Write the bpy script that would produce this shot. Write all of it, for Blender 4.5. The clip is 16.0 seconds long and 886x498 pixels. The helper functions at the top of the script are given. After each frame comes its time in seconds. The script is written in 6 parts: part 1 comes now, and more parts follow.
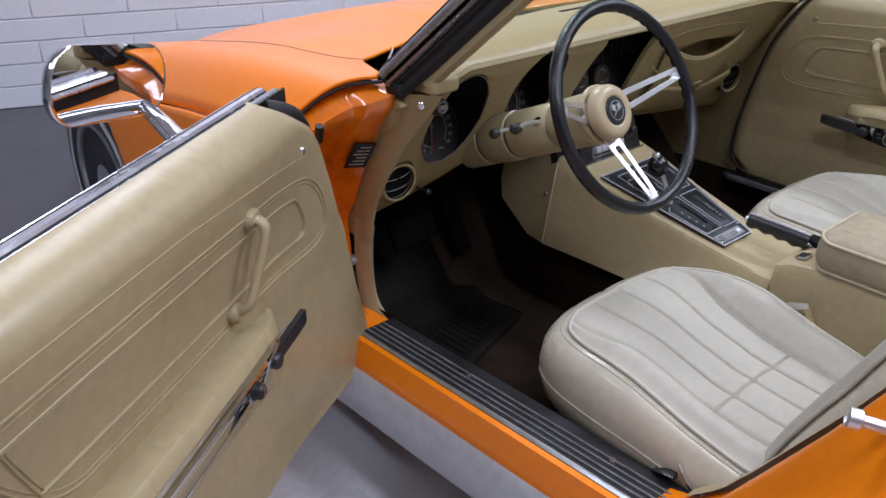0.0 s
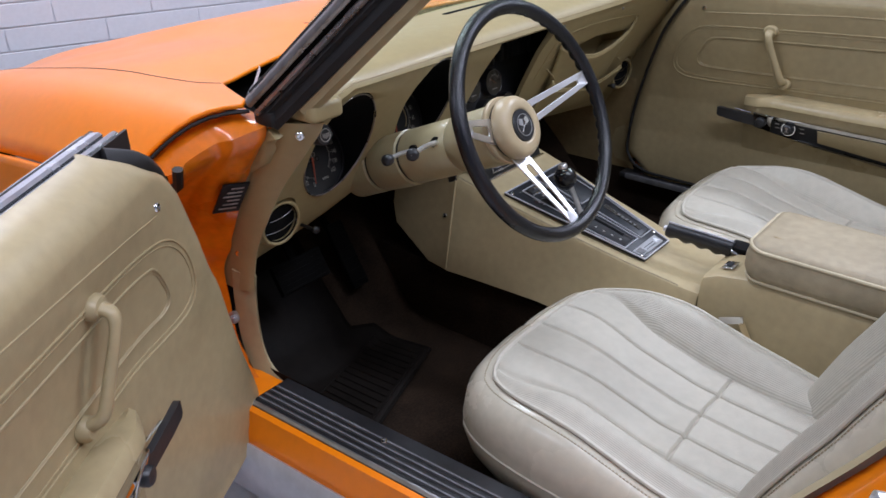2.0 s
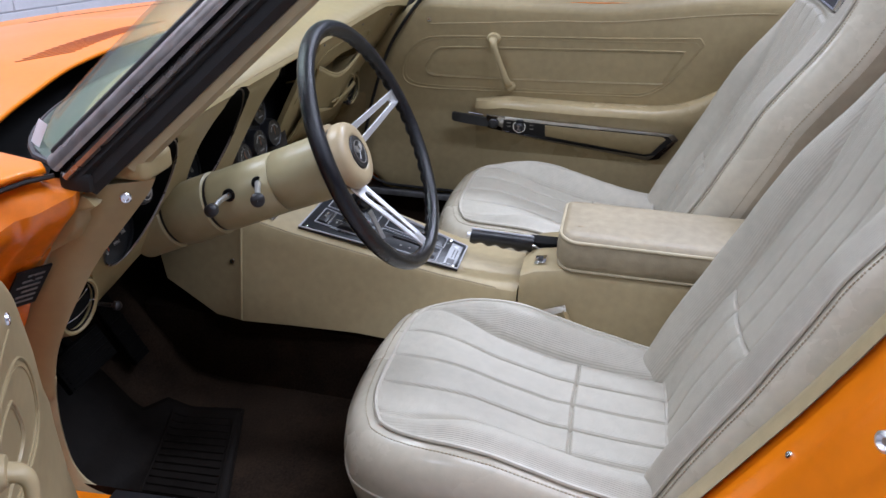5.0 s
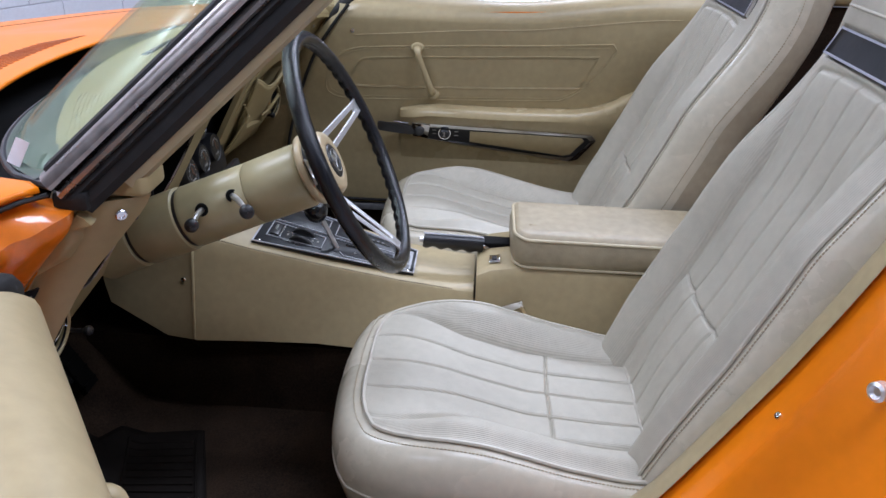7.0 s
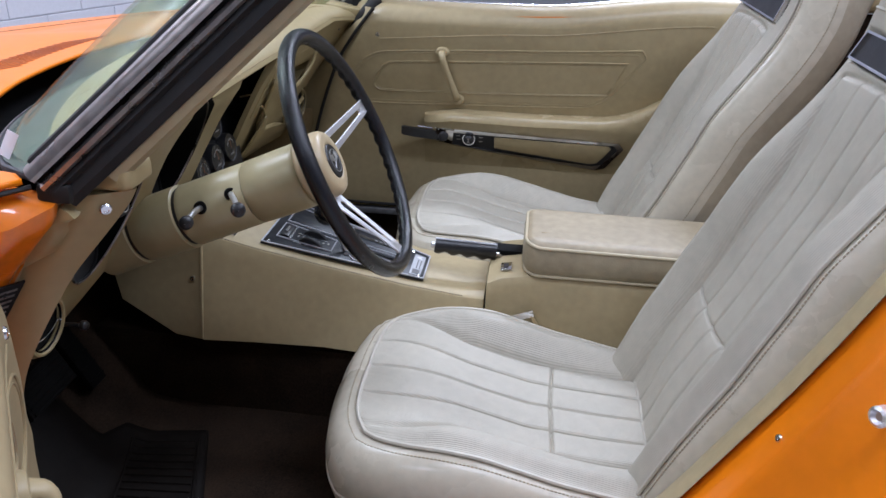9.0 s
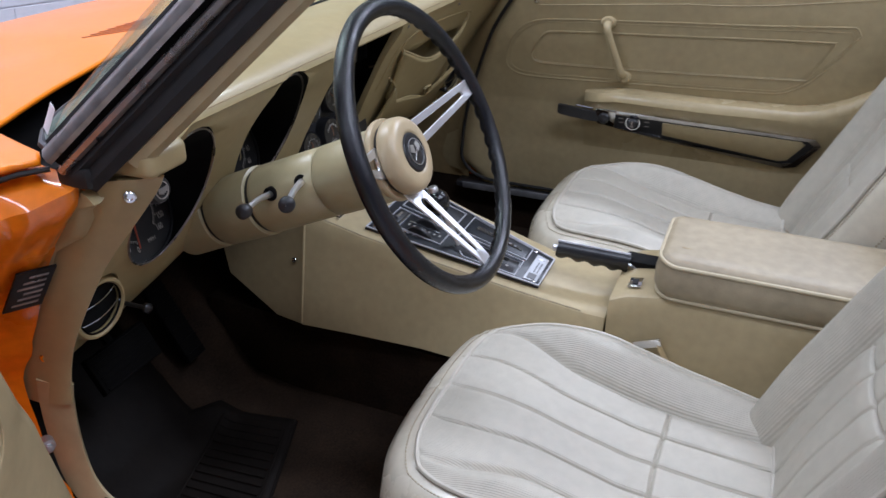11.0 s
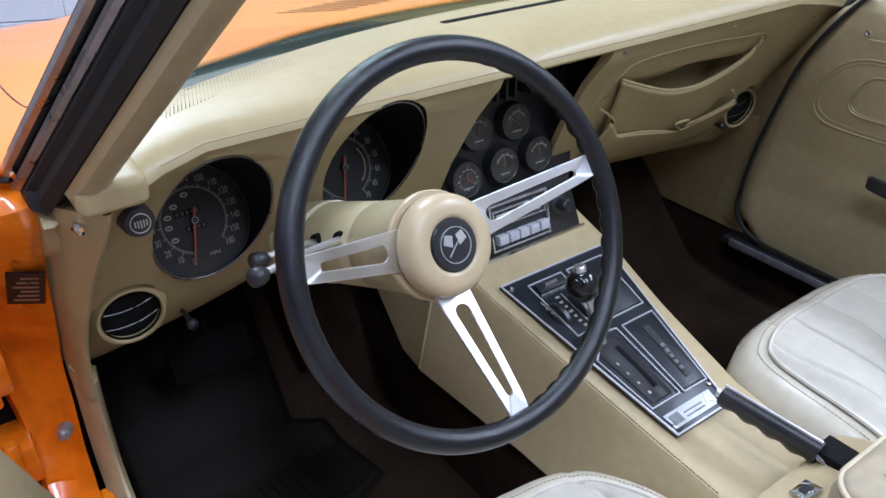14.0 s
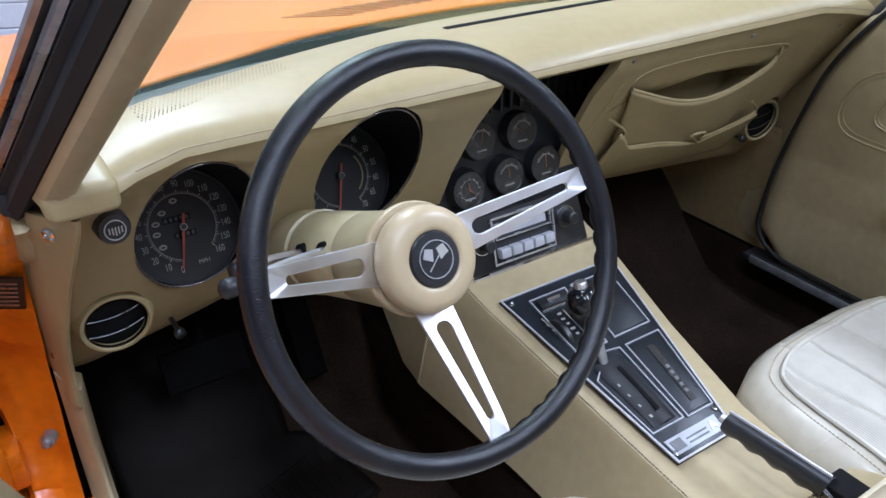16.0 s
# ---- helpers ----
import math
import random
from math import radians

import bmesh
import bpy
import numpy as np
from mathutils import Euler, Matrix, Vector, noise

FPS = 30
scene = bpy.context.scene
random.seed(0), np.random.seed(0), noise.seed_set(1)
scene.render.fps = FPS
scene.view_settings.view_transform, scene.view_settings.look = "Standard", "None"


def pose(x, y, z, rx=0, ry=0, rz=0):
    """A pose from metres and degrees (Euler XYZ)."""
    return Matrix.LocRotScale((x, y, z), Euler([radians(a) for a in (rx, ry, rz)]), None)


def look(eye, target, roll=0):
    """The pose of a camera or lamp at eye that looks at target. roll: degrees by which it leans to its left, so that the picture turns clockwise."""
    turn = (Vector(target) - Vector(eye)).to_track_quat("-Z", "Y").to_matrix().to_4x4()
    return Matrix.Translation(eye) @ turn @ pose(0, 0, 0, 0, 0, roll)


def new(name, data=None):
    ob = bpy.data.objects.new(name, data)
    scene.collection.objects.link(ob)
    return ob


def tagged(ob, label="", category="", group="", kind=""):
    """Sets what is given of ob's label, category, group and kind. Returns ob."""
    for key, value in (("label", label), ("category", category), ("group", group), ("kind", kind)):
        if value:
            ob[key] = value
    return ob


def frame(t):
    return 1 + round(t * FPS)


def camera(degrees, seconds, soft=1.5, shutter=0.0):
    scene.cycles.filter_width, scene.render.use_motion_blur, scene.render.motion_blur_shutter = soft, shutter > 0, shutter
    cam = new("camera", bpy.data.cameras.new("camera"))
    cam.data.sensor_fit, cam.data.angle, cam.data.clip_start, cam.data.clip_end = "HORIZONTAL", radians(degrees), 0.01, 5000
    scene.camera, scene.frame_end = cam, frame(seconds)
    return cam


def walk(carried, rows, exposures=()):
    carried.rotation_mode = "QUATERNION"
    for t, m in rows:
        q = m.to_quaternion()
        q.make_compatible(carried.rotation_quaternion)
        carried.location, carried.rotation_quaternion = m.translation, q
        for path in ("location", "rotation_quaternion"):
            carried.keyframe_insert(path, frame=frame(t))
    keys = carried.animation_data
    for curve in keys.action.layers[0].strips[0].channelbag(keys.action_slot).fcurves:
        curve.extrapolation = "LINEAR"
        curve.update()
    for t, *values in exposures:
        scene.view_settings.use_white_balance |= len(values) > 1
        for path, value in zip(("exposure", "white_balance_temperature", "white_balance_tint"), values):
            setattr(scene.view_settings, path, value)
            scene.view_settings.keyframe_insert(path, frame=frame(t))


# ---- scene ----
cam = camera(58.1, 16.0, soft=1.5, shutter=0.4)
PATH = [
    (0.0, (-1.4408, -0.0589, 1.2412), (-0.2199, 1.4038, 0.2654), -0.5),
    (0.5, (-1.4012, -0.0235, 1.2284), (-0.1343, 1.4049, 0.2622), -1.1),
    (1.0, (-1.3584, 0.0235, 1.2252), (-0.0455, 1.4017, 0.2472), -1.4),
    (1.5, (-1.3295, 0.0589, 1.2187), (0.0305, 1.3889, 0.2397), -1.6),
    (2.0, (-1.3198, 0.1081, 1.2166), (0.1193, 1.3503, 0.2343), -1.5),
    (2.5, (-1.3284, 0.1669, 1.2219), (0.2038, 1.2851, 0.2322), -0.8),
    (3.0, (-1.3477, 0.2204, 1.2177), (0.2884, 1.1963, 0.2418), 0.0),
    (3.5, (-1.3552, 0.2664, 1.2102), (0.3611, 1.1096, 0.2493), 0.3),
    (4.0, (-1.3616, 0.3189, 1.2080), (0.4243, 1.0079, 0.2504), 0.8),
    (4.5, (-1.3723, 0.3681, 1.2102), (0.4628, 0.9138, 0.2536), 0.9),
    (7.0, (-1.4429, 0.5628, 1.2080), (0.4885, 0.6463, 0.2900), 1.9),
    (7.5, (-1.4408, 0.5692, 1.2059), (0.4949, 0.6452, 0.2975), 2.3),
    (8.0, (-1.4418, 0.5553, 1.2048), (0.4970, 0.6474, 0.3028), 2.3),
    (10.5, (-1.2706, 0.4023, 1.1717), (0.5548, 0.9833, 0.2172), 0.3),
    (11.0, (-1.1957, 0.3809, 1.1738), (0.5516, 1.1160, 0.1808), -0.2),
    (11.5, (-1.1123, 0.3435, 1.1759), (0.5366, 1.2433, 0.1498), -0.4),
    (12.0, (-1.0352, 0.3285, 1.1738), (0.5302, 1.3568, 0.1391), -0.3),
    (12.5, (-0.9560, 0.3221, 1.1877), (0.5109, 1.4606, 0.1241), 0.2),
    (13.0, (-0.8662, 0.2932, 1.2005), (0.4499, 1.5900, 0.1198), -0.0),
    (13.5, (-0.7955, 0.2803, 1.2005), (0.3996, 1.6831, 0.1124), 0.0),
    (14.0, (-0.7388, 0.2696, 1.1931), (0.3515, 1.7537, 0.1027), 0.1),
    (14.5, (-0.7078, 0.2654, 1.1866), (0.3226, 1.7912, 0.0963), 0.2),
    (15.0, (-0.6918, 0.2675, 1.1813), (0.3140, 1.8126, 0.0952), 0.2),
    (15.5, (-0.6864, 0.2696, 1.1813), (0.3226, 1.8158, 0.0984), 0.1),
    (16.0, (-0.6832, 0.2686, 1.1813), (0.3419, 1.8115, 0.1091), -0.1),
]
walk(cam, [(t, look(eye, target, roll)) for t, eye, target, roll in PATH], exposures=[(0.0, -0.27, 6600, 10), (2.0, -0.2, 6550, 10), (4.0, -0.1, 6500, 10), (7.0, -0.16, 6350, 10), (8.0, -0.17, 6350, 10), (11.5, -0.17, 6400, 10), (14.0, 0.16, 6050, 8), (16.0, 0.16, 6000, 8)])

# ---- world and light ----
world = bpy.data.worlds.new("world")
scene.world = world
world.use_nodes = True
world.node_tree.nodes["Background"].inputs["Color"].default_value = (0.75, 0.78, 0.85, 1)
world.node_tree.nodes["Background"].inputs["Strength"].default_value = 0.25
scene.view_settings.exposure = 0.0


def area_lamp(name, x, y, z, sx, sy, watts, colour, target=None):
    data = bpy.data.lights.new(name, "AREA")
    data.shape, data.size, data.size_y = "RECTANGLE", sx, sy
    data.energy, data.color = watts, colour
    ob = new(name, data)
    ob.matrix_world = look((x, y, z), target or (x, y + 0.001, 0.0))
    return ob


COOL = (0.885, 0.965, 1.19)
LAMPS = [(-3.2, 2.2, 52), (-0.1, -1.6, 60), (2.6, -0.6, 168), (0.2, 2.9, 98), (-1.3, -0.5, 52)]
for lx, ly, watts in LAMPS:
    area_lamp("ceiling_lamp", lx, ly, 3.43, 0.35, 2.4, watts, COOL)

# ---- materials ----


def material(name, colour, rough=0.5, metal=0.0, coat=0.0, vary=0.12, scale=8.0, bump=0.0, bump_scale=200.0, fine=60.0, rough_vary=0.08, ribs=None, dark=None, spec=0.5):
    """A surface with broad and fine variation of colour, gloss and relief."""
    m = bpy.data.materials.new(name)
    m.use_nodes = True
    nt = m.node_tree
    p = nt.nodes["Principled BSDF"]
    tc = nt.nodes.new("ShaderNodeTexCoord")
    n1 = nt.nodes.new("ShaderNodeTexNoise")
    n1.inputs["Scale"].default_value, n1.inputs["Detail"].default_value = scale, 6
    n2 = nt.nodes.new("ShaderNodeTexNoise")
    n2.inputs["Scale"].default_value, n2.inputs["Detail"].default_value = fine, 3
    for n in (n1, n2):
        nt.links.new(tc.outputs["Object"], n.inputs["Vector"])
    mix = nt.nodes.new("ShaderNodeMath")
    mix.operation = "ADD"
    nt.links.new(n1.outputs["Fac"], mix.inputs[0])
    nt.links.new(n2.outputs["Fac"], mix.inputs[1])
    ramp = nt.nodes.new("ShaderNodeMapRange")
    ramp.inputs["From Min"].default_value, ramp.inputs["From Max"].default_value = 0.7, 1.3
    nt.links.new(mix.outputs[0], ramp.inputs["Value"])
    col = nt.nodes.new("ShaderNodeMix")
    col.data_type = "RGBA"
    low = dark or tuple(c * (1 - vary) for c in colour)
    col.inputs["A"].default_value = (*low, 1)
    col.inputs["B"].default_value = (*[min(1, c * (1 + vary * 0.6)) for c in colour], 1)
    nt.links.new(ramp.outputs[0], col.inputs["Factor"])
    nt.links.new(col.outputs["Result"], p.inputs["Base Color"])
    rr = nt.nodes.new("ShaderNodeMapRange")
    rr.inputs["From Min"].default_value, rr.inputs["From Max"].default_value = 0.3, 0.7
    rr.inputs["To Min"].default_value, rr.inputs["To Max"].default_value = max(0.02, rough - rough_vary), min(1, rough + rough_vary)
    nt.links.new(n1.outputs["Fac"], rr.inputs["Value"])
    nt.links.new(rr.outputs[0], p.inputs["Roughness"])
    p.inputs["Metallic"].default_value = metal
    p.inputs["Specular IOR Level"].default_value = spec
    p.inputs["Coat Weight"].default_value = coat
    p.inputs["Coat Roughness"].default_value = 0.06
    if bump:
        b = nt.nodes.new("ShaderNodeBump")
        b.inputs["Strength"].default_value, b.inputs["Distance"].default_value = bump, 0.001
        n3 = nt.nodes.new("ShaderNodeTexNoise")
        n3.inputs["Scale"].default_value, n3.inputs["Detail"].default_value = bump_scale, 4
        nt.links.new(tc.outputs["Object"], n3.inputs["Vector"])
        height = n3.outputs["Fac"]
        if ribs:
            wv = nt.nodes.new("ShaderNodeTexWave")
            wv.bands_direction = ribs[0]
            wv.inputs["Scale"].default_value, wv.inputs["Distortion"].default_value = ribs[1], 0.0
            nt.links.new(tc.outputs["Object"], wv.inputs["Vector"])
            add = nt.nodes.new("ShaderNodeMath")
            add.operation = "MULTIPLY_ADD"
            add.inputs[1].default_value = ribs[2]
            nt.links.new(wv.outputs["Fac"], add.inputs[0])
            nt.links.new(height, add.inputs[2])
            height = add.outputs[0]
        nt.links.new(height, b.inputs["Height"])
        nt.links.new(b.outputs["Normal"], p.inputs["Normal"])
    return m


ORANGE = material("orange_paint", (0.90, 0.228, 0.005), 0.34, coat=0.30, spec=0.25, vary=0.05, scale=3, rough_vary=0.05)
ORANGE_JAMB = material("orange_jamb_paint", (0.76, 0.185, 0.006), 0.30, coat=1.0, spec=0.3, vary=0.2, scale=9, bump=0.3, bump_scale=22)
TAN = material("tan_vinyl", (0.40, 0.318, 0.178), 0.39, vary=0.10, scale=5, bump=0.10, bump_scale=420)
TAN_DASH = material("tan_dash_vinyl", (0.362, 0.283, 0.140), 0.46, vary=0.07, scale=6, bump=0.09, bump_scale=380, coat=0.05)
COLUMN = material("column_plastic", (0.385, 0.330, 0.190), 0.34, vary=0.07, scale=8, bump=0.06, bump_scale=380)
TAN_DARK = material("aged_tan_plastic", (0.33, 0.24, 0.12), 0.45, vary=0.18, scale=7, bump=0.2, bump_scale=300)
TAN_HUB = material("tan_hub_plastic", (0.47, 0.37, 0.225), 0.33, vary=0.08, scale=14, bump=0.05, bump_scale=300)
SEAT = material("seat_vinyl", (0.458, 0.424, 0.348), 0.42, vary=0.09, scale=6, bump=0.6, bump_scale=260, ribs=("X", 135.0, 0.7))
SEAT_SIDE = material("seat_side_vinyl", (0.53, 0.485, 0.385), 0.27, vary=0.10, scale=7, bump=0.08, bump_scale=300)
SEAT_SHELL = material("seat_shell_plastic", (0.37, 0.32, 0.235), 0.4, vary=0.12, scale=6, bump=0.2, bump_scale=300)
ARM_PAD = material("armrest_vinyl", (0.315, 0.258, 0.168), 0.48, vary=0.18, scale=9, bump=0.35, bump_scale=350)
PIPING = material("piping", (0.49, 0.455, 0.38), 0.4, vary=0.08, scale=30)
ARM_GLOSS = material("glossy_armrest_vinyl", (0.40, 0.318, 0.178), 0.26, vary=0.10, scale=5, bump=0.06, bump_scale=420)
LID_PIPING = material("pale_tan_piping", (0.47, 0.40, 0.27), 0.4, vary=0.08, scale=30)
STITCH = material("stitching", (0.36, 0.30, 0.20), 0.7, vary=0.1, scale=60)
BLACK = material("black_plastic", (0.018, 0.018, 0.020), 0.38, vary=0.3, scale=12, bump=0.2, bump_scale=250)
GLOSS_BLACK = material("glossy_black_knob", (0.010, 0.010, 0.012), 0.12, vary=0.2, scale=20, rough_vary=0.05)
BLACK_LEATHER = material("black_wheel_grip", (0.007, 0.0075, 0.0105), 0.20, vary=0.25, scale=40, bump=0.55, bump_scale=700)
RUBBER = material("black_rubber", (0.015, 0.014, 0.014), 0.6, spec=0.35, vary=0.35, scale=15, bump=0.4, bump_scale=120)
# near-black for deep openings, with their shade put into the colour
VOID = material("shade_black", (0.005, 0.005, 0.005), 0.8, vary=0.2, scale=10, spec=0.15)
DIAL = material("dial_face", (0.007, 0.007, 0.0075), 0.5, vary=0.2, scale=30)
DIAL_GREY = material("grey_gauge_lens", (0.036, 0.034, 0.031), 0.25, vary=0.2, scale=40)
WHITE_INK = material("pale_dial_marks", (0.36, 0.345, 0.315), 0.6, vary=0.06, scale=30)
RED_INK = material("orange_needle", (0.42, 0.065, 0.025), 0.5, vary=0.1, scale=30)
STEEL = material("brushed_steel", (0.80, 0.80, 0.82), 0.38, metal=1.0, vary=0.05, scale=12, bump=0.1, bump_scale=600)
CHROME = material("chrome", (0.75, 0.75, 0.77), 0.08, metal=1.0, vary=0.04, scale=20, rough_vary=0.04)
TRIM_GREY = material("weathered_bright_trim", (0.36, 0.325, 0.305), 0.30, metal=0.85, vary=0.25, scale=25, bump=0.1, bump_scale=90)
ALU = material("satin_aluminium", (0.50, 0.51, 0.53), 0.36, metal=0.9, vary=0.15, scale=18, bump=0.1, bump_scale=200)
CARPET = material("brown_carpet", (0.025, 0.0155, 0.0098), 0.95, vary=0.55, scale=13, spec=0.1, bump=1.0, bump_scale=500, fine=260)
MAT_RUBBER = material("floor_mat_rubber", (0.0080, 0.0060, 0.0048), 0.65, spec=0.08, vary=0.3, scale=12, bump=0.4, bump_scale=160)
WALL = material("white_block_paint", (0.72, 0.72, 0.76), 0.55, vary=0.05, scale=2, bump=0.5, bump_scale=60)
CEIL = material("ceiling_paint", (0.75, 0.75, 0.75), 0.8, vary=0.03, scale=2)
FLOOR_LIGHT = material("light_grey_floor_paint", (0.58, 0.58, 0.60), 0.30, vary=0.12, scale=2.2, bump=0.15, bump_scale=40)
FLOOR_DARK = material("dark_grey_floor_paint", (0.06, 0.06, 0.066), 0.4, vary=0.15, scale=2.2, bump=0.15, bump_scale=40)
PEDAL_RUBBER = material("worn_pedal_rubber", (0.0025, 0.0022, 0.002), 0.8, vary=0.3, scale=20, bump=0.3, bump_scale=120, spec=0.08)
TYRE = material("tyre_rubber", (0.018, 0.018, 0.019), 0.6, vary=0.3, scale=20, bump=0.4, bump_scale=100)
WHITE_RUBBER = material("white_tyre_stripe", (0.6, 0.6, 0.6), 0.5, vary=0.1, scale=20)
LABEL_WHITE = material("white_label", (0.75, 0.76, 0.8), 0.5, vary=0.05, scale=50)
SILVER = material("silver_sill_moulding", (0.50, 0.50, 0.53), 0.4, metal=0.25, vary=0.12, scale=10)
COWL = material("grey_green_strip", (0.075, 0.092, 0.078), 0.45, vary=0.08, scale=12)
BRIGHT = material("bright_trim_metal", (0.66, 0.67, 0.71), 0.24, metal=0.9, vary=0.05, scale=30)
SLATE = material("dark_slate_panel", (0.010, 0.0125, 0.017), 0.36, vary=0.3, scale=25, bump=0.3, bump_scale=420)
SILL_GREY = material("worn_grey_rib", (0.15, 0.15, 0.155), 0.45, vary=0.3, scale=30)
FAINT = material("faint_grey_marks", (0.06, 0.058, 0.054), 0.5, vary=0.2, scale=30)
PALE_NEEDLE = material("dull_orange_hand", (0.30, 0.12, 0.05), 0.5, vary=0.1, scale=30)
AMBER = material("pale_amber_band", (0.42, 0.32, 0.16), 0.5, vary=0.1, scale=30)
# body orange darkened to carry the shade inside the hood slots
LOUVRE = material("groove_shade_orange", (0.32, 0.065, 0.004), 0.5, vary=0.15, scale=20)
PLATE = material("engraved_dark_plate", (0.010, 0.010, 0.010), 0.42, vary=0.4, scale=60, spec=0.25)

MIRROR = bpy.data.materials.new("mirror_silver")
MIRROR.use_nodes = True
MIRROR.node_tree.nodes["Principled BSDF"].inputs["Metallic"].default_value = 1.0
MIRROR.node_tree.nodes["Principled BSDF"].inputs["Roughness"].default_value = 0.02
MIRROR.node_tree.nodes["Principled BSDF"].inputs["Base Color"].default_value = (0.78, 0.78, 0.8, 1)
GLASS = bpy.data.materials.new("tinted_glass")
GLASS.use_nodes = True
_t = GLASS.node_tree
_t.nodes.remove(_t.nodes["Principled BSDF"])
_clear, _gloss, _mix, _fr, _half = (_t.nodes.new(k) for k in ("ShaderNodeBsdfTransparent", "ShaderNodeBsdfGlossy", "ShaderNodeMixShader", "ShaderNodeFresnel", "ShaderNodeMath"))
_clear.inputs["Color"].default_value = (0.90, 0.975, 0.89, 1)
_gloss.inputs["Roughness"].default_value = 0.0
_fr.inputs["IOR"].default_value = 1.4
_half.operation = "MULTIPLY"
_half.inputs[1].default_value = 0.3
_t.links.new(_fr.outputs[0], _half.inputs[0])
_t.links.new(_half.outputs[0], _mix.inputs[0])
_t.links.new(_clear.outputs[0], _mix.inputs[1])
_t.links.new(_gloss.outputs[0], _mix.inputs[2])
_t.links.new(_mix.outputs[0], _t.nodes["Material Output"].inputs["Surface"])

# ---- building helpers ----


def part(name, bm, mat, parent=None, label="", smooth=True, angle=40):
    bmesh.ops.recalc_face_normals(bm, faces=bm.faces)
    me = bpy.data.meshes.new(name)
    bm.to_mesh(me)
    bm.free()
    me.materials.append(mat)
    if smooth:
        me.shade_smooth()
        me.set_sharp_from_angle(angle=radians(angle))
    ob = new(name, me)
    ob.parent = parent
    if label:
        ob["label"] = label
    return ob


def thing(name, label, category, group="", at=(0, 0, 0), kind=""):
    ob = new(name)
    ob.empty_display_size = 0.05
    ob.location = at
    return tagged(ob, label, category, group, kind)


def offset(bm, at):
    """Moves a mesh given in world places into the frame of a thing that stands at `at`."""
    bmesh.ops.translate(bm, verts=bm.verts, vec=-Vector(at))
    return bm


def loft(rings, cap=True, closed=True):
    bm = bmesh.new()
    rows = [[bm.verts.new(p) for p in r] for r in rings]
    n = len(rows[0])
    for a, b in zip(rows, rows[1:]):
        for i in range(n if closed else n - 1):
            j = (i + 1) % n
            bm.faces.new((a[i], a[j], b[j], b[i]))
    if cap:
        bm.faces.new(rows[0][::-1])
        bm.faces.new(rows[-1])
    return bm


def surf(fn, nu, nv):
    return loft([[fn(i / nu, j / nv) for i in range(nu + 1)] for j in range(nv + 1)], cap=False, closed=False)


def smooth_path(pts, n=8, closed=False):
    """A Catmull-Rom path through points."""
    pts = [Vector(p) for p in pts]
    out = []
    m = len(pts)
    segs = m if closed else m - 1
    for i in range(segs):
        if closed:
            p0, p1, p2, p3 = pts[(i - 1) % m], pts[i], pts[(i + 1) % m], pts[(i + 2) % m]
        else:
            p0, p1, p2, p3 = pts[max(0, i - 1)], pts[i], pts[i + 1], pts[min(m - 1, i + 2)]
        for k in range(n):
            t = k / n
            out.append(0.5 * ((2 * p1) + (p2 - p0) * t + (2 * p0 - 5 * p1 + 4 * p2 - p3) * t * t + (3 * p1 - p0 - 3 * p2 + p3) * t ** 3))
    if not closed:
        out.append(pts[-1])
    return out


def tube(path, r, seg=8, closed=False, flat=1.0, up=None):
    """A round (or flattened) tube along a path."""
    path = [Vector(p) for p in path]
    n = len(path)
    rings = []
    side = None
    for i, p in enumerate(path):
        d = (path[(i + 1) % n] - path[i - 1]) if closed else (path[min(n - 1, i + 1)] - path[max(0, i - 1)])
        d.normalize()
        if side is None or up is not None:
            ref = Vector(up) if up is not None else (Vector((0, 0, 1)) if abs(d.z) < 0.9 else Vector((1, 0, 0)))
            side = d.cross(ref).normalized()
        else:
            side = (side - d * side.dot(d)).normalized()
        nrm = side.cross(d)
        rr = r(i / max(1, n - 1)) if callable(r) else r
        rings.append([p + rr * (math.cos(a) * side + flat * math.sin(a) * nrm) for a in (2 * math.pi * k / seg for k in range(seg))])
    bm = bmesh.new()
    rows = [[bm.verts.new(p) for p in r_] for r_ in rings]
    for i in range(n if closed else n - 1):
        a, b = rows[i], rows[(i + 1) % n]
        for k in range(seg):
            bm.faces.new((a[k], a[(k + 1) % seg], b[(k + 1) % seg], b[k]))
    if not closed:
        bm.faces.new(rows[0])
        bm.faces.new(rows[-1])
    return bm


def frame_of(axis):
    w_ = Vector(axis).normalized()
    ref = Vector((0, 0, 1)) if abs(w_.z) < 0.95 else Vector((0, 1, 0))
    u_ = ref.cross(w_).normalized()
    return u_, w_.cross(u_), w_


def revolve(at, axis, profile, seg=32, sx=1.0, sy=1.0, cap=True):
    """A turned body: profile rows of (radius, height along the axis)."""
    u_, v_, w_ = frame_of(axis)
    at = Vector(at)
    return loft([[at + w_ * h + r * (sx * math.cos(a) * u_ + sy * math.sin(a) * v_) for a in (2 * math.pi * k / seg for k in range(seg))] for r, h in profile], cap)


def rbox(x0, x1, y0, y1, z0, z1, r=0.004, seg=2):
    bm = bmesh.new()
    bmesh.ops.create_cube(bm, size=1)
    bmesh.ops.scale(bm, vec=(x1 - x0, y1 - y0, z1 - z0), verts=bm.verts)
    bmesh.ops.translate(bm, vec=((x0 + x1) / 2, (y0 + y1) / 2, (z0 + z1) / 2), verts=bm.verts)
    if r:
        bmesh.ops.bevel(bm, geom=bm.edges[:], offset=r, segments=seg, affect="EDGES", profile=0.5)
    return bm


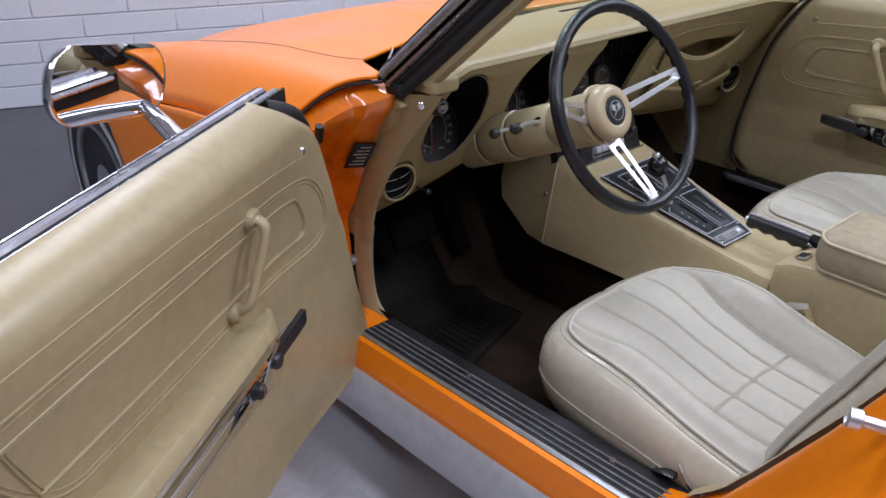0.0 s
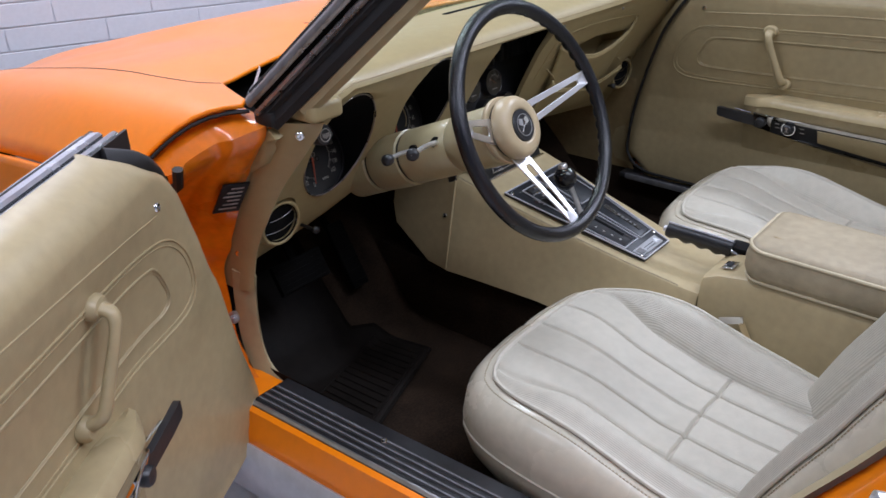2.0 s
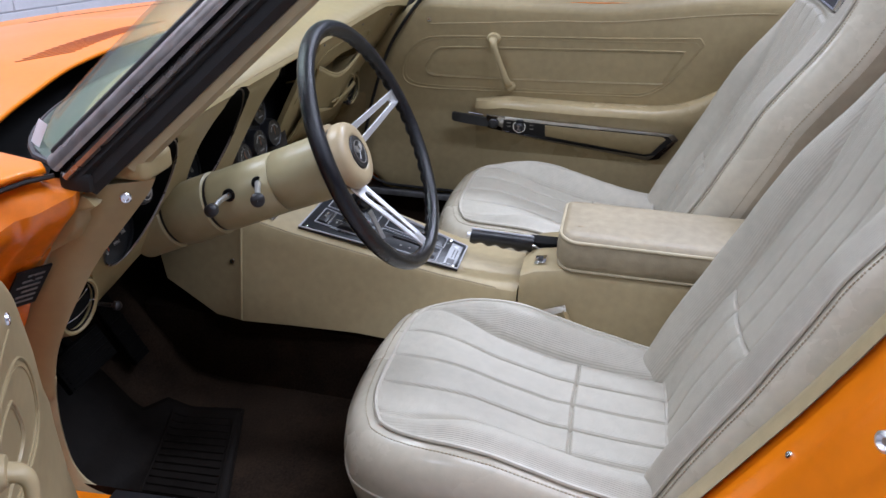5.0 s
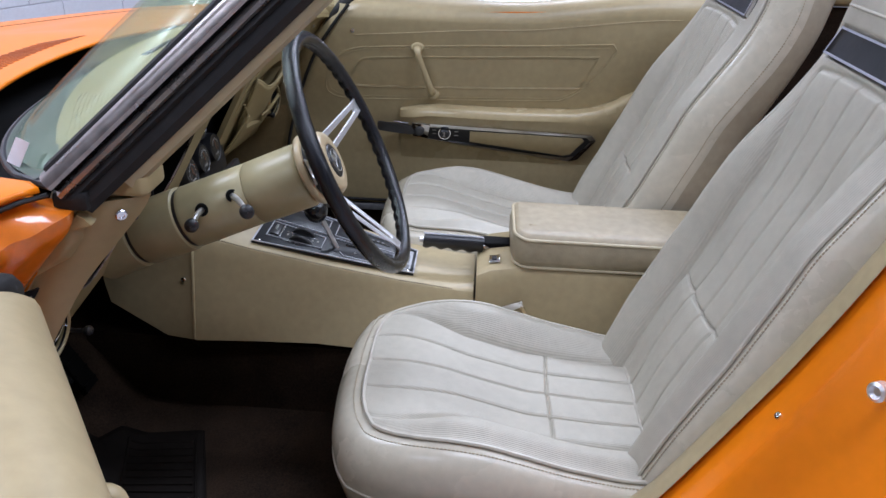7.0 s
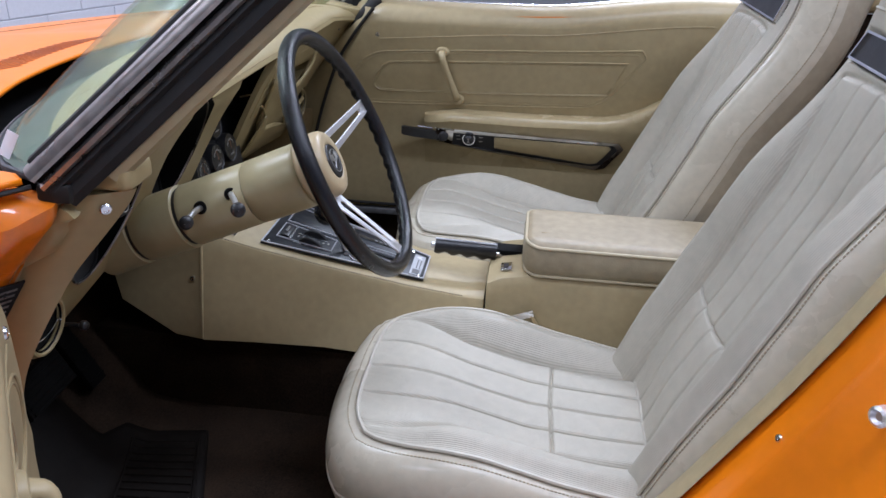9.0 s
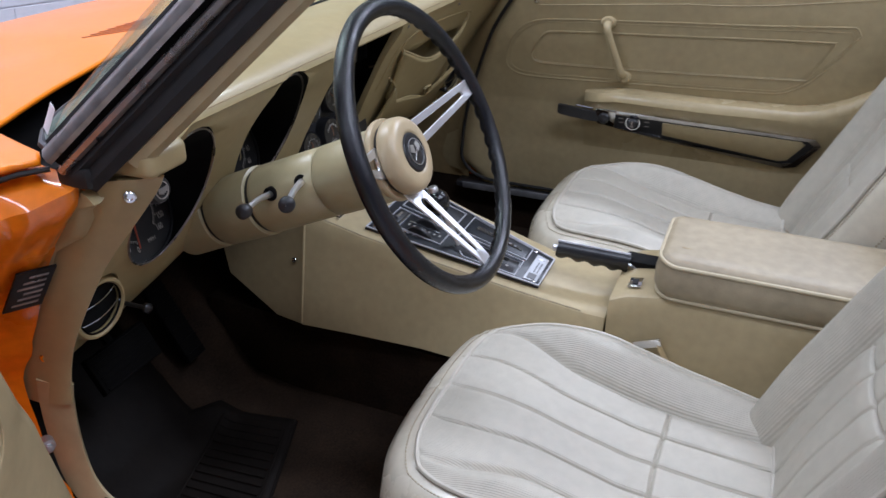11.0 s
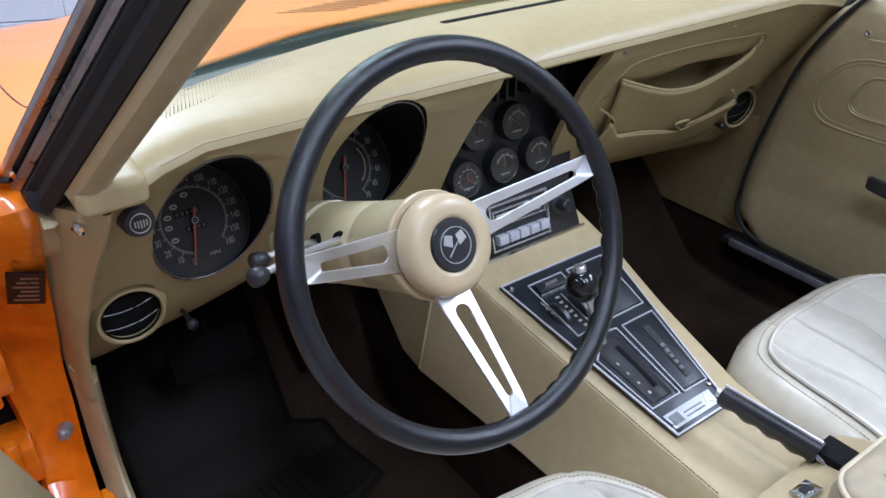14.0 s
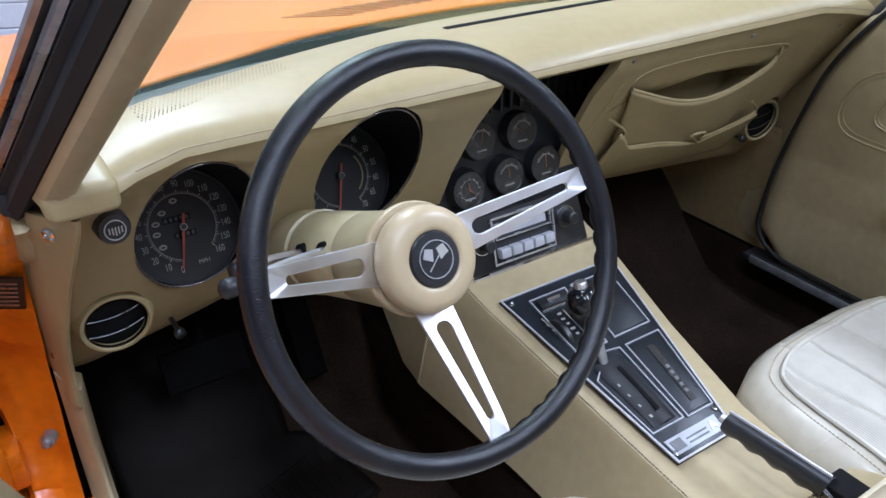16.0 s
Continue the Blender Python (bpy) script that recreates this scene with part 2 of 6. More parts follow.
def prism(poly, depth, to_world, r=0.0, seg=2):
    """A flat outline (a, b) given depth along its normal; to_world(a, b, c)."""
    bm = bmesh.new()
    lo = [bm.verts.new((a, b, 0)) for a, b in poly]
    hi = [bm.verts.new((a, b, depth)) for a, b in poly]
    n = len(poly)
    bm.faces.new(lo[::-1])
    top = bm.faces.new(hi)
    for i in range(n):
        bm.faces.new((lo[i], lo[(i + 1) % n], hi[(i + 1) % n], hi[i]))
    if r:
        bmesh.ops.bevel(bm, geom=list(top.edges), offset=r, segments=seg, affect="EDGES", profile=0.5)
    for v in bm.verts:
        v.co = Vector(to_world(*v.co))
    return bm


def ring_plate(outer, inner, depth, to_world):
    """A flat frame between two outlines of equal count."""
    n = len(outer)
    rows = [[to_world(a, b, c) for a, b in o] for o, c in ((outer, 0), (outer, depth), (inner, depth), (inner, 0), (outer, 0))]
    return loft(rows, cap=False)


def merge(*bms):
    out = bmesh.new()
    for b in bms:
        me = bpy.data.meshes.new("tmp")
        b.to_mesh(me)
        b.free()
        out.from_mesh(me)
        bpy.data.meshes.remove(me)
    return out


def carve(bm, cutters):
    """The mesh bm less the bodies of the cutters."""
    made = []
    bmesh.ops.recalc_face_normals(bm, faces=bm.faces)
    me = bpy.data.meshes.new("tmp")
    bm.to_mesh(me)
    bm.free()
    ob = new("tmp", me)
    for c in cutters:
        bmesh.ops.recalc_face_normals(c, faces=c.faces)
        cm = bpy.data.meshes.new("tmp")
        c.to_mesh(cm)
        c.free()
        co = new("tmp", cm)
        made.append(co)
        mod = ob.modifiers.new("cut", "BOOLEAN")
        mod.operation, mod.object, mod.solver = "DIFFERENCE", co, "EXACT"
    bpy.context.view_layer.update()
    ev = bpy.data.meshes.new_from_object(ob.evaluated_get(bpy.context.evaluated_depsgraph_get()))
    out = bmesh.new()
    out.from_mesh(ev)
    for o in (ob, *made):
        m_ = o.data
        bpy.data.objects.remove(o)
        bpy.data.meshes.remove(m_)
    bpy.data.meshes.remove(ev)
    return out


def step(x, a, b):
    t = min(1, max(0, (x - a) / (b - a)))
    return t * t * (3 - 2 * t)


def lerp(x, table):
    """Piecewise linear look-up in rows of (x, value)."""
    if x <= table[0][0]:
        return table[0][1]
    for (a, va), (b, vb) in zip(table, table[1:]):
        if x <= b:
            return va + (vb - va) * (x - a) / (b - a)
    return table[-1][1]


def soft(x, table, w_=0.14):
    """A look-up without kinks."""
    return sum(lerp(x + w_ * k / 4, table) for k in range(-4, 5)) / 9


def screw(at, axis, parent, r=0.006, name="screw"):
    return part(name, merge(revolve(at, axis, [(r, -0.001), (r, 0.001), (r * 0.8, 0.0025), (r * 0.45, 0.0028), (r * 0.4, 0.0012), (0.0003, 0.001)], 14),), CHROME, parent, "small chrome screw head")


def stitches(loop, parent, closed=True):
    """Short raised threads along a seam."""
    loop = [Vector(p) for p in loop] + ([Vector(loop[0])] if closed else [])
    bm, run = bmesh.new(), 0.0
    for a, b in zip(loop, loop[1:]):
        ln = (b - a).length
        if ln < 1e-5:
            continue
        d = (b - a) / ln
        sd = d.cross(Vector((0, 0, 1)) if abs(d.z) < 0.9 else Vector((1, 0, 0))).normalized() * 0.0007
        up = sd.cross(d).normalized() * 0.0011
        while run < ln:
            p0, p1 = a + d * run, a + d * min(ln + 0.002, run + 0.0036)
            ra, rb = ([bm.verts.new(p + o) for o in (sd + up, up - sd, -sd - up, sd - up)] for p in (p0, p1))
            for k in range(4):
                bm.faces.new((ra[k], ra[(k + 1) % 4], rb[(k + 1) % 4], rb[k]))
            run += 0.0055
        run -= ln
    tagged(put("stitching", bm, STITCH, parent, "stitched seam", smooth=False), kind="stuff")


# ---- the room ----
WALL_AT, WALL_DIR = Vector((-0.585, 4.55, 0)), Vector((0.93, -0.36, 0)).normalized()
WALL_N = Vector((-WALL_DIR.y, WALL_DIR.x, 0)) * -1
ROOM_H = 3.5


def floor_sheet(name, x0, x1, y0, y1, mat, label):
    ob = part(name, rbox(x0, x1, y0, y1, -0.1, 0.0, 0), mat, None)
    return tagged(ob, label, "floor", kind="structure")


floor_sheet("floor", -9, 12, -8, 1.75, FLOOR_LIGHT, "light grey painted concrete workshop floor")
floor_sheet("floor", -9, 12, 1.75, 12, FLOOR_DARK, "dark grey painted concrete floor beside the wall")
tagged(part("ceiling", rbox(-9, 12, -8, 12, ROOM_H, ROOM_H + 0.1, 0), CEIL), "plain white painted ceiling", "ceiling", kind="structure")


def wall_at(a, b, name, label):
    """A wall with thickness from a to b."""
    a, b = Vector((*a, 0)), Vector((*b, 0))
    d = (b - a).normalized()
    n = Vector((-d.y, d.x, 0)) * 0.15
    bm = loft([[a, b, b + n, a + n], [p + Vector((0, 0, ROOM_H)) for p in (a, b, b + n, a + n)]])
    return tagged(part(name, bm, WALL), label, "wall", kind="structure")


wall_at((-9, -8), (12, -8), "wall_south", "white painted workshop wall")
wall_at((12, -8), (12, 12), "wall_east", "white painted workshop wall")
wall_at((-9, 12), (-9, -8), "wall_west", "white painted workshop wall")
_a, _b = WALL_AT - WALL_DIR * 9, WALL_AT + WALL_DIR * 13
wall_north = wall_at((_a.x, _a.y), (_b.x, _b.y), "wall_north", "white painted concrete block wall")
for lx, ly, watts in LAMPS:
    fix = thing("ceiling_light", "long white strip light on the ceiling", "ceiling light", "strip lights", at=(lx, ly, 3.5))
    bm = merge(rbox(lx - 0.2, lx - 0.178, ly - 1.25, ly + 1.25, 3.44, 3.5, 0.003), rbox(lx + 0.178, lx + 0.2, ly - 1.25, ly + 1.25, 3.44, 3.5, 0.003),
               rbox(lx - 0.176, lx + 0.176, ly - 1.25, ly - 1.22, 3.44, 3.5, 0.003), rbox(lx - 0.176, lx + 0.176, ly + 1.22, ly + 1.25, 3.44, 3.5, 0.003))
    o = part("frame", bm, CEIL, fix)
    o.matrix_parent_inverse = Matrix.Translation((-lx, -ly, -3.5))

# ---- car: numbers ----
CX_SEAT = 0.368
HINGE = Vector((-0.704, 1.233, 0.36))
SWING = 54.0


def under(ob, parent):
    """Keeps a part where it was built when its thing stands elsewhere."""
    ob.matrix_parent_inverse = Matrix.Translation(-Vector(parent.location))
    return ob


def put(name, bm, mat, parent, label="", **kw):
    ob = part(name, bm, mat, parent, label, **kw)
    return under(ob, parent) if parent is not None and parent.data is None else ob


# ---- car body ----
body = thing("sports_car", "bright orange two-seat sports car, driver door open", "car", at=(0, 1.2, 0))


def rear_edge(x):
    a = abs(x)
    if a < 0.585:
        return 1.205 + 0.150 * (1 - (a / 0.585) ** 2)
    return lerp(a, [(0.585, 1.205), (0.603, 1.168), (0.625, 1.120), (0.64, 1.088), (0.655, 1.050), (0.667, 1.022), (0.72, 1.070), (0.80, 1.125), (0.9, 1.15)])


def top_z(x, y):
    a = abs(x)
    hood = soft(y, [(1.1, 0.869), (1.6, 0.866), (1.73, 0.852), (1.95, 0.803), (2.33, 0.714), (2.65, 0.64), (3.0, 0.54), (3.5, 0.38)])
    crest = soft(y, [(1.0, 0.894), (1.08, 0.889), (1.2, 0.880), (1.5, 0.856), (1.95, 0.792), (2.3, 0.730), (2.6, 0.655), (2.9, 0.57), (3.5, 0.40)])
    valley = min(hood - 0.020 * step(y, 1.4, 1.9), crest + 0.006 - 0.014 * step(y, 1.35, 1.9))
    if a < 0.40:
        side = valley + 0.25 * (hood - valley)
        return side + (hood + 0.006 - side) * (1 - step(a, 0.19, 0.36))
    if a < 0.54:
        side = valley + 0.25 * (hood - valley)
        return side + (valley - side) * step(a, 0.40, 0.54)
    if a < 0.68:
        return valley + (crest - valley) * step(a, 0.54, 0.66)
    return crest - 0.10 * ((a - 0.68) / 0.14) ** 2


def taper(y):
    """Share of the full width at y: the nose narrows in front of the wheels."""
    return lerp(y, [(2.15, 1.0), (2.5, 0.95), (2.8, 0.84), (3.1, 0.70), (3.5, 0.50)])


def top_sheet(u, v):
    x = -0.82 + 1.64 * u
    y0 = rear_edge(x)
    y = y0 + (3.5 - y0) * v ** 1.5
    return Vector((x * taper(y), y, top_z(x, y)))


hood = put("hood", surf(top_sheet, 90, 60), ORANGE, body, "glossy orange hood and fender tops")
sol = hood.modifiers.new("thick", "SOLIDIFY")
sol.thickness, sol.offset = 0.006, -1
for sgn in (-1, 1):
    gap = [(0.589, 1.200), (0.604, 1.215), (0.616, 1.245), (0.619, 1.36), (0.610, 1.56), (0.602, 1.76), (0.59, 2.2), (0.57, 2.7)]
    put("hood_gap", tube([Vector((sgn * p.x * taper(p.y), p.y, top_z(p.x, p.y) - 0.0006)) for p in smooth_path([(a, y, 0) for a, y in gap], 6)], 0.0016, 6), RUBBER, body, "thin dark panel gap beside the hood")


def fender_side(sgn):
    wc, wr = Vector((2.22, 0.34)), 0.385
    bm = surf(lambda u, v: Vector((u, v, 0)), 90, 40)
    keep = []
    for vtx in bm.verts:
        u, v = vtx.co.x, vtx.co.y
        y = 1.125 + (3.5 - 1.125) * u
        zt = top_z(0.82, y)
        z = 0.22 + (zt - 0.22) * v
        inside = (Vector((y, z)) - wc).length < wr
        if inside:
            d = Vector((y, z)) - wc
            d = d.normalized() * wr if d.length > 1e-4 else Vector((0, wr))
            y, z = (wc + d)
        bulge = 0.055 * math.sin(math.pi * min(1, v * 0.95)) + 0.03 * math.exp(-((y - 2.2) / 0.5) ** 2)
        vtx.co = Vector((sgn * taper(y) * (0.82 + 0.45 * bulge - 0.03 * (1 - v)), y, z))
        keep.append(not inside)
    bm.verts.index_update()
    dead = [f for f in bm.faces if not any(keep[v.index] for v in f.verts)]
    bmesh.ops.delete(bm, geom=dead, context="FACES")
    ob = put("fender", bm, ORANGE, body, "glossy orange front fender side")
    s_ = ob.modifiers.new("thick", "SOLIDIFY")
    s_.thickness, s_.offset = 0.01, -1 * sgn
    return ob


fender_side(-1)
fender_side(1)
# dark well in front of the glass
def base_y(x):
    """Where the bowed glass stands on the cowl."""
    return 1.025 + 0.195 * max(0.0, 1 - abs(x / 0.648) ** 3) ** 0.6


def well(u, v):
    x = -0.62 + 1.24 * u
    y0, y1 = base_y(x) - 0.01, rear_edge(x) + 0.16
    return Vector((x, y0 + (y1 - y0) * v, min(0.872, top_z(x, max(1.1, y0 + (y1 - y0) * v)) - 0.034) - 0.03 * math.sin(math.pi * v)))


put("wiper_well", surf(well, 40, 8), VOID, body, "near-black sheet lining the wiper well")
put("cowl_strip", surf(lambda u, v: Vector((-0.64 + 1.28 * u, 1.205 - 0.185 * abs((-0.64 + 1.28 * u) / 0.648) ** 2 - 0.004 + v * (base_y(-0.64 + 1.28 * u) - 1.201 + 0.185 * abs((-0.64 + 1.28 * u) / 0.648) ** 2), 0.898 - 0.012 * v)), 40, 3), COWL, body, "dull grey-green strip below the glass")
# slanting vent slots in the hood: flat strips, groove shade put into their orange
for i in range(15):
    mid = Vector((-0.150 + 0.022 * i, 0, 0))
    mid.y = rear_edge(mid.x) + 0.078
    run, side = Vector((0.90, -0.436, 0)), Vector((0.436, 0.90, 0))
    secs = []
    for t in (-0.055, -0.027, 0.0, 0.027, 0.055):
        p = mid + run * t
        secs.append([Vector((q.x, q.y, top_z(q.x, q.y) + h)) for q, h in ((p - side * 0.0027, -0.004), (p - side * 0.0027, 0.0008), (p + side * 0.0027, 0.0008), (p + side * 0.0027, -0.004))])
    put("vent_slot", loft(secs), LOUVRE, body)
# dark gap between the fender's end and the hinge pillar
for sgn in (-1, 1):
    put("fender_gap", tube([Vector((sgn * a, rear_edge(a) + 0.001, top_z(a, rear_edge(a)) - 0.011)) for a in (0.668, 0.69, 0.71, 0.73, 0.75, 0.77, 0.79, 0.81)], 0.0030, 6), RUBBER, body, "dark gap below the fender end")

# front wheel
WC = (-0.72, 2.22, 0.34)
wheel = put("wheel", revolve(WC, (-1, 0, 0), [(0.205, 0.085), (0.205, 0.1), (0.19, 0.098), (0.18, 0.07), (0.12, 0.055), (0.11, 0.08), (0.06, 0.095), (0.001, 0.098)], 48, cap=False), ALU, body, "silver steel wheel with bright cap")
put("tyre", revolve(WC, (-1, 0, 0), [(0.19, -0.09), (0.30, -0.095), (0.335, -0.075), (0.34, -0.04), (0.34, 0.04), (0.335, 0.075), (0.30, 0.095), (0.235, 0.10), (0.19, 0.09)], 64), TYRE, wheel, "black rubber tyre")
put("tyre_stripe", revolve(WC, (-1, 0, 0), [(0.262, 0.0965), (0.262, 0.1015), (0.248, 0.1025), (0.248, 0.0965)], 64, cap=False), WHITE_RUBBER, wheel, "thin white tyre stripe")

# door sill
def sill_x(y):
    return 0.04 * (1.04 - y) / 0.63


def sill_strip(name, prof, mat, label="", y0=0.30, y1=1.07):
    ys = [y0 + (y1 - y0) * k / 10 for k in range(11)]
    return put(name, loft([[Vector((x + sill_x(y), y, z)) for x, z in prof] for y in ys]), mat, body, label)


sill_strip("sill", [(-0.645, 0.24), (-0.645, 0.378), (-0.727, 0.378), (-0.730, 0.389), (-0.741, 0.388), (-0.746, 0.366), (-0.753, 0.352), (-0.756, 0.33), (-0.752, 0.25), (-0.72, 0.22)], ORANGE, "orange painted door sill", y1=1.14)
sill_strip("rocker_moulding", [(-0.745, 0.325), (-0.762, 0.338), (-0.772, 0.325), (-0.780, 0.285), (-0.776, 0.245), (-0.755, 0.215), (-0.735, 0.215)], SILVER, "silver rocker moulding below the sill", y1=1.2)
sill_strip("sill_plate", [(-0.643, 0.372), (-0.643, 0.388), (-0.728, 0.388), (-0.728, 0.379)], BLACK, "black ribbed sill plate", y1=1.055)
for k in range(5):
    x = -0.721 + k * 0.0125
    sill_strip("sill_rib", [(x - 0.0018 - 0.005 * (k == 0), 0.387), (x - 0.0015, 0.3915), (x + 0.0015, 0.3915), (x + 0.0018, 0.387)], ALU if k == 0 else SILL_GREY, "", y1=1.05)
for y in (0.50, 0.81):
    screw((-0.672 + sill_x(y), y, 0.389), (0, 0, 1), body).matrix_parent_inverse = Matrix.Translation(-Vector(body.location))

# hinge pillar, painted
INNER = [(0.36, -0.668, 1.085), (0.40, -0.666, 1.14), (0.45, -0.664, 1.160), (0.537, -0.660, 1.170), (0.57, -0.658, 1.170), (0.612, -0.657, 1.154), (0.70, -0.656, 1.102), (0.78, -0.655, 1.045), (0.845, -0.650, 0.99), (0.875, -0.652, 0.985)]


def pillar_inner(z):
    return lerp(z, [(r[0], r[1]) for r in INNER]), lerp(z, [(r[0], r[2]) for r in INNER])


def jamb(u, v):
    z = 0.36 + 0.505 * v
    x, y = pillar_inner(z)
    u -= 0.03 * (1 - step(z, 0.50, 0.58)) * (1 - u)
    share = soft(z, [(0.36, 0.42), (0.48, 0.46), (0.56, 0.58), (0.62, 0.80), (0.66, 1.0)], 0.03)
    dish = 0.02 * math.sin(math.pi * u) * share
    crease = 0.007 * math.exp(-((z - 0.618 - 0.02 * u) / 0.012) ** 2) + 0.006 * math.exp(-((z - 0.412) / 0.008) ** 2) - 0.004 * step(z, 0.412, 0.43) * (1 - step(z, 0.58, 0.61))
    zz = z - 0.06 * u * step(v, 0.7, 1.0)
    edge = 0.012 * step(u, 0.35, 0.45) * (1 - step(u, 0.8, 0.9)) * step(z, 0.60, 0.68) + 0.016 * step(u, 0.90, 1.0)
    return Vector((x - 0.13 * u * share, y + 0.075 * u * share + dish + edge - crease + 0.014 * (1 - step(u, 0.0, 0.14)) * step(z, 0.66, 0.76), zz))


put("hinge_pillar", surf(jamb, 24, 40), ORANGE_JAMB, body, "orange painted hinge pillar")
# near-black backing sheet stands in for the shade behind the pillar edge
put("hinge_recess", surf(lambda u, v: Vector((-0.69 - 0.15 * u, 1.235 - 0.01 * u, 0.25 + 0.45 * v)), 4, 4), VOID, body, "near-black sheet put behind the hinge gap for its shade")
for z in (0.44, 0.585):
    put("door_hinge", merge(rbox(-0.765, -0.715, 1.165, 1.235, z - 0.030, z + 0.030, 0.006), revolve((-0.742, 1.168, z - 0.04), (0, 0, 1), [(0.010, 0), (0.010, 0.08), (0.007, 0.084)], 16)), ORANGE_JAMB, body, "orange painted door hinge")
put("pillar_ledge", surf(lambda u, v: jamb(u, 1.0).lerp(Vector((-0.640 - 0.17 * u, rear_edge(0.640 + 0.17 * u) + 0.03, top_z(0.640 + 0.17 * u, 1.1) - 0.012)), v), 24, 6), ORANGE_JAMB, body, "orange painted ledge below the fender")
put("rubber_seal", tube([Vector((x - 0.125, y + 0.07, z - 0.05 * step(z, 0.7, 0.86))) for z in (0.5, 0.6, 0.7, 0.78, 0.84, 0.868) for x, y in (pillar_inner(z),)], 0.008), RUBBER, body, "black rubber door seal")
# small dark plate on the pillar
_p, _u, _v = Vector((-0.672, 1.098, 0.737)), Vector((-0.83, 0.56, 0.0)).normalized(), Vector((0.07, -0.53, 0.84)).normalized()
_n = _u.cross(_v).normalized() * -1
if _n.y > 0:
    _n = -_n
put("data_plate", prism([(-0.02, -0.032), (0.02, -0.032), (0.02, 0.032), (-0.02, 0.032)], 0.003, lambda a, b, c: _p + a * _u + b * _v + (c + 0.010) * _n), PLATE, body, "dark engraved metal data plate")
for i in range(6):
    b0 = -0.024 + i * 0.009
    put("plate_mark", prism([(-0.014, b0), (0.013 - 0.004 * (i % 3), b0), (0.013 - 0.004 * (i % 3), b0 + 0.003), (-0.014, b0 + 0.003)], 0.0012, lambda a, b, c: _p + a * _u + b * _v + (c + 0.0125) * _n), TRIM_GREY, body)
put("hinge_bolt", revolve((-0.683, 1.128, 0.502), (-0.5, -0.85, 0), [(0.009, -0.01), (0.009, 0.003), (0.005, 0.004), (0.005, 0.010), (0.002, 0.011)], 16), ALU, body, "steel bolt in the pillar")

# rear door jamb
RJ = [(0.372, 0.47), (0.40, 0.375), (0.45, 0.325), (0.51, 0.286), (0.60, 0.232), (0.672, 0.189), (0.75, 0.147), (0.81, 0.117), (0.90, 0.075), (1.0, 0.035)]


def rear_y(z):
    return lerp(z, RJ)


def rear_jamb(u, v):
    z = 0.372 + 0.628 * v
    y = rear_y(z)
    w_ = max(0.0, (0.20 * u - 0.03) / 0.17)
    band = lerp(w_, [(0, -0.008), (0.20, -0.006), (0.235, -0.010), (0.25, 0.003), (0.30, 0.002), (0.36, -0.004), (0.55, -0.024), (1, -0.085)])
    return Vector((-0.618 - 0.20 * u, y + band, z - 0.012 * step(w_, 0.3, 0.6)))


put("rear_jamb", surf(rear_jamb, 40, 40), ORANGE, body, "orange painted rear door jamb")


def rear_trim(u, v):
    z = 0.40 + 0.60 * v
    return Vector((-0.632 + 0.060 * u, rear_y(z) + 0.001 - 0.026 * max(0, u - 0.25) ** 2 * 1.6, z + 0.004))


put("jamb_trim", surf(rear_trim, 8, 30), TAN, body, "tan vinyl trim along the jamb")
for z in (0.47, 0.645, 0.83):
    screw((-0.664, rear_y(z) - 0.0065, z), (-0.2, 0.85, 0.5), body, 0.005).matrix_parent_inverse = Matrix.Translation(-Vector(body.location))
put("striker", merge(revolve((-0.735, 0.105, 0.745), (-0.45, 0.85, 0.1), [(0.019, -0.004), (0.019, 0.004), (0.016, 0.006), (0.0065, 0.008), (0.0065, 0.045), (0.0105, 0.047), (0.0105, 0.058), (0.007, 0.060), (0.004, 0.056), (0.001, 0.056)], 20)), STEEL, body, "steel striker bolt")
# rear quarter outside, behind the jamb
put("quarter_panel", loft([[Vector((-0.815, rear_y(z) - 0.11, z)), Vector((-0.86, -0.45, z)), Vector((-0.80, -1.3, z)), Vector((-0.62, -1.3, z)), Vector((-0.655, -0.12, z))] for z in (0.25, 0.45, 0.62, 0.8, 0.9)]), ORANGE, body, "orange rear quarter panel")

# windscreen frame
PD = Vector((0.222, -0.712, 0.666)).normalized()
PT = Vector((-0.595, 0.837, 0.998))
PU = Vector((-0.4, 0.55, 0.73))
PU = (PU - PD * PU.dot(PD)).normalized()
PW = PD.cross(PU).normalized()
if PW.x < 0:
    PW = -PW


def pillar_strip(name, prof, mat, label, s0=-0.215, s1=0.36, mirror=False):
    rings = []
    for k in range(9):
        s = s0 + (s1 - s0) * k / 8
        o = PT + PD * s
        ring = [o + PU * a + PW * b for a, b in prof]
        rings.append([Vector((-p.x, p.y, p.z)) for p in ring] if mirror else ring)
    return put(name, loft(rings), mat, body, label)


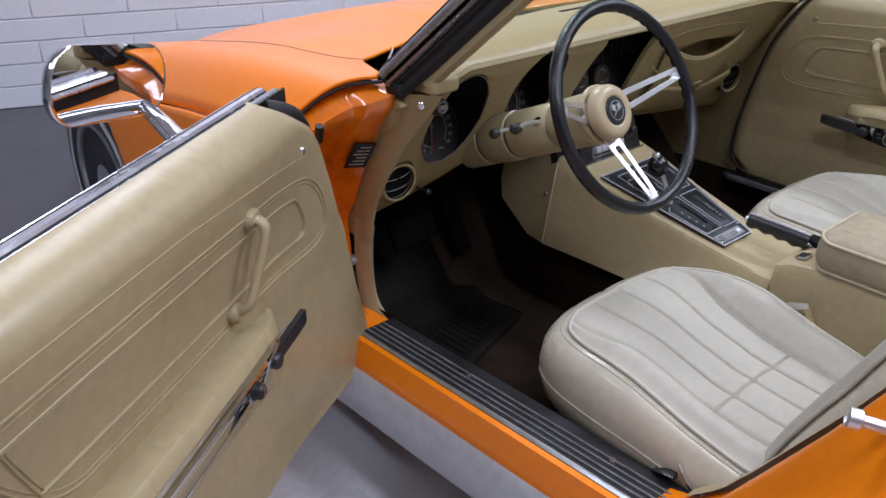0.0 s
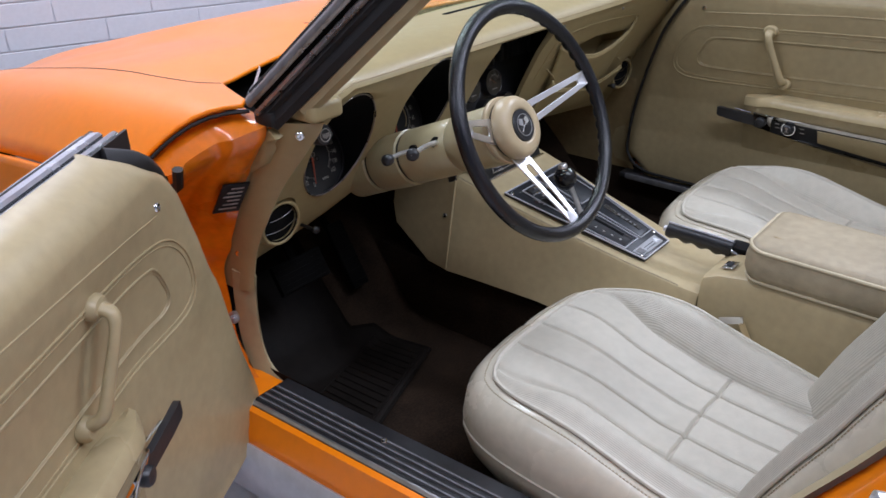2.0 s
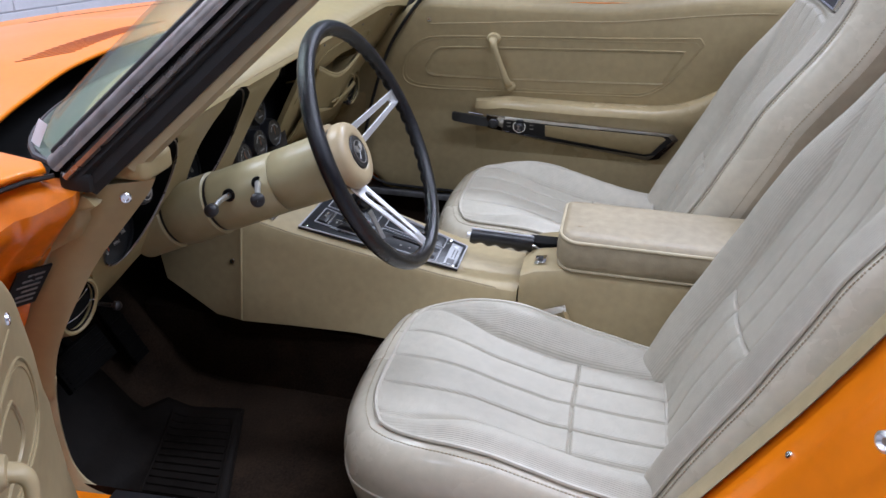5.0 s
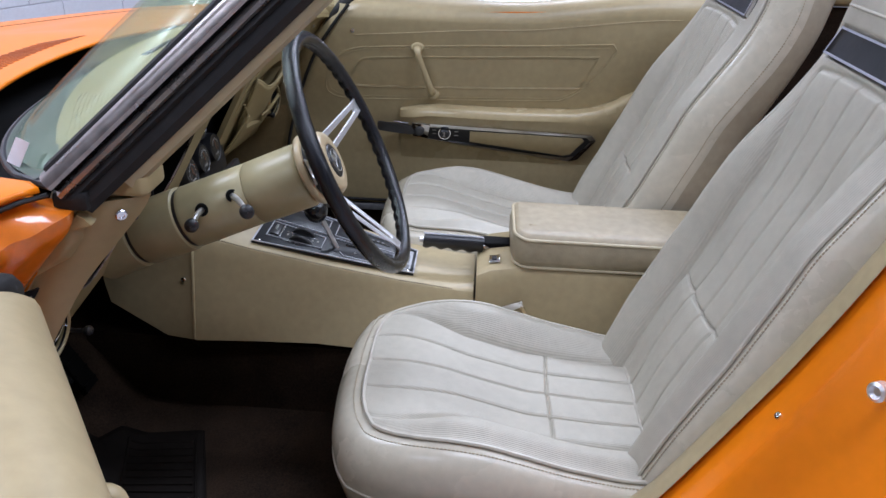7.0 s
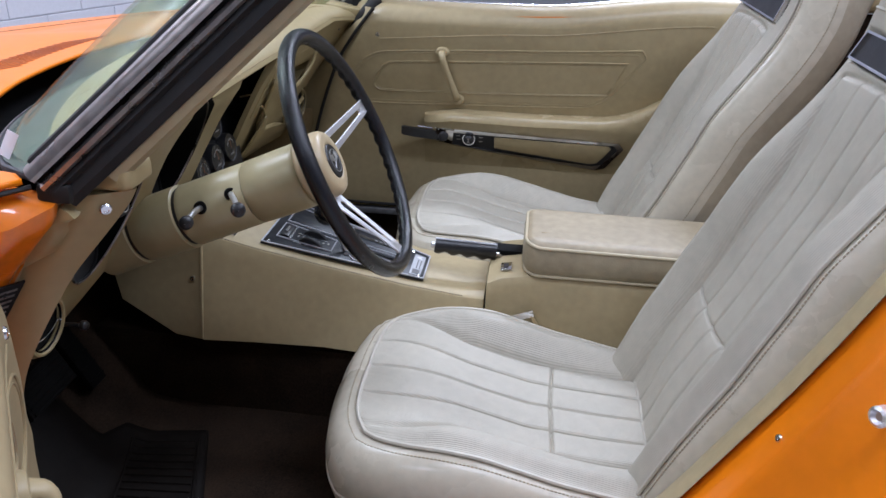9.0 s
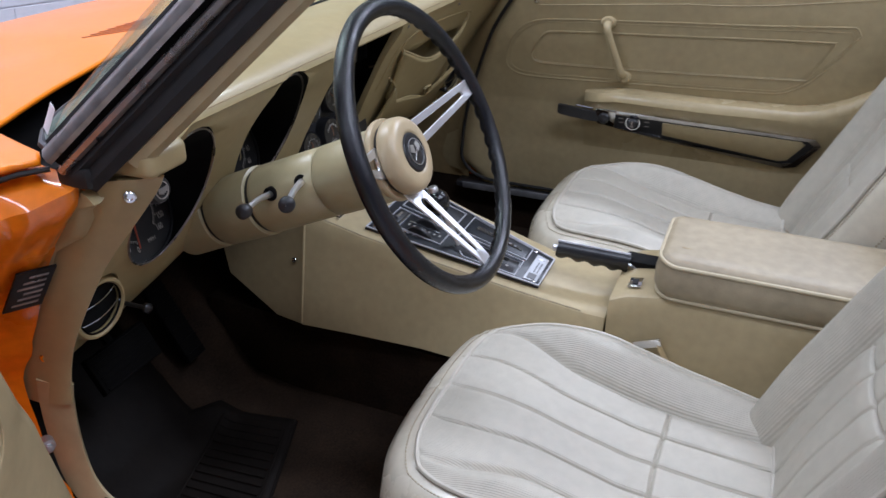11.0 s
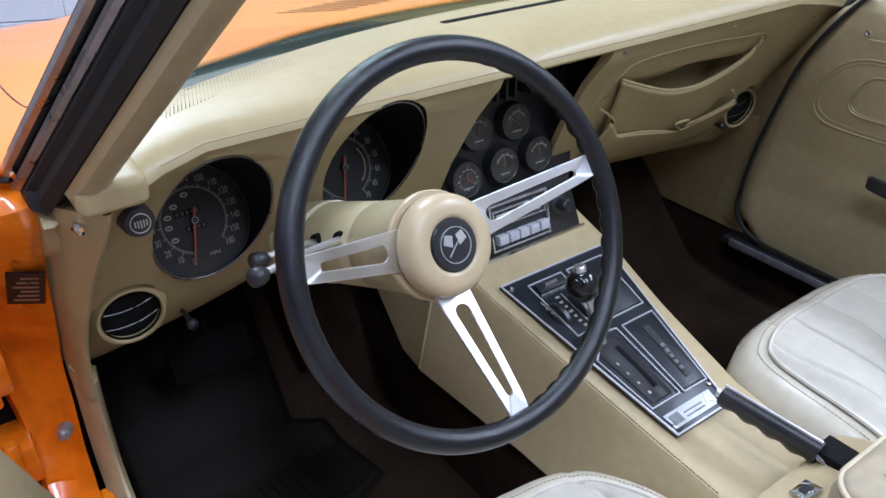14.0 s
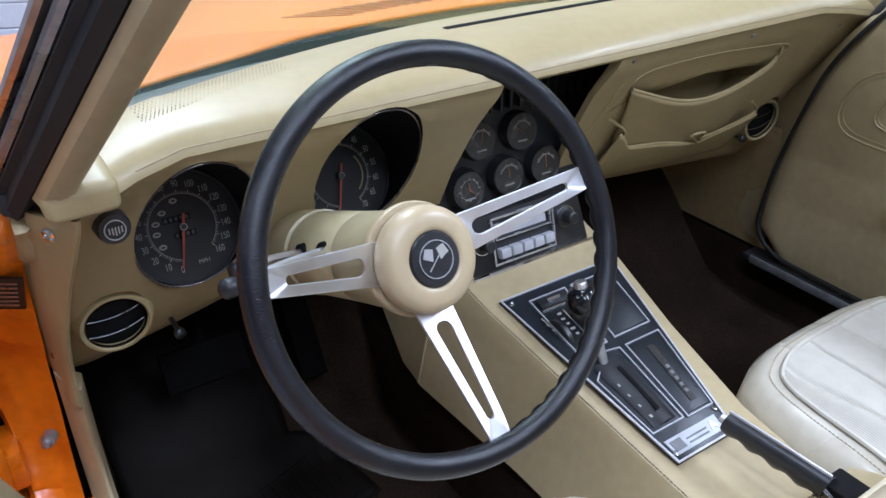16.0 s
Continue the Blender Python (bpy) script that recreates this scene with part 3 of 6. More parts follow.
for mir in (False, True):
    pillar_strip("pillar_trim", [(-0.020, 0.012), (-0.018, 0.0), (-0.010, -0.008), (0.0, -0.008), (0.002, 0.02), (-0.014, 0.024)], TAN, "tan painted inner pillar trim", mirror=mir, s0=-0.165)
    pillar_strip("weatherstrip", [(0.001, -0.010), (0.012, -0.014), (0.022, -0.008), (0.028, -0.012), (0.034, -0.006), (0.034, 0.018), (0.002, 0.018)], RUBBER, "black rubber pillar weatherstrip", mirror=mir)
    pillar_strip("pillar_moulding", [(0.033, -0.009), (0.037, -0.0125), (0.0415, -0.0110), (0.0425, -0.004), (0.0425, 0.014), (0.034, 0.014)], TRIM_GREY, "dull bright windscreen moulding", mirror=mir, s0=-0.22)
    pillar_strip("moulding_gap", [(0.0425, -0.001), (0.0485, -0.001), (0.0485, 0.014), (0.0425, 0.014)], VOID, "black gap in the moulding", mirror=mir, s0=-0.22)
    pillar_strip("pillar_moulding", [(0.0485, -0.003), (0.0490, -0.0085), (0.0540, -0.0095), (0.0600, -0.0060), (0.0635, 0.002), (0.062, 0.014), (0.0485, 0.014)], TRIM_GREY, "dull bright windscreen moulding", mirror=mir, s0=-0.22)
    pillar_strip("glass_seal", [(0.0635, 0.002), (0.0665, 0.005), (0.066, 0.014), (0.062, 0.014)], RUBBER, "black glass seal", mirror=mir, s0=-0.21)
put("pillar_foot", rbox(-0.664, -0.638, 0.984, 1.025, 0.858, 0.882, 0.007), RUBBER, body, "rubber block at the pillar foot")
HEAD_Z = (PT + PD * 0.36)


def glass_pt(u, v):
    x0 = 0.648 + (HEAD_Z.x * -1 - 0.648 - 0.02) * v
    x = -x0 + 2 * x0 * u
    k = 1 - (2 * u - 1) ** 2
    yb, yt = base_y(x * 0.648 / x0), HEAD_Z.y + 0.03 + 0.13 * max(0.0, 1 - abs(2 * u - 1) ** 3) ** 0.6
    zb, zt = 0.884, HEAD_Z.z + 0.045
    return Vector((x, yb + (yt - yb) * v, zb + (zt - zb) * v + 0.015 * math.sin(math.pi * v)))


glass = put("windscreen", surf(glass_pt, 72, 16), GLASS, body, "green tinted windscreen glass")
gs = glass.modifiers.new("thick", "SOLIDIFY")
gs.thickness = 0.005
glass.visible_shadow = False
put("windscreen_seal", tube([glass_pt(u / 48, -0.006) for u in range(49)], 0.005), BLACK, body, "black seal under the glass")
put("header_rail", tube([glass_pt(u / 24, 1.02) for u in range(25)], 0.022), RUBBER, body, "windscreen header rail")
put("inspection_sticker", prism([(-0.017, -0.017), (0.017, -0.017), (0.017, 0.017), (-0.017, 0.017)], 0.0006,
    lambda a, b, c: Vector((-0.600 + 0.55 * a + 0.1 * b, 1.090 + 0.75 * a - 0.45 * b - c, 0.902 + 0.85 * b))), LABEL_WHITE, body, "small white sticker on the glass")

# cabin shell: floor, toe board, side walls, bulkhead
cab = thing("cabin_floor", "dark brown carpeted car floor", "carpet", at=(0, 0.6, 0.2))
put("carpet", surf(lambda u, v: Vector((-0.64 + 1.28 * u, lerp(v, [(0, -0.15), (0.7, 1.18), (1, 1.48)]), lerp(v, [(0, 0.245), (0.66, 0.245), (0.72, 0.262), (1, 0.56)]) + 0.004 * noise.noise(Vector((u * 9, v * 9, 0))))), 60, 60), CARPET, cab, "dark brown cut-pile carpet")
put("carpet_side", surf(lambda u, v: Vector((-0.642 + sill_x(0.3 + 0.95 * u) * (1 - step(u, 0.8, 0.9)), 0.2 + 1.2 * u, 0.24 + 0.145 * v)), 20, 4), CARPET, cab)
put("carpet_side", surf(lambda u, v: Vector((0.635, -0.1 + 1.5 * u, 0.24 + 0.12 * v)), 20, 4), CARPET, cab)
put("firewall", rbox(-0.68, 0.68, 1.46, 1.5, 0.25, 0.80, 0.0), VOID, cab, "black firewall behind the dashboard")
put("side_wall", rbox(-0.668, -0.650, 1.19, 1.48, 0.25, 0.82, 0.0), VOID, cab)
put("inner_wall", rbox(0.662, 0.675, 1.09, 1.48, 0.24, 0.82, 0.0), CARPET, cab)
put("kick_panel", surf(lambda u, v: Vector((0.645 - 0.03 * v, 1.08 + 0.4 * u, 0.36 + 0.27 * v)), 8, 8), TAN_DARK, cab, "tan kick panel")
put("bulkhead", surf(lambda u, v: Vector((-0.63 + 1.26 * u, lerp(v, [(0, -0.12), (0.55, -0.26), (0.6, -0.30), (1, -1.2)]), lerp(v, [(0, 0.245), (0.55, 0.60), (0.6, 0.62), (1, 0.64)]))), 20, 30), CARPET, cab, "brown carpeted bulkhead")
put("rear_side_trim", surf(lambda u, v: Vector((-0.655 + 0.04 * v, 0.12 - 0.3 * u - 0.12 * v, 0.38 + 0.5 * v)), 12, 8), TAN, cab, "tan rear side trim")
put("carpet_side", surf(lambda u, v: Vector((0.648 - 0.03 * v, 0.16 - 1.3 * u - 0.12 * v, 0.30 + 0.635 * v)), 12, 8), CARPET, cab)
put("quarter_trim", rbox(0.60, 0.67, -1.3, -0.03, 0.936, 1.0, 0.02, 3), TAN, cab, "tan trim along the rear quarter")
put("belt_housing", rbox(-0.02, 0.16, -0.42, -0.22, 0.60, 0.70, 0.03, 3), TAN_DASH, cab, "tan moulded cover on the rear deck")
put("rear_deck_trim", rbox(-0.6, 0.6, -1.25, -1.1, 0.82, 0.95, 0.03, 3), TAN, cab, "tan rear compartment trim")


# ---- dashboard ----
dash = thing("dashboard", "tan padded dashboard with two deep round dials", "dashboard", at=(0, 1.1, 0.6))


def dash_bottom(x):
    return lerp(x, [(-0.64, 0.555), (-0.55, 0.578), (-0.47, 0.600), (-0.40, 0.630), (-0.2, 0.652), (0.05, 0.64), (0.12, 0.625), (0.22, 0.602), (0.47, 0.566), (0.66, 0.535)])


def dash_section(x):
    a = abs(x)
    k = step(a, 0.50, 0.625)
    k *= 1 - step(-x, 0.600, 0.640)
    yl = 0.968 - 0.05 * k
    yw = 1.205 - 0.185 * (a / 0.648) ** 2
    drop = 0.045 * step(-x, 0.610, 0.648)
    zt = 0.912 - 0.012 * k - drop
    zb = dash_bottom(x)
    yb = 1.0 + (0.86 - zb) * 0.54
    e = max(0.0, (a - 0.60) / 0.058)
    back = 0.034 * (1 - math.sqrt(max(0.0, 1 - e * e)))
    fc = lambda z: 1.0 + (0.86 - z) * 0.54 + back - 0.03 * k * step(z, 0.70, 0.86)
    rows_ = [(yw, 0.888 + 0.014 * (1 - step(a, 0.52, 0.60)) - drop), (min(yl + 0.15, yw - 0.02), zt - 0.003), (yl + 0.105, zt), (yl + 0.078, zt - 0.002), (yl + 0.056, zt - 0.006), (yl + 0.039, zt - 0.0115), (yl + 0.027, zt - 0.018), (yl + 0.0195, zt - 0.026), (yl + 0.0165 + back, zt - 0.034), (yl + 0.0205 + back, zt - 0.0375),
            (fc(0.862) - 0.0065, 0.862 - drop), (fc(0.84) - 0.003, 0.84 - drop), (fc(0.81), 0.81 - drop * 0.6), (fc(0.77), 0.77), (fc(0.70), 0.70), (yb - 0.012 + back, zb + 0.022), (yb + back, zb + 0.006), (yb + 0.018 + back, zb), (yb + 0.06 + back, zb + 0.02), (max(yw + 0.03, fc(0.70) + 0.06), 0.70), (max(yw + 0.004, fc(0.86) + 0.03), 0.86)]
    return [(min(y, yw), z) if k_ < 6 and x < -0.59 else (y, z) for k_, (y, z) in enumerate(rows_)]


xs = [-0.6575, -0.655, -0.648, -0.635, -0.62, -0.605, -0.59, -0.55, -0.5, -0.45, -0.4, -0.35, -0.3, -0.25, -0.2, -0.15, -0.1, -0.05, 0, 0.05, 0.1, 0.15, 0.2, 0.25, 0.3, 0.35, 0.4, 0.45, 0.5, 0.55, 0.59, 0.605, 0.62, 0.635, 0.648, 0.655, 0.6575]
AX = Vector((0.03, 0.925, -0.39)).normalized()
SPEEDO, TACH = Vector((-0.483, 1.050, 0.766)), Vector((-0.276, 1.047, 0.780))
VENT_L, VENT_R = Vector((-0.580, 1.105, 0.650)), Vector((0.580, 1.105, 0.650))
shell = loft([[Vector((x, y, z)) for y, z in dash_section(x)] for x in xs])
STACK = [(-0.118, 0.874), (-0.130, 0.82), (-0.140, 0.74), (-0.138, 0.66), (-0.130, 0.54), (0.090, 0.54), (0.084, 0.62), (0.066, 0.74), (0.064, 0.82), (0.076, 0.874)]
cutters = [revolve(c - AX * 0.12, AX, [(0.070, 0), (0.070, 0.24)], 40) for c in (SPEEDO, TACH)]
cutters += [revolve(c - Vector((0, 0.1, 0)), (0, 1, 0.12), [(0.036, 0), (0.036, 0.17)], 32) for c in (VENT_L, VENT_R)]
wide = [(x if x < 0 else x + 0.085, z) for x, z in STACK]
cutters.append(loft([[Vector((x, 1.0 + (0.86 - z) * 0.54 + d, z)) for x, z in o] for o, d in ((STACK, -0.12), (STACK, 0.011), (wide, 0.012), (wide, 0.125))]))
cutters.append(loft([[Vector((x, y, z - (y - 0.95) * 0.25)) for x, z in [(0.145, 0.812), (0.20, 0.775), (0.30, 0.752), (0.40, 0.762), (0.455, 0.795), (0.45, 0.815), (0.30, 0.826)]] for y in (0.90, 1.10)]))
pad = put("dash_pad", carve(shell, cutters), TAN_DASH, dash, "tan vinyl dash pad and face", angle=48)
# the bores of dials and vents are black inside
pad.data.materials.append(VOID)
for f in pad.data.polygons:
    for c, ax, r in ((SPEEDO, AX, 0.0703), (TACH, AX, 0.0703), (VENT_L, Vector((0, 1, 0.12)).normalized(), 0.0363), (VENT_R, Vector((0, 1, 0.12)).normalized(), 0.0363)):
        d = f.center - c
        if (d - ax * d.dot(ax)).length < r and abs(d.dot(ax)) < 0.2 and (abs(f.normal.dot(ax)) < 0.3 or d.dot(ax) > 0.06):
            f.material_index = 1
    d = f.center
    if -0.15 < d.x < 0.165 and 0.54 < d.z < 0.88 and d.y > 1.0 + (0.86 - d.z) * 0.54 + 0.012 and d.y < 1.0 + (0.86 - d.z) * 0.54 + 0.13 and (abs(f.normal.x) > 0.5 or abs(f.normal.z) > 0.6 or d.x < 0.1 or abs(f.normal.y) > 0.5):
        f.material_index = 1
# seam below the rolled brow, pocket panel bead and its screws
put("brow_seam", tube([Vector((x, p[0] + 0.0002, p[1])) for x in xs[7:31] for p in (dash_section(x)[7],)], 0.0008, 6), TAN_DARK, dash, "seam below the padded brow")


def dash_face(x, z):
    """A place on the front face of the dash."""
    return Vector((x, lerp(z, [(p[1], p[0]) for p in dash_section(x)[14:8:-1]]), z))


bead = [(0.128, 0.800), (0.133, 0.826), (0.150, 0.841), (0.207, 0.846), (0.305, 0.844), (0.389, 0.837), (0.460, 0.830), (0.482, 0.822), (0.484, 0.812), (0.466, 0.803)]
put("panel_bead", tube([dash_face(p.x, p.z) for p in smooth_path([(x, 0, z) for x, z in bead], 5)], 0.0014, 6), TAN_DASH, dash, "raised bead round the pocket panel")
for x, z in ((0.100, 0.868), (0.345, 0.864), (0.558, 0.850)):
    put("panel_screw", revolve(dash_face(x, z), (0, -0.9, -0.45), [(0.0034, -0.001), (0.0034, 0.0006), (0.0022, 0.0014), (0.0003, 0.0015)], 12), SILL_GREY, dash, "small dark screw head")
# perforated speaker patches on the dash top
for sx in (-1, 1):
    bm = bmesh.new()
    for i in range(38):
        for j in range(9):
            x = sx * (0.345 + 0.0048 * i + 0.0024 * (j % 2))
            y = 1.205 - 0.185 * (x / 0.648) ** 2 - 0.020 - 0.0058 * j
            rows_ = dash_section(x)[:4]
            z = lerp(-y, [(-p[0], p[1]) for p in rows_]) + 0.0004
            c = [bm.verts.new((x + 0.0005 * math.cos(q), y + 0.0005 * math.sin(q), z)) for q in (0.8, 2.4, 4.0, 5.5)]
            c2 = [bm.verts.new((v.co.x, v.co.y, z - 0.002)) for v in c]
            bm.faces.new(c)
            for q in range(4):
                bm.faces.new((c[q], c[(q + 1) % 4], c2[(q + 1) % 4], c2[q]))
    tagged(put("speaker_grille", bm, TAN_DARK, dash, "perforated speaker holes"), kind="stuff")
put("defroster_slot", rbox(-0.10, 0.22, 1.135, 1.15, 0.900, 0.9085, 0.003), VOID, dash, "dark defroster slot")


def ring(at, axis, r0, r1, h, seg=40):
    return revolve(at, axis, [(r0, 0), (r0, h), (r1, h), (r1, 0), (r0, 0)], seg, cap=False)


def bar_mark(c, u_, v_, n_, a0, r0, r1, wd, lift=0.0015):
    d = u_ * math.cos(a0) + v_ * math.sin(a0)
    s_ = n_.cross(d).normalized() * wd
    p0, p1 = c + d * r0 + n_ * lift, c + d * r1 + n_ * lift
    return loft([[p0 - s_, p0 + s_, p0 + s_ + n_ * 0.0006, p0 - s_ + n_ * 0.0006], [p1 - s_, p1 + s_, p1 + s_ + n_ * 0.0006, p1 - s_ + n_ * 0.0006]])


def text_mark(txt, size, m, mat, parent, name="numeral"):
    cu = bpy.data.curves.new(name, "FONT")
    cu.body, cu.size, cu.align_x, cu.align_y, cu.extrude = txt, size, "CENTER", "CENTER", 0.0002
    tmp = new(name, cu)
    me = bpy.data.meshes.new_from_object(tmp.evaluated_get(bpy.context.evaluated_depsgraph_get()))
    bpy.data.objects.remove(tmp)
    bpy.data.curves.remove(cu)
    me.transform(m)
    me.materials.clear()
    me.materials.append(mat)
    ob = new(name, me)
    ob.parent = parent
    if parent.data is None:
        under(ob, parent)
    return ob


def big_dial(name, centre, numbers, needle, label, a_start, a_end):
    n_ = -AX
    u_ = Vector((1, 0, 0))
    v_ = n_.cross(u_).normalized()
    c = centre + AX * 0.088
    face = put(name, revolve(c, n_, [(0.0693, -0.006), (0.0693, 0), (0.0005, 0)], 64, cap=False), DIAL, dash, label)
    put("bezel", ring(c + n_ * 0.001, n_, 0.0692, 0.0672, 0.004, 64), BLACK, face)
    cnt = len(numbers)
    marks = []
    for k in range((cnt - 1) * 5 + 1):
        a0 = radians(a_start + (a_end - a_start) * k / ((cnt - 1) * 5))
        marks.append(bar_mark(c, u_, v_, n_, a0, 0.0395, 0.0420 if k % 5 else 0.0440, 0.00032 if k % 5 else 0.0005))
    arc = [c + (u_ * math.cos(q) + v_ * math.sin(q)) * 0.0393 + n_ * 0.0015 for q in (radians(a_start + (a_end - a_start) * k / 90) for k in range(91))]
    marks.append(tube(arc, 0.00035, 4))
    tagged(put("scale", merge(*marks), WHITE_INK, face, "pale scale marks"), kind="stuff")
    for k, s in enumerate(numbers):
        a0 = radians(a_start + (a_end - a_start) * k / (cnt - 1))
        p = c + (u_ * math.cos(a0) + v_ * math.sin(a0)) * 0.0512 + n_ * 0.0015
        m = Matrix(((u_.x, v_.x, n_.x, p.x), (u_.y, v_.y, n_.y, p.y), (u_.z, v_.z, n_.z, p.z), (0, 0, 0, 1))) @ Matrix.Diagonal((0.66, 1.0, 1.0, 1.0))
        text_mark(s, 0.0118, m, WHITE_INK, face)
    t0 = radians(needle)
    d_, w_ = u_ * math.cos(t0) + v_ * math.sin(t0), n_.cross(u_ * math.cos(t0) + v_ * math.sin(t0))
    put("needle", loft([[c + d_ * r + w_ * q + n_ * h for q, h in ((-hw, 0.005), (hw, 0.005), (hw, 0.0065), (-hw, 0.0065))] for r, hw in ((-0.016, 0.0013), (0.006, 0.0015), (0.050, 0.0006))]), RED_INK, face, "orange needle")
    put("needle_hub", revolve(c, n_, [(0.0048, 0), (0.0048, 0.0075), (0.0036, 0.0085), (0.0005, 0.0085)], 24, cap=False), BLACK, face)
    put("hub_ring", ring(c + n_ * 0.0076, n_, 0.0042, 0.0034, 0.0012, 24), TRIM_GREY, face)
    return face, c, u_, v_, n_


sp, c_, u_, v_, n_ = big_dial("speedometer", SPEEDO, ["0", "10", "20", "30", "40", "50", "60", "70", "80", "90", "100", "110", "120", "130", "140", "150", "160"], -105, "round black speedometer", -105, -406)
m_ = lambda p: Matrix(((u_.x, v_.x, n_.x, p.x), (u_.y, v_.y, n_.y, p.y), (u_.z, v_.z, n_.z, p.z), (0, 0, 0, 1)))
text_mark("MPH", 0.007, m_(c_ - v_ * 0.046 + u_ * 0.014 + n_ * 0.0015), WHITE_INK, sp, "unit_word")
for a, b in ((-0.003, 0.032), (-0.019, 0.021), (-0.029, 0.010), (-0.031, -0.002), (-0.028, -0.018)):
    lamp_ = put("warning_lamp", revolve(c_ + u_ * a + v_ * b, n_, [(0.0040, 0), (0.0040, 0.0015), (0.0005, 0.002)], 18, cap=False, sx=1.15, sy=0.8), WHITE_INK, sp)
    put("lamp_mark", prism([(a - 0.0022, b - 0.001), (a + 0.0022, b - 0.001), (a + 0.0022, b + 0.001), (a - 0.0022, b + 0.001)], 0.0005, lambda p, q, r: c_ + u_ * p + v_ * q + n_ * (0.0021 + r)), DIAL, lamp_)
for a0, b0, count in ((-0.020, 0.0110, 5), (-0.011, -0.009, 4)):
    odo = put("odometer", prism([(a0 - 0.001, b0 - 0.0036), (a0 + count * 0.0062, b0 - 0.0036), (a0 + count * 0.0062, b0 + 0.0036), (a0 - 0.001, b0 + 0.0036)], 0.001, lambda a, b, c: c_ + u_ * a + v_ * b + n_ * (0.0006 + c)), VOID, sp, "small odometer window")
    for k in range(count):
        a1 = a0 + 0.0062 * k + 0.0008
        put("odometer_mark", prism([(a1, b0 - 0.0022), (a1 + 0.0034, b0 - 0.0022), (a1 + 0.0034, b0 + 0.0022), (a1, b0 + 0.0022)], 0.0005, lambda a, b, c: c_ + u_ * a + v_ * b + n_ * (0.0017 + c)), FAINT, odo)
ta, c_, u_, v_, n_ = big_dial("tachometer", TACH, [str(5 * k) for k in range(15)], -106, "round black tachometer", -106, -420)
put("warning_band", tube([c_ + (u_ * math.cos(radians(a)) + v_ * math.sin(radians(a))) * 0.0325 + n_ * 0.0012 for a in range(-46, 40, 4)], 0.0010, 6, flat=0.5), AMBER, ta, "pale amber warning band")
for c in (SPEEDO, TACH):
    n2 = Vector((0, -0.88, -0.475)).normalized()
    u2, v2, w2 = Vector((1, 0, 0)), n2.cross(Vector((1, 0, 0))).normalized(), n2
    loop = [c + u2 * 0.0705 * math.cos(a) + v2 * 0.1105 * math.sin(a) + n2 * 0.001 for a in (2 * math.pi * k / 56 for k in range(56))]
    put("bezel_rim", tube(loop, 0.0015, 6, closed=True), TRIM_GREY, dash, "thin chrome rim")

# round air vents
for c in (VENT_L, VENT_R):
    ax = Vector((0, -1, -0.15)).normalized()
    if c is VENT_R:
        ax = Vector((-0.12, -1, -0.1)).normalized()
    v = put("air_vent", revolve(c + Vector((0, 0.014, 0)), ax, [(0.0345, 0.010), (0.0350, 0.0155), (0.037, 0.0185), (0.040, 0.018), (0.045, 0.008), (0.047, -0.012)], 40, cap=False), TAN_DASH, dash, "round air vent")
    # flat disc whose black stands in for the shade deep in the vent
    put("vent_plug", revolve(c + Vector((0, 0.014, 0)) + ax * 0.008, ax, [(0.0352, 0.0), (0.0005, 0.0004)], 32, cap=False), VOID, v, "flat black disc standing in for the dark vent depth")
    put("vent_ring", ring(c + Vector((0, 0.014, 0)) + ax * 0.0135, ax, 0.0348, 0.0332, 0.003), CHROME, v, "thin chrome vent ring")
    for dz in (0.009, -0.012):
        hw = math.sqrt(0.033 ** 2 - dz ** 2)
        put("vane", tube([c + Vector((hw * (2 * q / 8 - 1), 0.004 - 0.004 * (1 - (2 * q / 8 - 1) ** 2), dz + 0.003 * (2 * q / 8 - 1) - 0.003 * (1 - (2 * q / 8 - 1) ** 2))) for q in range(9)], 0.0010, 6), CHROME, v, "chrome vane")
    xk = c.x + (0.066 if c is VENT_L else -0.062)
    zk = 0.611 if c is VENT_L else 0.628
    k = put("vent_pull", tube([(xk, 1.145, zk), (xk, 1.12, zk), (xk - 0.001, 1.096, zk + 0.002)], 0.0032), BLACK, dash, "black vent pull knob")
    put("pull_knob", revolve((xk - 0.001, 1.096, zk + 0.002), (0, -1, 0.05), [(0.003, -0.005), (0.0065, -0.002), (0.0072, 0.004), (0.005, 0.007), (0.001, 0.008)], 16, cap=False), BLACK, k)

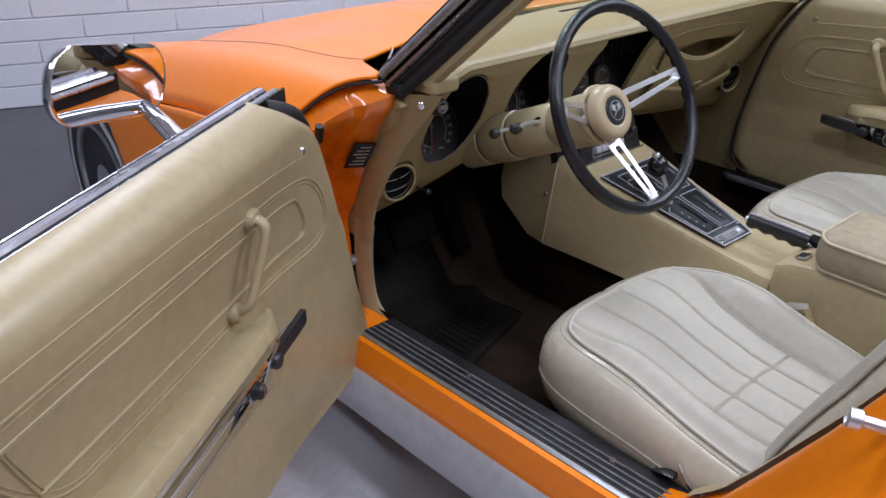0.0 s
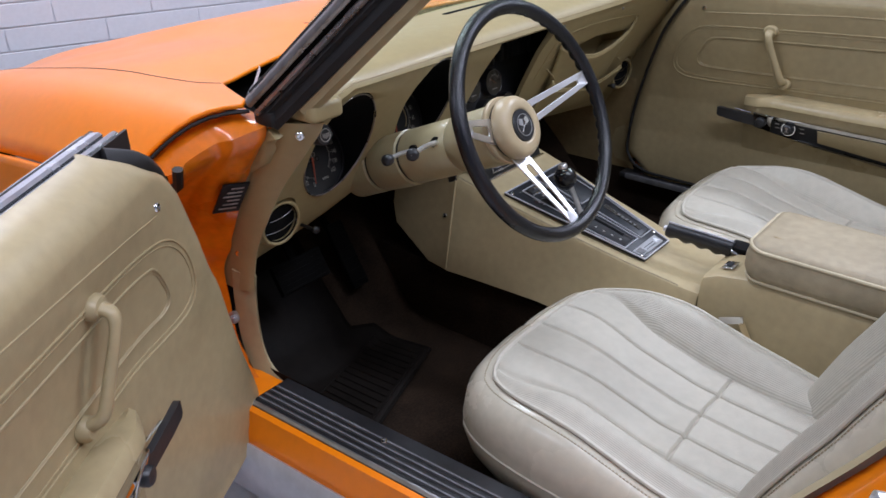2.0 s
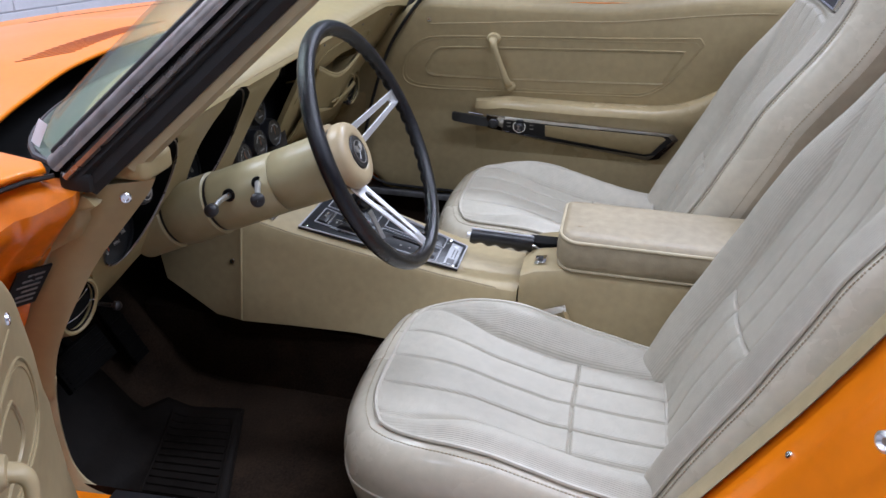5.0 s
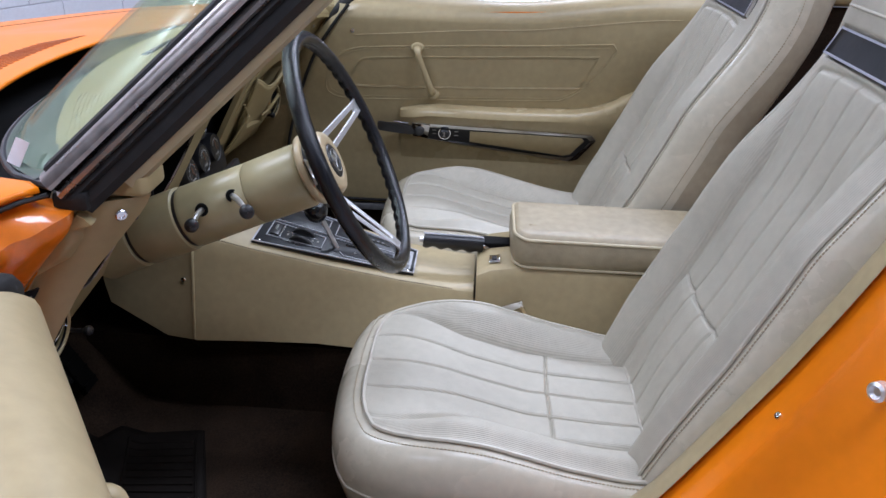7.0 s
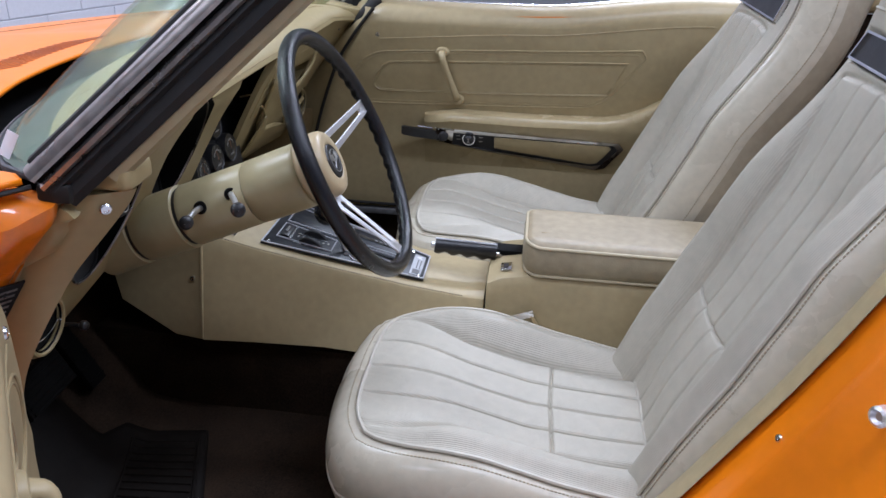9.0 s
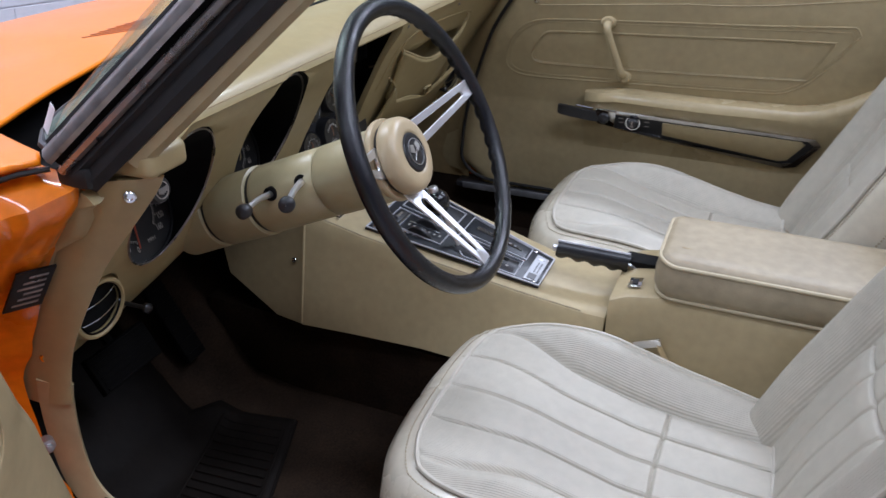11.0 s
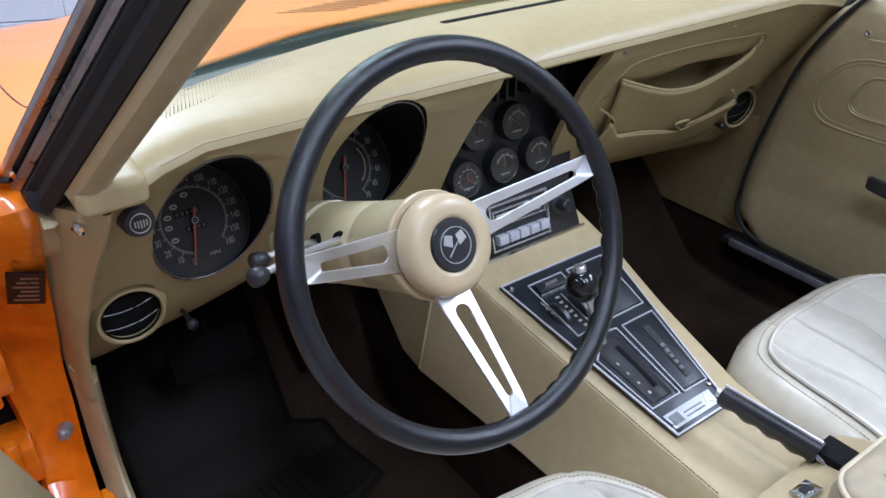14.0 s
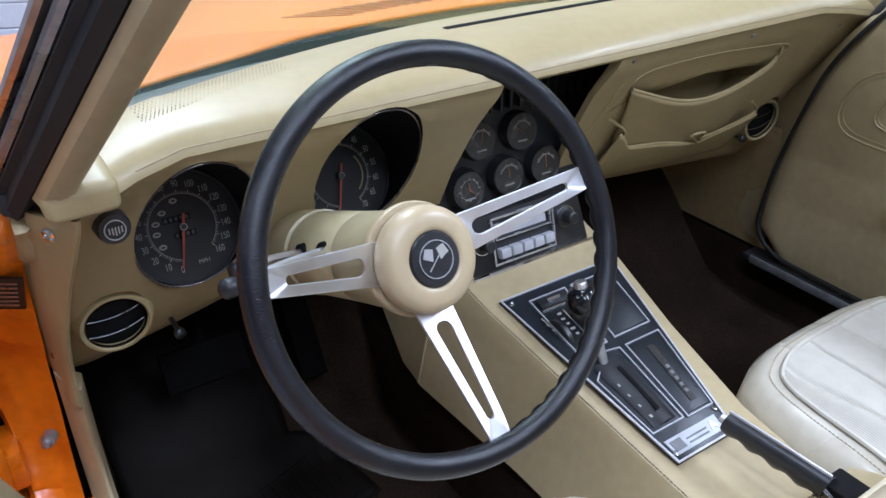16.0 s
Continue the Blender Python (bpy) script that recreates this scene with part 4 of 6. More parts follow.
# light switch and end caps
put("light_switch", revolve((-0.578, 1.0, 0.826), (0, -1, 0.12), [(0.0165, -0.01), (0.016, 0.022), (0.014, 0.027), (0.0005, 0.027)], 24, cap=False), BLACK, dash, "black light switch knob")
put("switch_mark", merge(ring((-0.578, 0.9725, 0.829), (0, -1, 0.12), 0.0100, 0.0090, 0.0012, 24), *[rbox(-0.5838 + 0.0028 * k, -0.5826 + 0.0028 * k, 0.9705, 0.972, 0.826 - 0.001 * (2 - abs(k - 2)), 0.832, 0) for k in range(5)]), WHITE_INK, dash, "pale ring mark")
for sgn in (-1, 1):
    cap = rbox(0.572, 0.634, 0.930, 1.03, 0.864, 0.906, 0.011, 4) if sgn < 0 else rbox(0.585, 0.640, 0.940, 1.03, 0.872, 0.908, 0.007, 3)
    for v in cap.verts:
        v.co.x *= sgn
        v.co.z -= 0.24 * max(0, 0.985 - v.co.y) * (v.co.z - 0.868) / 0.04
    put("end_cap", cap, TAN_DASH, dash, "tan moulded dash end cap")
    if sgn > 0:
        edge_ = [(0.905, 0.905), (0.945, 0.848), (0.998, 0.765), (1.045, 0.65), (1.075, 0.55), (1.087, 0.47), (1.085, 0.42), (1.06, 0.385)]
        dx_ = [(0.38, 0.620), (0.50, 0.618), (0.60, 0.610), (0.68, 0.594), (0.75, 0.577), (0.84, 0.560), (0.905, 0.562)]
        put("end_trim", loft([[Vector((lerp(z, dx_) - 0.001, y + 0.002, z)), Vector((lerp(z, dx_) + 0.012, y + 0.02, z)), Vector((0.632, y + 0.05, z)), Vector((0.655, y + 0.11, z)), Vector((0.665, y + 0.26, z))] for y, z in [(p.y, p.z) for p in smooth_path([(0, *e_) for e_ in edge_], 4)]], cap=False, closed=False), TAN, dash, "tan trim panel beside the dashboard", angle=60)
        continue
    low = smooth_path([(-0.637, 1.116, 0.565), (-0.637, 1.123, 0.535), (-0.637, 1.128, 0.482), (-0.637, 1.126, 0.43), (-0.637, 1.118, 0.402), (-0.637, 1.102, 0.383), (-0.637, 1.075, 0.371), (-0.637, 1.05, 0.366)], 5)
    secs = []
    for k, p in enumerate(low):
        tan_ = (low[min(k + 1, len(low) - 1)] - low[max(k - 1, 0)]).normalized()
        out_ = Vector((0, -tan_.z, tan_.y))
        w_ = 1.0 - 0.45 * k / len(low)
        secs.append([p + Vector((dx, 0, 0)) + out_ * q * w_ for dx, q in ((0.0, 0.0), (0.004, 0.002), (0.010, 0.025), (-0.010, 0.045), (-0.018, 0.040), (-0.016, 0.032), (-0.004, 0.004))])
    put("windlace", loft(secs), TAN, dash, "flat tan strip down to the sill", angle=50)
# end panel that wraps round to the door opening
YO = [(0.537, 1.164), (0.57, 1.166), (0.60, 1.156), (0.635, 1.137), (0.70, 1.098), (0.785, 1.038), (0.848, 0.988), (0.864, 0.974)]
YI = [(0.537, 1.122), (0.571, 1.115), (0.615, 1.102), (0.673, 1.071), (0.75, 1.025), (0.824, 0.962), (0.857, 0.936), (0.864, 0.930)]
XE = [(0.555, -0.640), (0.65, -0.637), (0.70, -0.632), (0.75, -0.625), (0.82, -0.616), (0.86, -0.611)]
XF = [(0.555, -0.632), (0.70, -0.625), (0.76, -0.604), (0.82, -0.598), (0.86, -0.596)]
XO = [(0.555, -0.654), (0.70, -0.653), (0.78, -0.650), (0.86, -0.645)]
sect = []
for z in [0.537 + 0.0109 * k for k in range(31)]:
    yo, yi, xe, xf, xo = (soft(z, q, 0.02) for q in (YO, YI, XE, XF, XO))
    fy = 1.0 + (0.86 - z) * 0.54 + 0.006
    sect.append([Vector((x, y, z)) for x, y in ((xo, yo + 0.03), (xo, yo), ((xo + xe) / 2 - 0.0025, (yo + yi) / 2 - 0.002), (xe - 0.004, yi + 0.004), (xe - 0.0005, yi), (xe + 0.003, yi + 0.0015), (xe + 0.2 * (xf - xe) + 0.003, yi + 0.4 * (fy - yi)), (xe + 0.6 * (xf - xe) + 0.002, yi + 0.8 * (fy - yi)), (xf, fy), (xf, fy + 0.03))])
put("end_panel", loft(sect), TAN_DASH, dash, "tan end panel of the dashboard", angle=60)
for x, y, z in ((-0.6335, 0.963, 0.845), (-0.6475, 1.136, 0.609)):
    o = screw((x, y, z), (-0.76, -0.62, -0.15), dash, 0.007)
    under(o, dash)

# centre stack with gauges
PY = lambda z: 1.075 + (z - 0.57) * 0.20
put("gauge_panel", loft([[Vector((x, PY(z) + d, z)) for x, z in [(-0.15, 0.56), (0.10, 0.56), (0.125, 0.70), (0.158, 0.76), (0.158, 0.885), (-0.15, 0.885)]] for d in (0, 0.02)]), BLACK, dash, "black centre gauge panel")
for i in range(2):
    put("centre_vent", rbox(-0.115 + 0.13 * i, -0.005 + 0.13 * i, 1.10, 1.14, 0.796, 0.842, 0.003), VOID, dash, "dark louvred centre vent")
    for j in range(7):
        x = -0.108 + 0.13 * i + j * 0.0165
        put("louvre", rbox(x - 0.0015, x + 0.0015, 1.088, 1.102, 0.798, 0.840, 0), BLACK, dash)
put("wiper_switch", merge(rbox(0.05, 0.12, 1.08, 1.12, 0.850, 0.862, 0.002), rbox(0.066, 0.082, 1.074, 1.082, 0.852, 0.860, 0.001)), TRIM_GREY, dash, "small grey slide switch")
GAUGES = [(-0.071, 0.755, 75), (0.001, 0.754, 140), (-0.098, 0.693, -40), (-0.028, 0.697, 95), (0.040, 0.698, 92)]
for gx, gz, an in GAUGES:
    c = Vector((gx, PY(gz) + 0.002, gz))
    n_ = Vector((0, -1, 0.16)).normalized()
    u_ = Vector((1, 0, 0))
    v_ = n_.cross(u_).normalized()
    g = put("small_gauge", revolve(c, n_, [(0.0290, -0.004), (0.0285, 0.016), (0.027, 0.020), (0.0255, 0.0185), (0.0005, 0.0185)], 32, cap=False), BLACK, dash, "small round gauge")
    put("lens", revolve(c + n_ * 0.0188, n_, [(0.0252, 0), (0.0005, 0.0012)], 32, cap=False), DIAL_GREY, g)
    cc = c + n_ * 0.020
    span = range(0, 360, 30) if gx == -0.098 else range(24, 157, 12)
    gs_ = put("scale", merge(*[bar_mark(cc, u_, v_, n_, radians(a), 0.0150, 0.0185 if a % 36 == 0 else 0.0170, 0.0006, 0) for a in span], tube([cc + (u_ * math.cos(radians(a)) + v_ * math.sin(radians(a))) * 0.0148 + n_ * 0.0004 for a in range(span[0], span[-1] + 1, 6)], 0.0003, 4), *[bar_mark(cc - v_ * 0.013, u_, v_, n_, 0, -0.008 + 0.0034 * q, -0.0056 + 0.0034 * q, 0.0011, 0) for q in range(5)]), WHITE_INK, g, "pale scale")
    gs_["kind"] = "stuff"
    if gx == -0.098:
        put("clock_hand", bar_mark(cc, u_, v_, n_, radians(100), -0.002, 0.011, 0.0005, 0.0008), PALE_NEEDLE, g, "orange clock hand")
    put("needle", bar_mark(cc, u_, v_, n_, radians(an), -0.004, 0.0140, 0.0004, 0.0004), PALE_NEEDLE, g, "orange needle")
# radio
RN = Vector((0, -0.97, 0.25)).normalized()
RU, RV = Vector((1, 0, 0)), RN.cross(Vector((1, 0, 0))).normalized()
RO = Vector((-0.018, 1.048, 0.622))
rw = lambda a, b, c: RO + RU * a + RV * b + RN * c
radio = put("radio", prism([(-0.105, -0.038), (0.105, -0.038), (0.090, 0.046), (-0.110, 0.046)], 0.01, rw, 0.002), BLACK, dash, "black car radio with chrome buttons")
box4 = lambda a0, a1, b0, b1: [(a0, b0), (a1, b0), (a1, b1), (a0, b1)]
put("radio_frame", merge(ring_plate(box4(-0.072, 0.040, -0.030, 0.040), box4(-0.069, 0.037, -0.027, 0.037), 0.004, lambda a, b, c: rw(a, b, c + 0.0105)), ring_plate(box4(-0.066, 0.034, 0.006, 0.030), box4(-0.064, 0.032, 0.008, 0.028), 0.004, lambda a, b, c: rw(a, b, c + 0.0105))), BRIGHT, radio, "chrome radio frame", smooth=False)
put("tuner_scale", prism(box4(-0.058, 0.026, 0.012, 0.023), 0.002, lambda a, b, c: rw(a, b, c + 0.0105)), SILVER, radio, "silver tuner scale")
for q in range(5):
    put("button", prism(box4(-0.064 + 0.0200 * q, -0.047 + 0.0200 * q, -0.020, -0.006), 0.012, lambda a, b, c: rw(a, b, c + 0.0105), 0.002), SILVER, radio, "silver push button")
for sx in (-0.088, 0.063):
    put("knob", revolve(rw(sx, 0.008, 0.01), RN, [(0.015, 0), (0.015, 0.004), (0.010, 0.006), (0.009, 0.022), (0.007, 0.024), (0.0005, 0.024)], 24, cap=False), BLACK, radio, "black radio knob")
    put("knob_ring", ring(rw(sx, 0.008, 0.0105), RN, 0.0165, 0.0148, 0.003, 24), CHROME, radio)
put("stack_edge", tube([rw(-0.11, -0.040, 0.012), rw(0.11, -0.040, 0.012)], 0.003), CHROME, radio, "chrome lower edge")

# passenger dash pocket: a gathered upper flap, and a lower one with folded ends
on_face = lambda x, z, d=0.0: Vector((x, 1.0 + (0.86 - z) * 0.54 - d, z - 0.5 * d))
hem_z = lambda u: 0.817 - 0.012 * u - 0.040 * math.sin(math.pi * u ** 1.15)
low_z = lambda x: lerp(x, [(0.12, 0.766), (0.165, 0.735), (0.19, 0.708), (0.276, 0.690), (0.38, 0.664), (0.46, 0.680), (0.52, 0.694)])


def flap_pt(u, v):
    x = 0.133 + 0.330 * u + 0.030 * (1 - v) * (1 - u)
    z = hem_z(u) * v + (low_z(x) - 0.02) * (1 - v)
    belly = math.sin(math.pi * min(1, max(0, u))) ** 0.5
    return on_face(x, z, 0.004 + 0.012 * belly * (0.35 + 0.65 * v) + 0.0025 * math.sin(9 * u + 4 * v) * v * (1 - v))


def low_flap_pt(u, v):
    x = 0.150 + 0.365 * u
    z = low_z(x) * v + lerp(x, [(0.15, 0.640), (0.36, 0.610), (0.515, 0.600)]) * (1 - v)
    return on_face(x, z, 0.003 + 0.013 * v ** 0.7 + 0.002 * math.sin(17 * u) * v * (1 - v))


for fn, lab in ((flap_pt, "soft tan map pocket flap"), (low_flap_pt, "lower tan pocket with folded ends")):
    pk = put("pocket_flap", surf(fn, 40, 14), TAN_DASH, dash, lab)
    pk.modifiers.new("thick", "SOLIDIFY").thickness = 0.004
put("pocket_hem", tube([flap_pt(k / 30, 1.0) + Vector((0, -0.001, 0.001)) for k in range(31)] + [on_face(0.466, 0.812, 0.006), on_face(0.462, 0.826, 0.002)], 0.0026, 8), TAN_DASH, dash, "stitched pocket hem")
fold = [(0.122, 0.768, 0.006), (0.166, 0.740, 0.012), (0.176, 0.712, 0.016), (0.276, 0.691, 0.016), (0.378, 0.664, 0.018), (0.346, 0.690, 0.020), (0.374, 0.693, 0.022), (0.386, 0.674, 0.018), (0.46, 0.681, 0.016), (0.512, 0.695, 0.014), (0.490, 0.716, 0.008)]
put("pocket_hem", tube(smooth_path([on_face(*p) for p in fold], 5), 0.0024, 8), TAN_DASH, dash, "folded hem of the lower pocket")
put("face_seam", tube([on_face(x, z, 0.0006) for x, z in ((0.098, 0.745), (0.106, 0.80), (0.118, 0.852), (0.135, 0.862), (0.25, 0.862), (0.40, 0.862), (0.50, 0.858))], 0.0012, 5), TAN_DASH, dash, "pressed line round the pocket panel")

# ---- steering column and wheel ----
SC, TH, PH, SR = Vector((-0.3572, 0.7447, 0.8371)), radians(25.3), radians(1.6), 0.184
SN = Vector((math.sin(PH), -math.cos(TH) * math.cos(PH), math.sin(TH) * math.cos(PH)))
SU = Vector((0, 0, 1)).cross(SN).normalized()
SV = SN.cross(SU).normalized()
col = thing("steering_column", "tan steering column with two black-tipped stalks", "steering column", at=tuple(SC - SN * 0.28))
COLTOP = Vector((-0.355, 0.7995, 0.8065))
CD = Vector((-math.sin(PH), math.cos(radians(22.9)) * math.cos(PH), -math.sin(radians(22.9)) * math.cos(PH)))
put("column_shroud", revolve(COLTOP, CD, [(0.036, 0.010), (0.0445, 0.0105), (0.0472, 0.0130), (0.0480, 0.020), (0.0476, 0.06), (0.0470, 0.0955), (0.0456, 0.097)], 40), COLUMN, col, "tan column shroud", angle=50)
put("column_shroud", revolve(COLTOP, CD, [(0.0456, 0.0975), (0.0468, 0.099), (0.0474, 0.200), (0.0475, 0.2045), (0.0465, 0.206)], 40), COLUMN, col, angle=50)
put("column_cover", revolve(COLTOP, CD, [(0.0462, 0.2120), (0.0492, 0.2135), (0.0490, 0.25), (0.0480, 0.286), (0.0465, 0.288)], 40), COLUMN, col, "tan lower column cover", angle=50)
put("column_gap", revolve(COLTOP, CD, [(0.0450, 0.2035), (0.0450, 0.2140)], 40), BLACK, col)
put("column_gap", revolve(COLTOP, CD, [(0.0445, 0.283), (0.0445, 0.296)], 40), BLACK, col)
put("column_tube", revolve(COLTOP, CD, [(0.0450, 0.294), (0.0482, 0.296), (0.0490, 0.36)], 40), COLUMN, col, angle=50)


def stalk(root, tip, label):
    root, tip = Vector(root), Vector(tip)
    s = put("stalk", tube(smooth_path([root, root.lerp(tip, 0.5) + Vector((0, 0, 0.003)), tip], 5), lambda t: 0.0045 - 0.0012 * t), STEEL, col, label)
    d = (tip - root).normalized()
    put("stalk_knob", revolve(tip - d * 0.006, d, [(0.0035, -0.010), (0.0078, -0.004), (0.0095, 0.002), (0.0092, 0.009), (0.0065, 0.012), (0.0005, 0.013)], 20, cap=False), BLACK, s, "black knob")
    put("stalk_socket", revolve(root, d, [(0.0095, -0.006), (0.0095, 0.0015), (0.005, 0.0018)], 16), VOID, col)


stalk((-0.3995, 0.911, 0.779), (-0.517, 0.855, 0.806), "steel stalk with a black knob")
stalk((-0.4055, 0.956, 0.757), (-0.481, 0.944, 0.766), "steel stalk with a black knob")

sw = thing("steering_wheel", "black rimmed steering wheel with three slotted spokes", "steering wheel", at=tuple(SC))
wpt = lambda a, b, c=0.0: SC + SU * a + SV * b + SN * c
bm = bmesh.new()
NS, MS = 364, 18
rows = []
for i in range(NS):
    a = 2 * math.pi * i / NS
    row = []
    for k in range(MS):
        q = 2 * math.pi * k / MS
        rr = 0.0112
        if math.cos(q) < 0.3 and math.sin(q) < 0.0:
            rr *= 1 - 0.22 * (0.5 + 0.5 * math.cos(52 * a)) ** 2
        R = SR - 0.0112 + rr * math.cos(q)
        row.append(bm.verts.new(wpt(R * math.cos(a), R * math.sin(a), rr * 1.0 * math.sin(q))))
    rows.append(row)
for i in range(NS):
    for k in range(MS):
        bm.faces.new((rows[i][k], rows[i][(k + 1) % MS], rows[(i + 1) % NS][(k + 1) % MS], rows[(i + 1) % NS][k]))
put("rim", bm, BLACK_LEATHER, sw, "black grained rim with finger grips", angle=60)
# hub
HC = SC - SN * 0.069
hubo = put("hub", revolve(HC, SN, [(0.036, -0.0015), (0.0475, -0.0010), (0.0515, 0.0010), (0.0530, 0.004), (0.0530, 0.009), (0.0518, 0.0110), (0.044, 0.0115)], 56), TAN_HUB, sw, "tan round hub", angle=50)
put("hub_gap", revolve(HC, SN, [(0.0452, 0.0105), (0.0452, 0.0175)], 48), BLACK, hubo)
put("hub_pad", revolve(HC, SN, [(0.0445, 0.0162), (0.0474, 0.0166), (0.0488, 0.0185), (0.0490, 0.025), (0.0478, 0.0325), (0.0442, 0.0380), (0.0385, 0.0406), (0.030, 0.0412), (0.0262, 0.0405), (0.025, 0.0385)], 64), TAN_HUB, hubo, "tan hub pad", angle=50)
put("horn_cap", revolve(HC + SN * 0.0385, SN, [(0.025, 0), (0.025, 0.002), (0.0235, 0.0035), (0.0005, 0.0045)], 40, cap=False), BLACK, hubo, "black round horn button")
put("horn_ring", ring(HC + SN * 0.0405, SN, 0.0172, 0.0164, 0.003), STEEL, hubo)
hp = lambda a, b, c: HC + SU * a + SV * b + SN * (0.0425 + c)
for sgn in (-1, 1):
    rot = lambda a, b, t=radians(28 * sgn): (a * math.cos(t) - b * math.sin(t), a * math.sin(t) + b * math.cos(t))
    flag = [rot(sgn * a, b) for a, b in ((0.003, -0.003), (0.0135, -0.003), (0.0142, 0.006), (0.006, 0.0075))]
    put("emblem_bar", prism(flag if sgn > 0 else flag[::-1], 0.0012, hp), STEEL if sgn < 0 else WHITE_INK, hubo, "small silver emblem shape")
put("emblem_bar", tube([hp(-0.009, -0.009, 0), hp(0.010, 0.009, 0)], 0.0008, 6), STEEL, hubo)


def spoke(angle):
    """A flat steel plate with one long rounded slot, rising from the hub to the rim."""
    t = radians(angle)
    cu, su = math.cos(t), math.sin(t)
    r0, r1 = 0.042, SR - 0.017

    def place(r, s, c):
        rise = lerp(r, [(0.040, -0.058), (0.050, -0.055), (0.148, -0.006), (0.158, -0.002), (0.175, 0.0)])
        return wpt(r * cu - s * su, r * su + s * cu, rise + c)

    half = lambda r: 0.0198 + (0.0110 - 0.0198) * (r - r0) / (r1 - r0)
    n = 40
    sl0, sl1 = 0.059, 0.146
    slot_w = lambda r: 0.0082 + (0.0036 - 0.0082) * (r - sl0) / (sl1 - sl0)
    out, inn = [], []
    for k in range(n + 1):
        r = r0 + (r1 - r0) * k / n
        out.append((r, half(r)))
        q = sl0 + (sl1 - sl0) * (0.5 - 0.5 * math.cos(math.pi * k / n))
        wa, wb = slot_w(sl0), slot_w(sl1)
        e = 1.0
        if q < sl0 + wa:
            e = math.sqrt(max(0.0, 1 - ((sl0 + wa - q) / wa) ** 2))
        elif q > sl1 - wb:
            e = math.sqrt(max(0.0, 1 - ((q - sl1 + wb) / wb) ** 2))
        inn.append((q, max(0.0002, slot_w(q) * e)))
    out += [(r, -w_) for r, w_ in out[::-1]]
    inn += [(r, -w_) for r, w_ in inn[::-1]]
    shrink = lambda o, d: [(r, w_ - d * (1 if w_ > 0 else -1)) for r, w_ in o]
    rows = [[place(r, s, c) for r, s in o] for o, c in ((out, 0), (out, 0.0022), (shrink(out, 0.0008), 0.003), (shrink(inn, -0.0008), 0.003), (inn, 0.0022), (inn, 0), (out, 0))]
    put("spoke", loft(rows, cap=False), STEEL, sw, "brushed steel slotted spoke", angle=30)


for angle in (10.9, 169.0, -89.5):
    spoke(angle)

# ---- centre console ----
con = thing("centre_console", "tan centre console with black shift panel", "console", at=(-0.02, 0.7, 0.25))
# rows: y, left top x, right top x, top z, left bottom x, right bottom x, bottom z
CON = [(0.560, -0.112, 0.062, 0.490, -0.150, 0.10, 0.30), (0.600, -0.112, 0.064, 0.4915, -0.158, 0.11, 0.32), (0.700, -0.116, 0.066, 0.506, -0.168, 0.13, 0.38), (0.850, -0.130, 0.088, 0.5385, -0.180, 0.15, 0.398),
       (0.980, -0.146, 0.112, 0.572, -0.188, 0.16, 0.400), (1.075, -0.152, 0.118, 0.598, -0.192, 0.165, 0.398)]


def con_ring(r):
    y, l, rr, zt, lb, rb, zb = r
    e = 0.012
    return [Vector(p) for p in ((lb, y, zb), (l - 0.004, y, zt - 0.03), (l, y, zt - e), (l + e * 0.4, y, zt - e * 0.3), (l + e, y, zt), (rr - e, y, zt), (rr - e * 0.4, y, zt - e * 0.3), (rr, y, zt - e), (rr + 0.004, y, zt - 0.03), (rb, y, zb))]


put("console_body", loft([con_ring(r) for r in CON]), TAN, con, "tan vinyl console body", angle=30)
front = [(1.079, -0.150, 0.118, 0.600, -0.190, 0.165, 0.398), (1.13, -0.145, 0.118, 0.60, -0.186, 0.165, 0.402), (1.24, -0.140, 0.115, 0.60, -0.165, 0.15, 0.455), (1.25, -0.140, 0.115, 0.60, -0.160, 0.15, 0.50)]
put("console_side", loft([con_ring(r) for r in front]), TAN, con, "tan front side panel", angle=30)
put("console_seam", tube([Vector((-0.1905, 1.077, 0.40)), Vector((-0.157, 1.077, 0.565)), Vector((-0.152, 1.077, 0.59))], 0.003, 6), TAN, con)
under(screw((-0.1665, 1.095, 0.512), (-1, 0, 0.15), con, 0.005), con)
rear = [(0.556, -0.113, 0.063, 0.525, -0.118, 0.075, 0.30), (0.53, -0.114, 0.064, 0.538, -0.120, 0.078, 0.30), (0.48, -0.115, 0.066, 0.547, -0.124, 0.08, 0.30), (0.30, -0.116, 0.07, 0.545, -0.13, 0.085, 0.30), (0.0, -0.116, 0.07, 0.54, -0.13, 0.085, 0.30), (-0.12, -0.116, 0.07, 0.53, -0.13, 0.085, 0.30)]
put("console_rear", loft([con_ring(r) for r in rear]), TAN, con, "tan rear console section", angle=30)
stitches([Vector((r[1] + 0.007, r[0], r[3] - 0.0016)) for r in CON[1:]], con, closed=False)
put("tunnel", loft([[Vector(p) for p in ((-0.185, y, 0.24), (-0.165, y, z), (0.125, y, z), (0.16, y, 0.24))] for y, z in ((-0.12, 0.31), (0.55, 0.32), (0.7, 0.375), (1.3, 0.39))]), CARPET, con, "brown carpet on the tunnel")

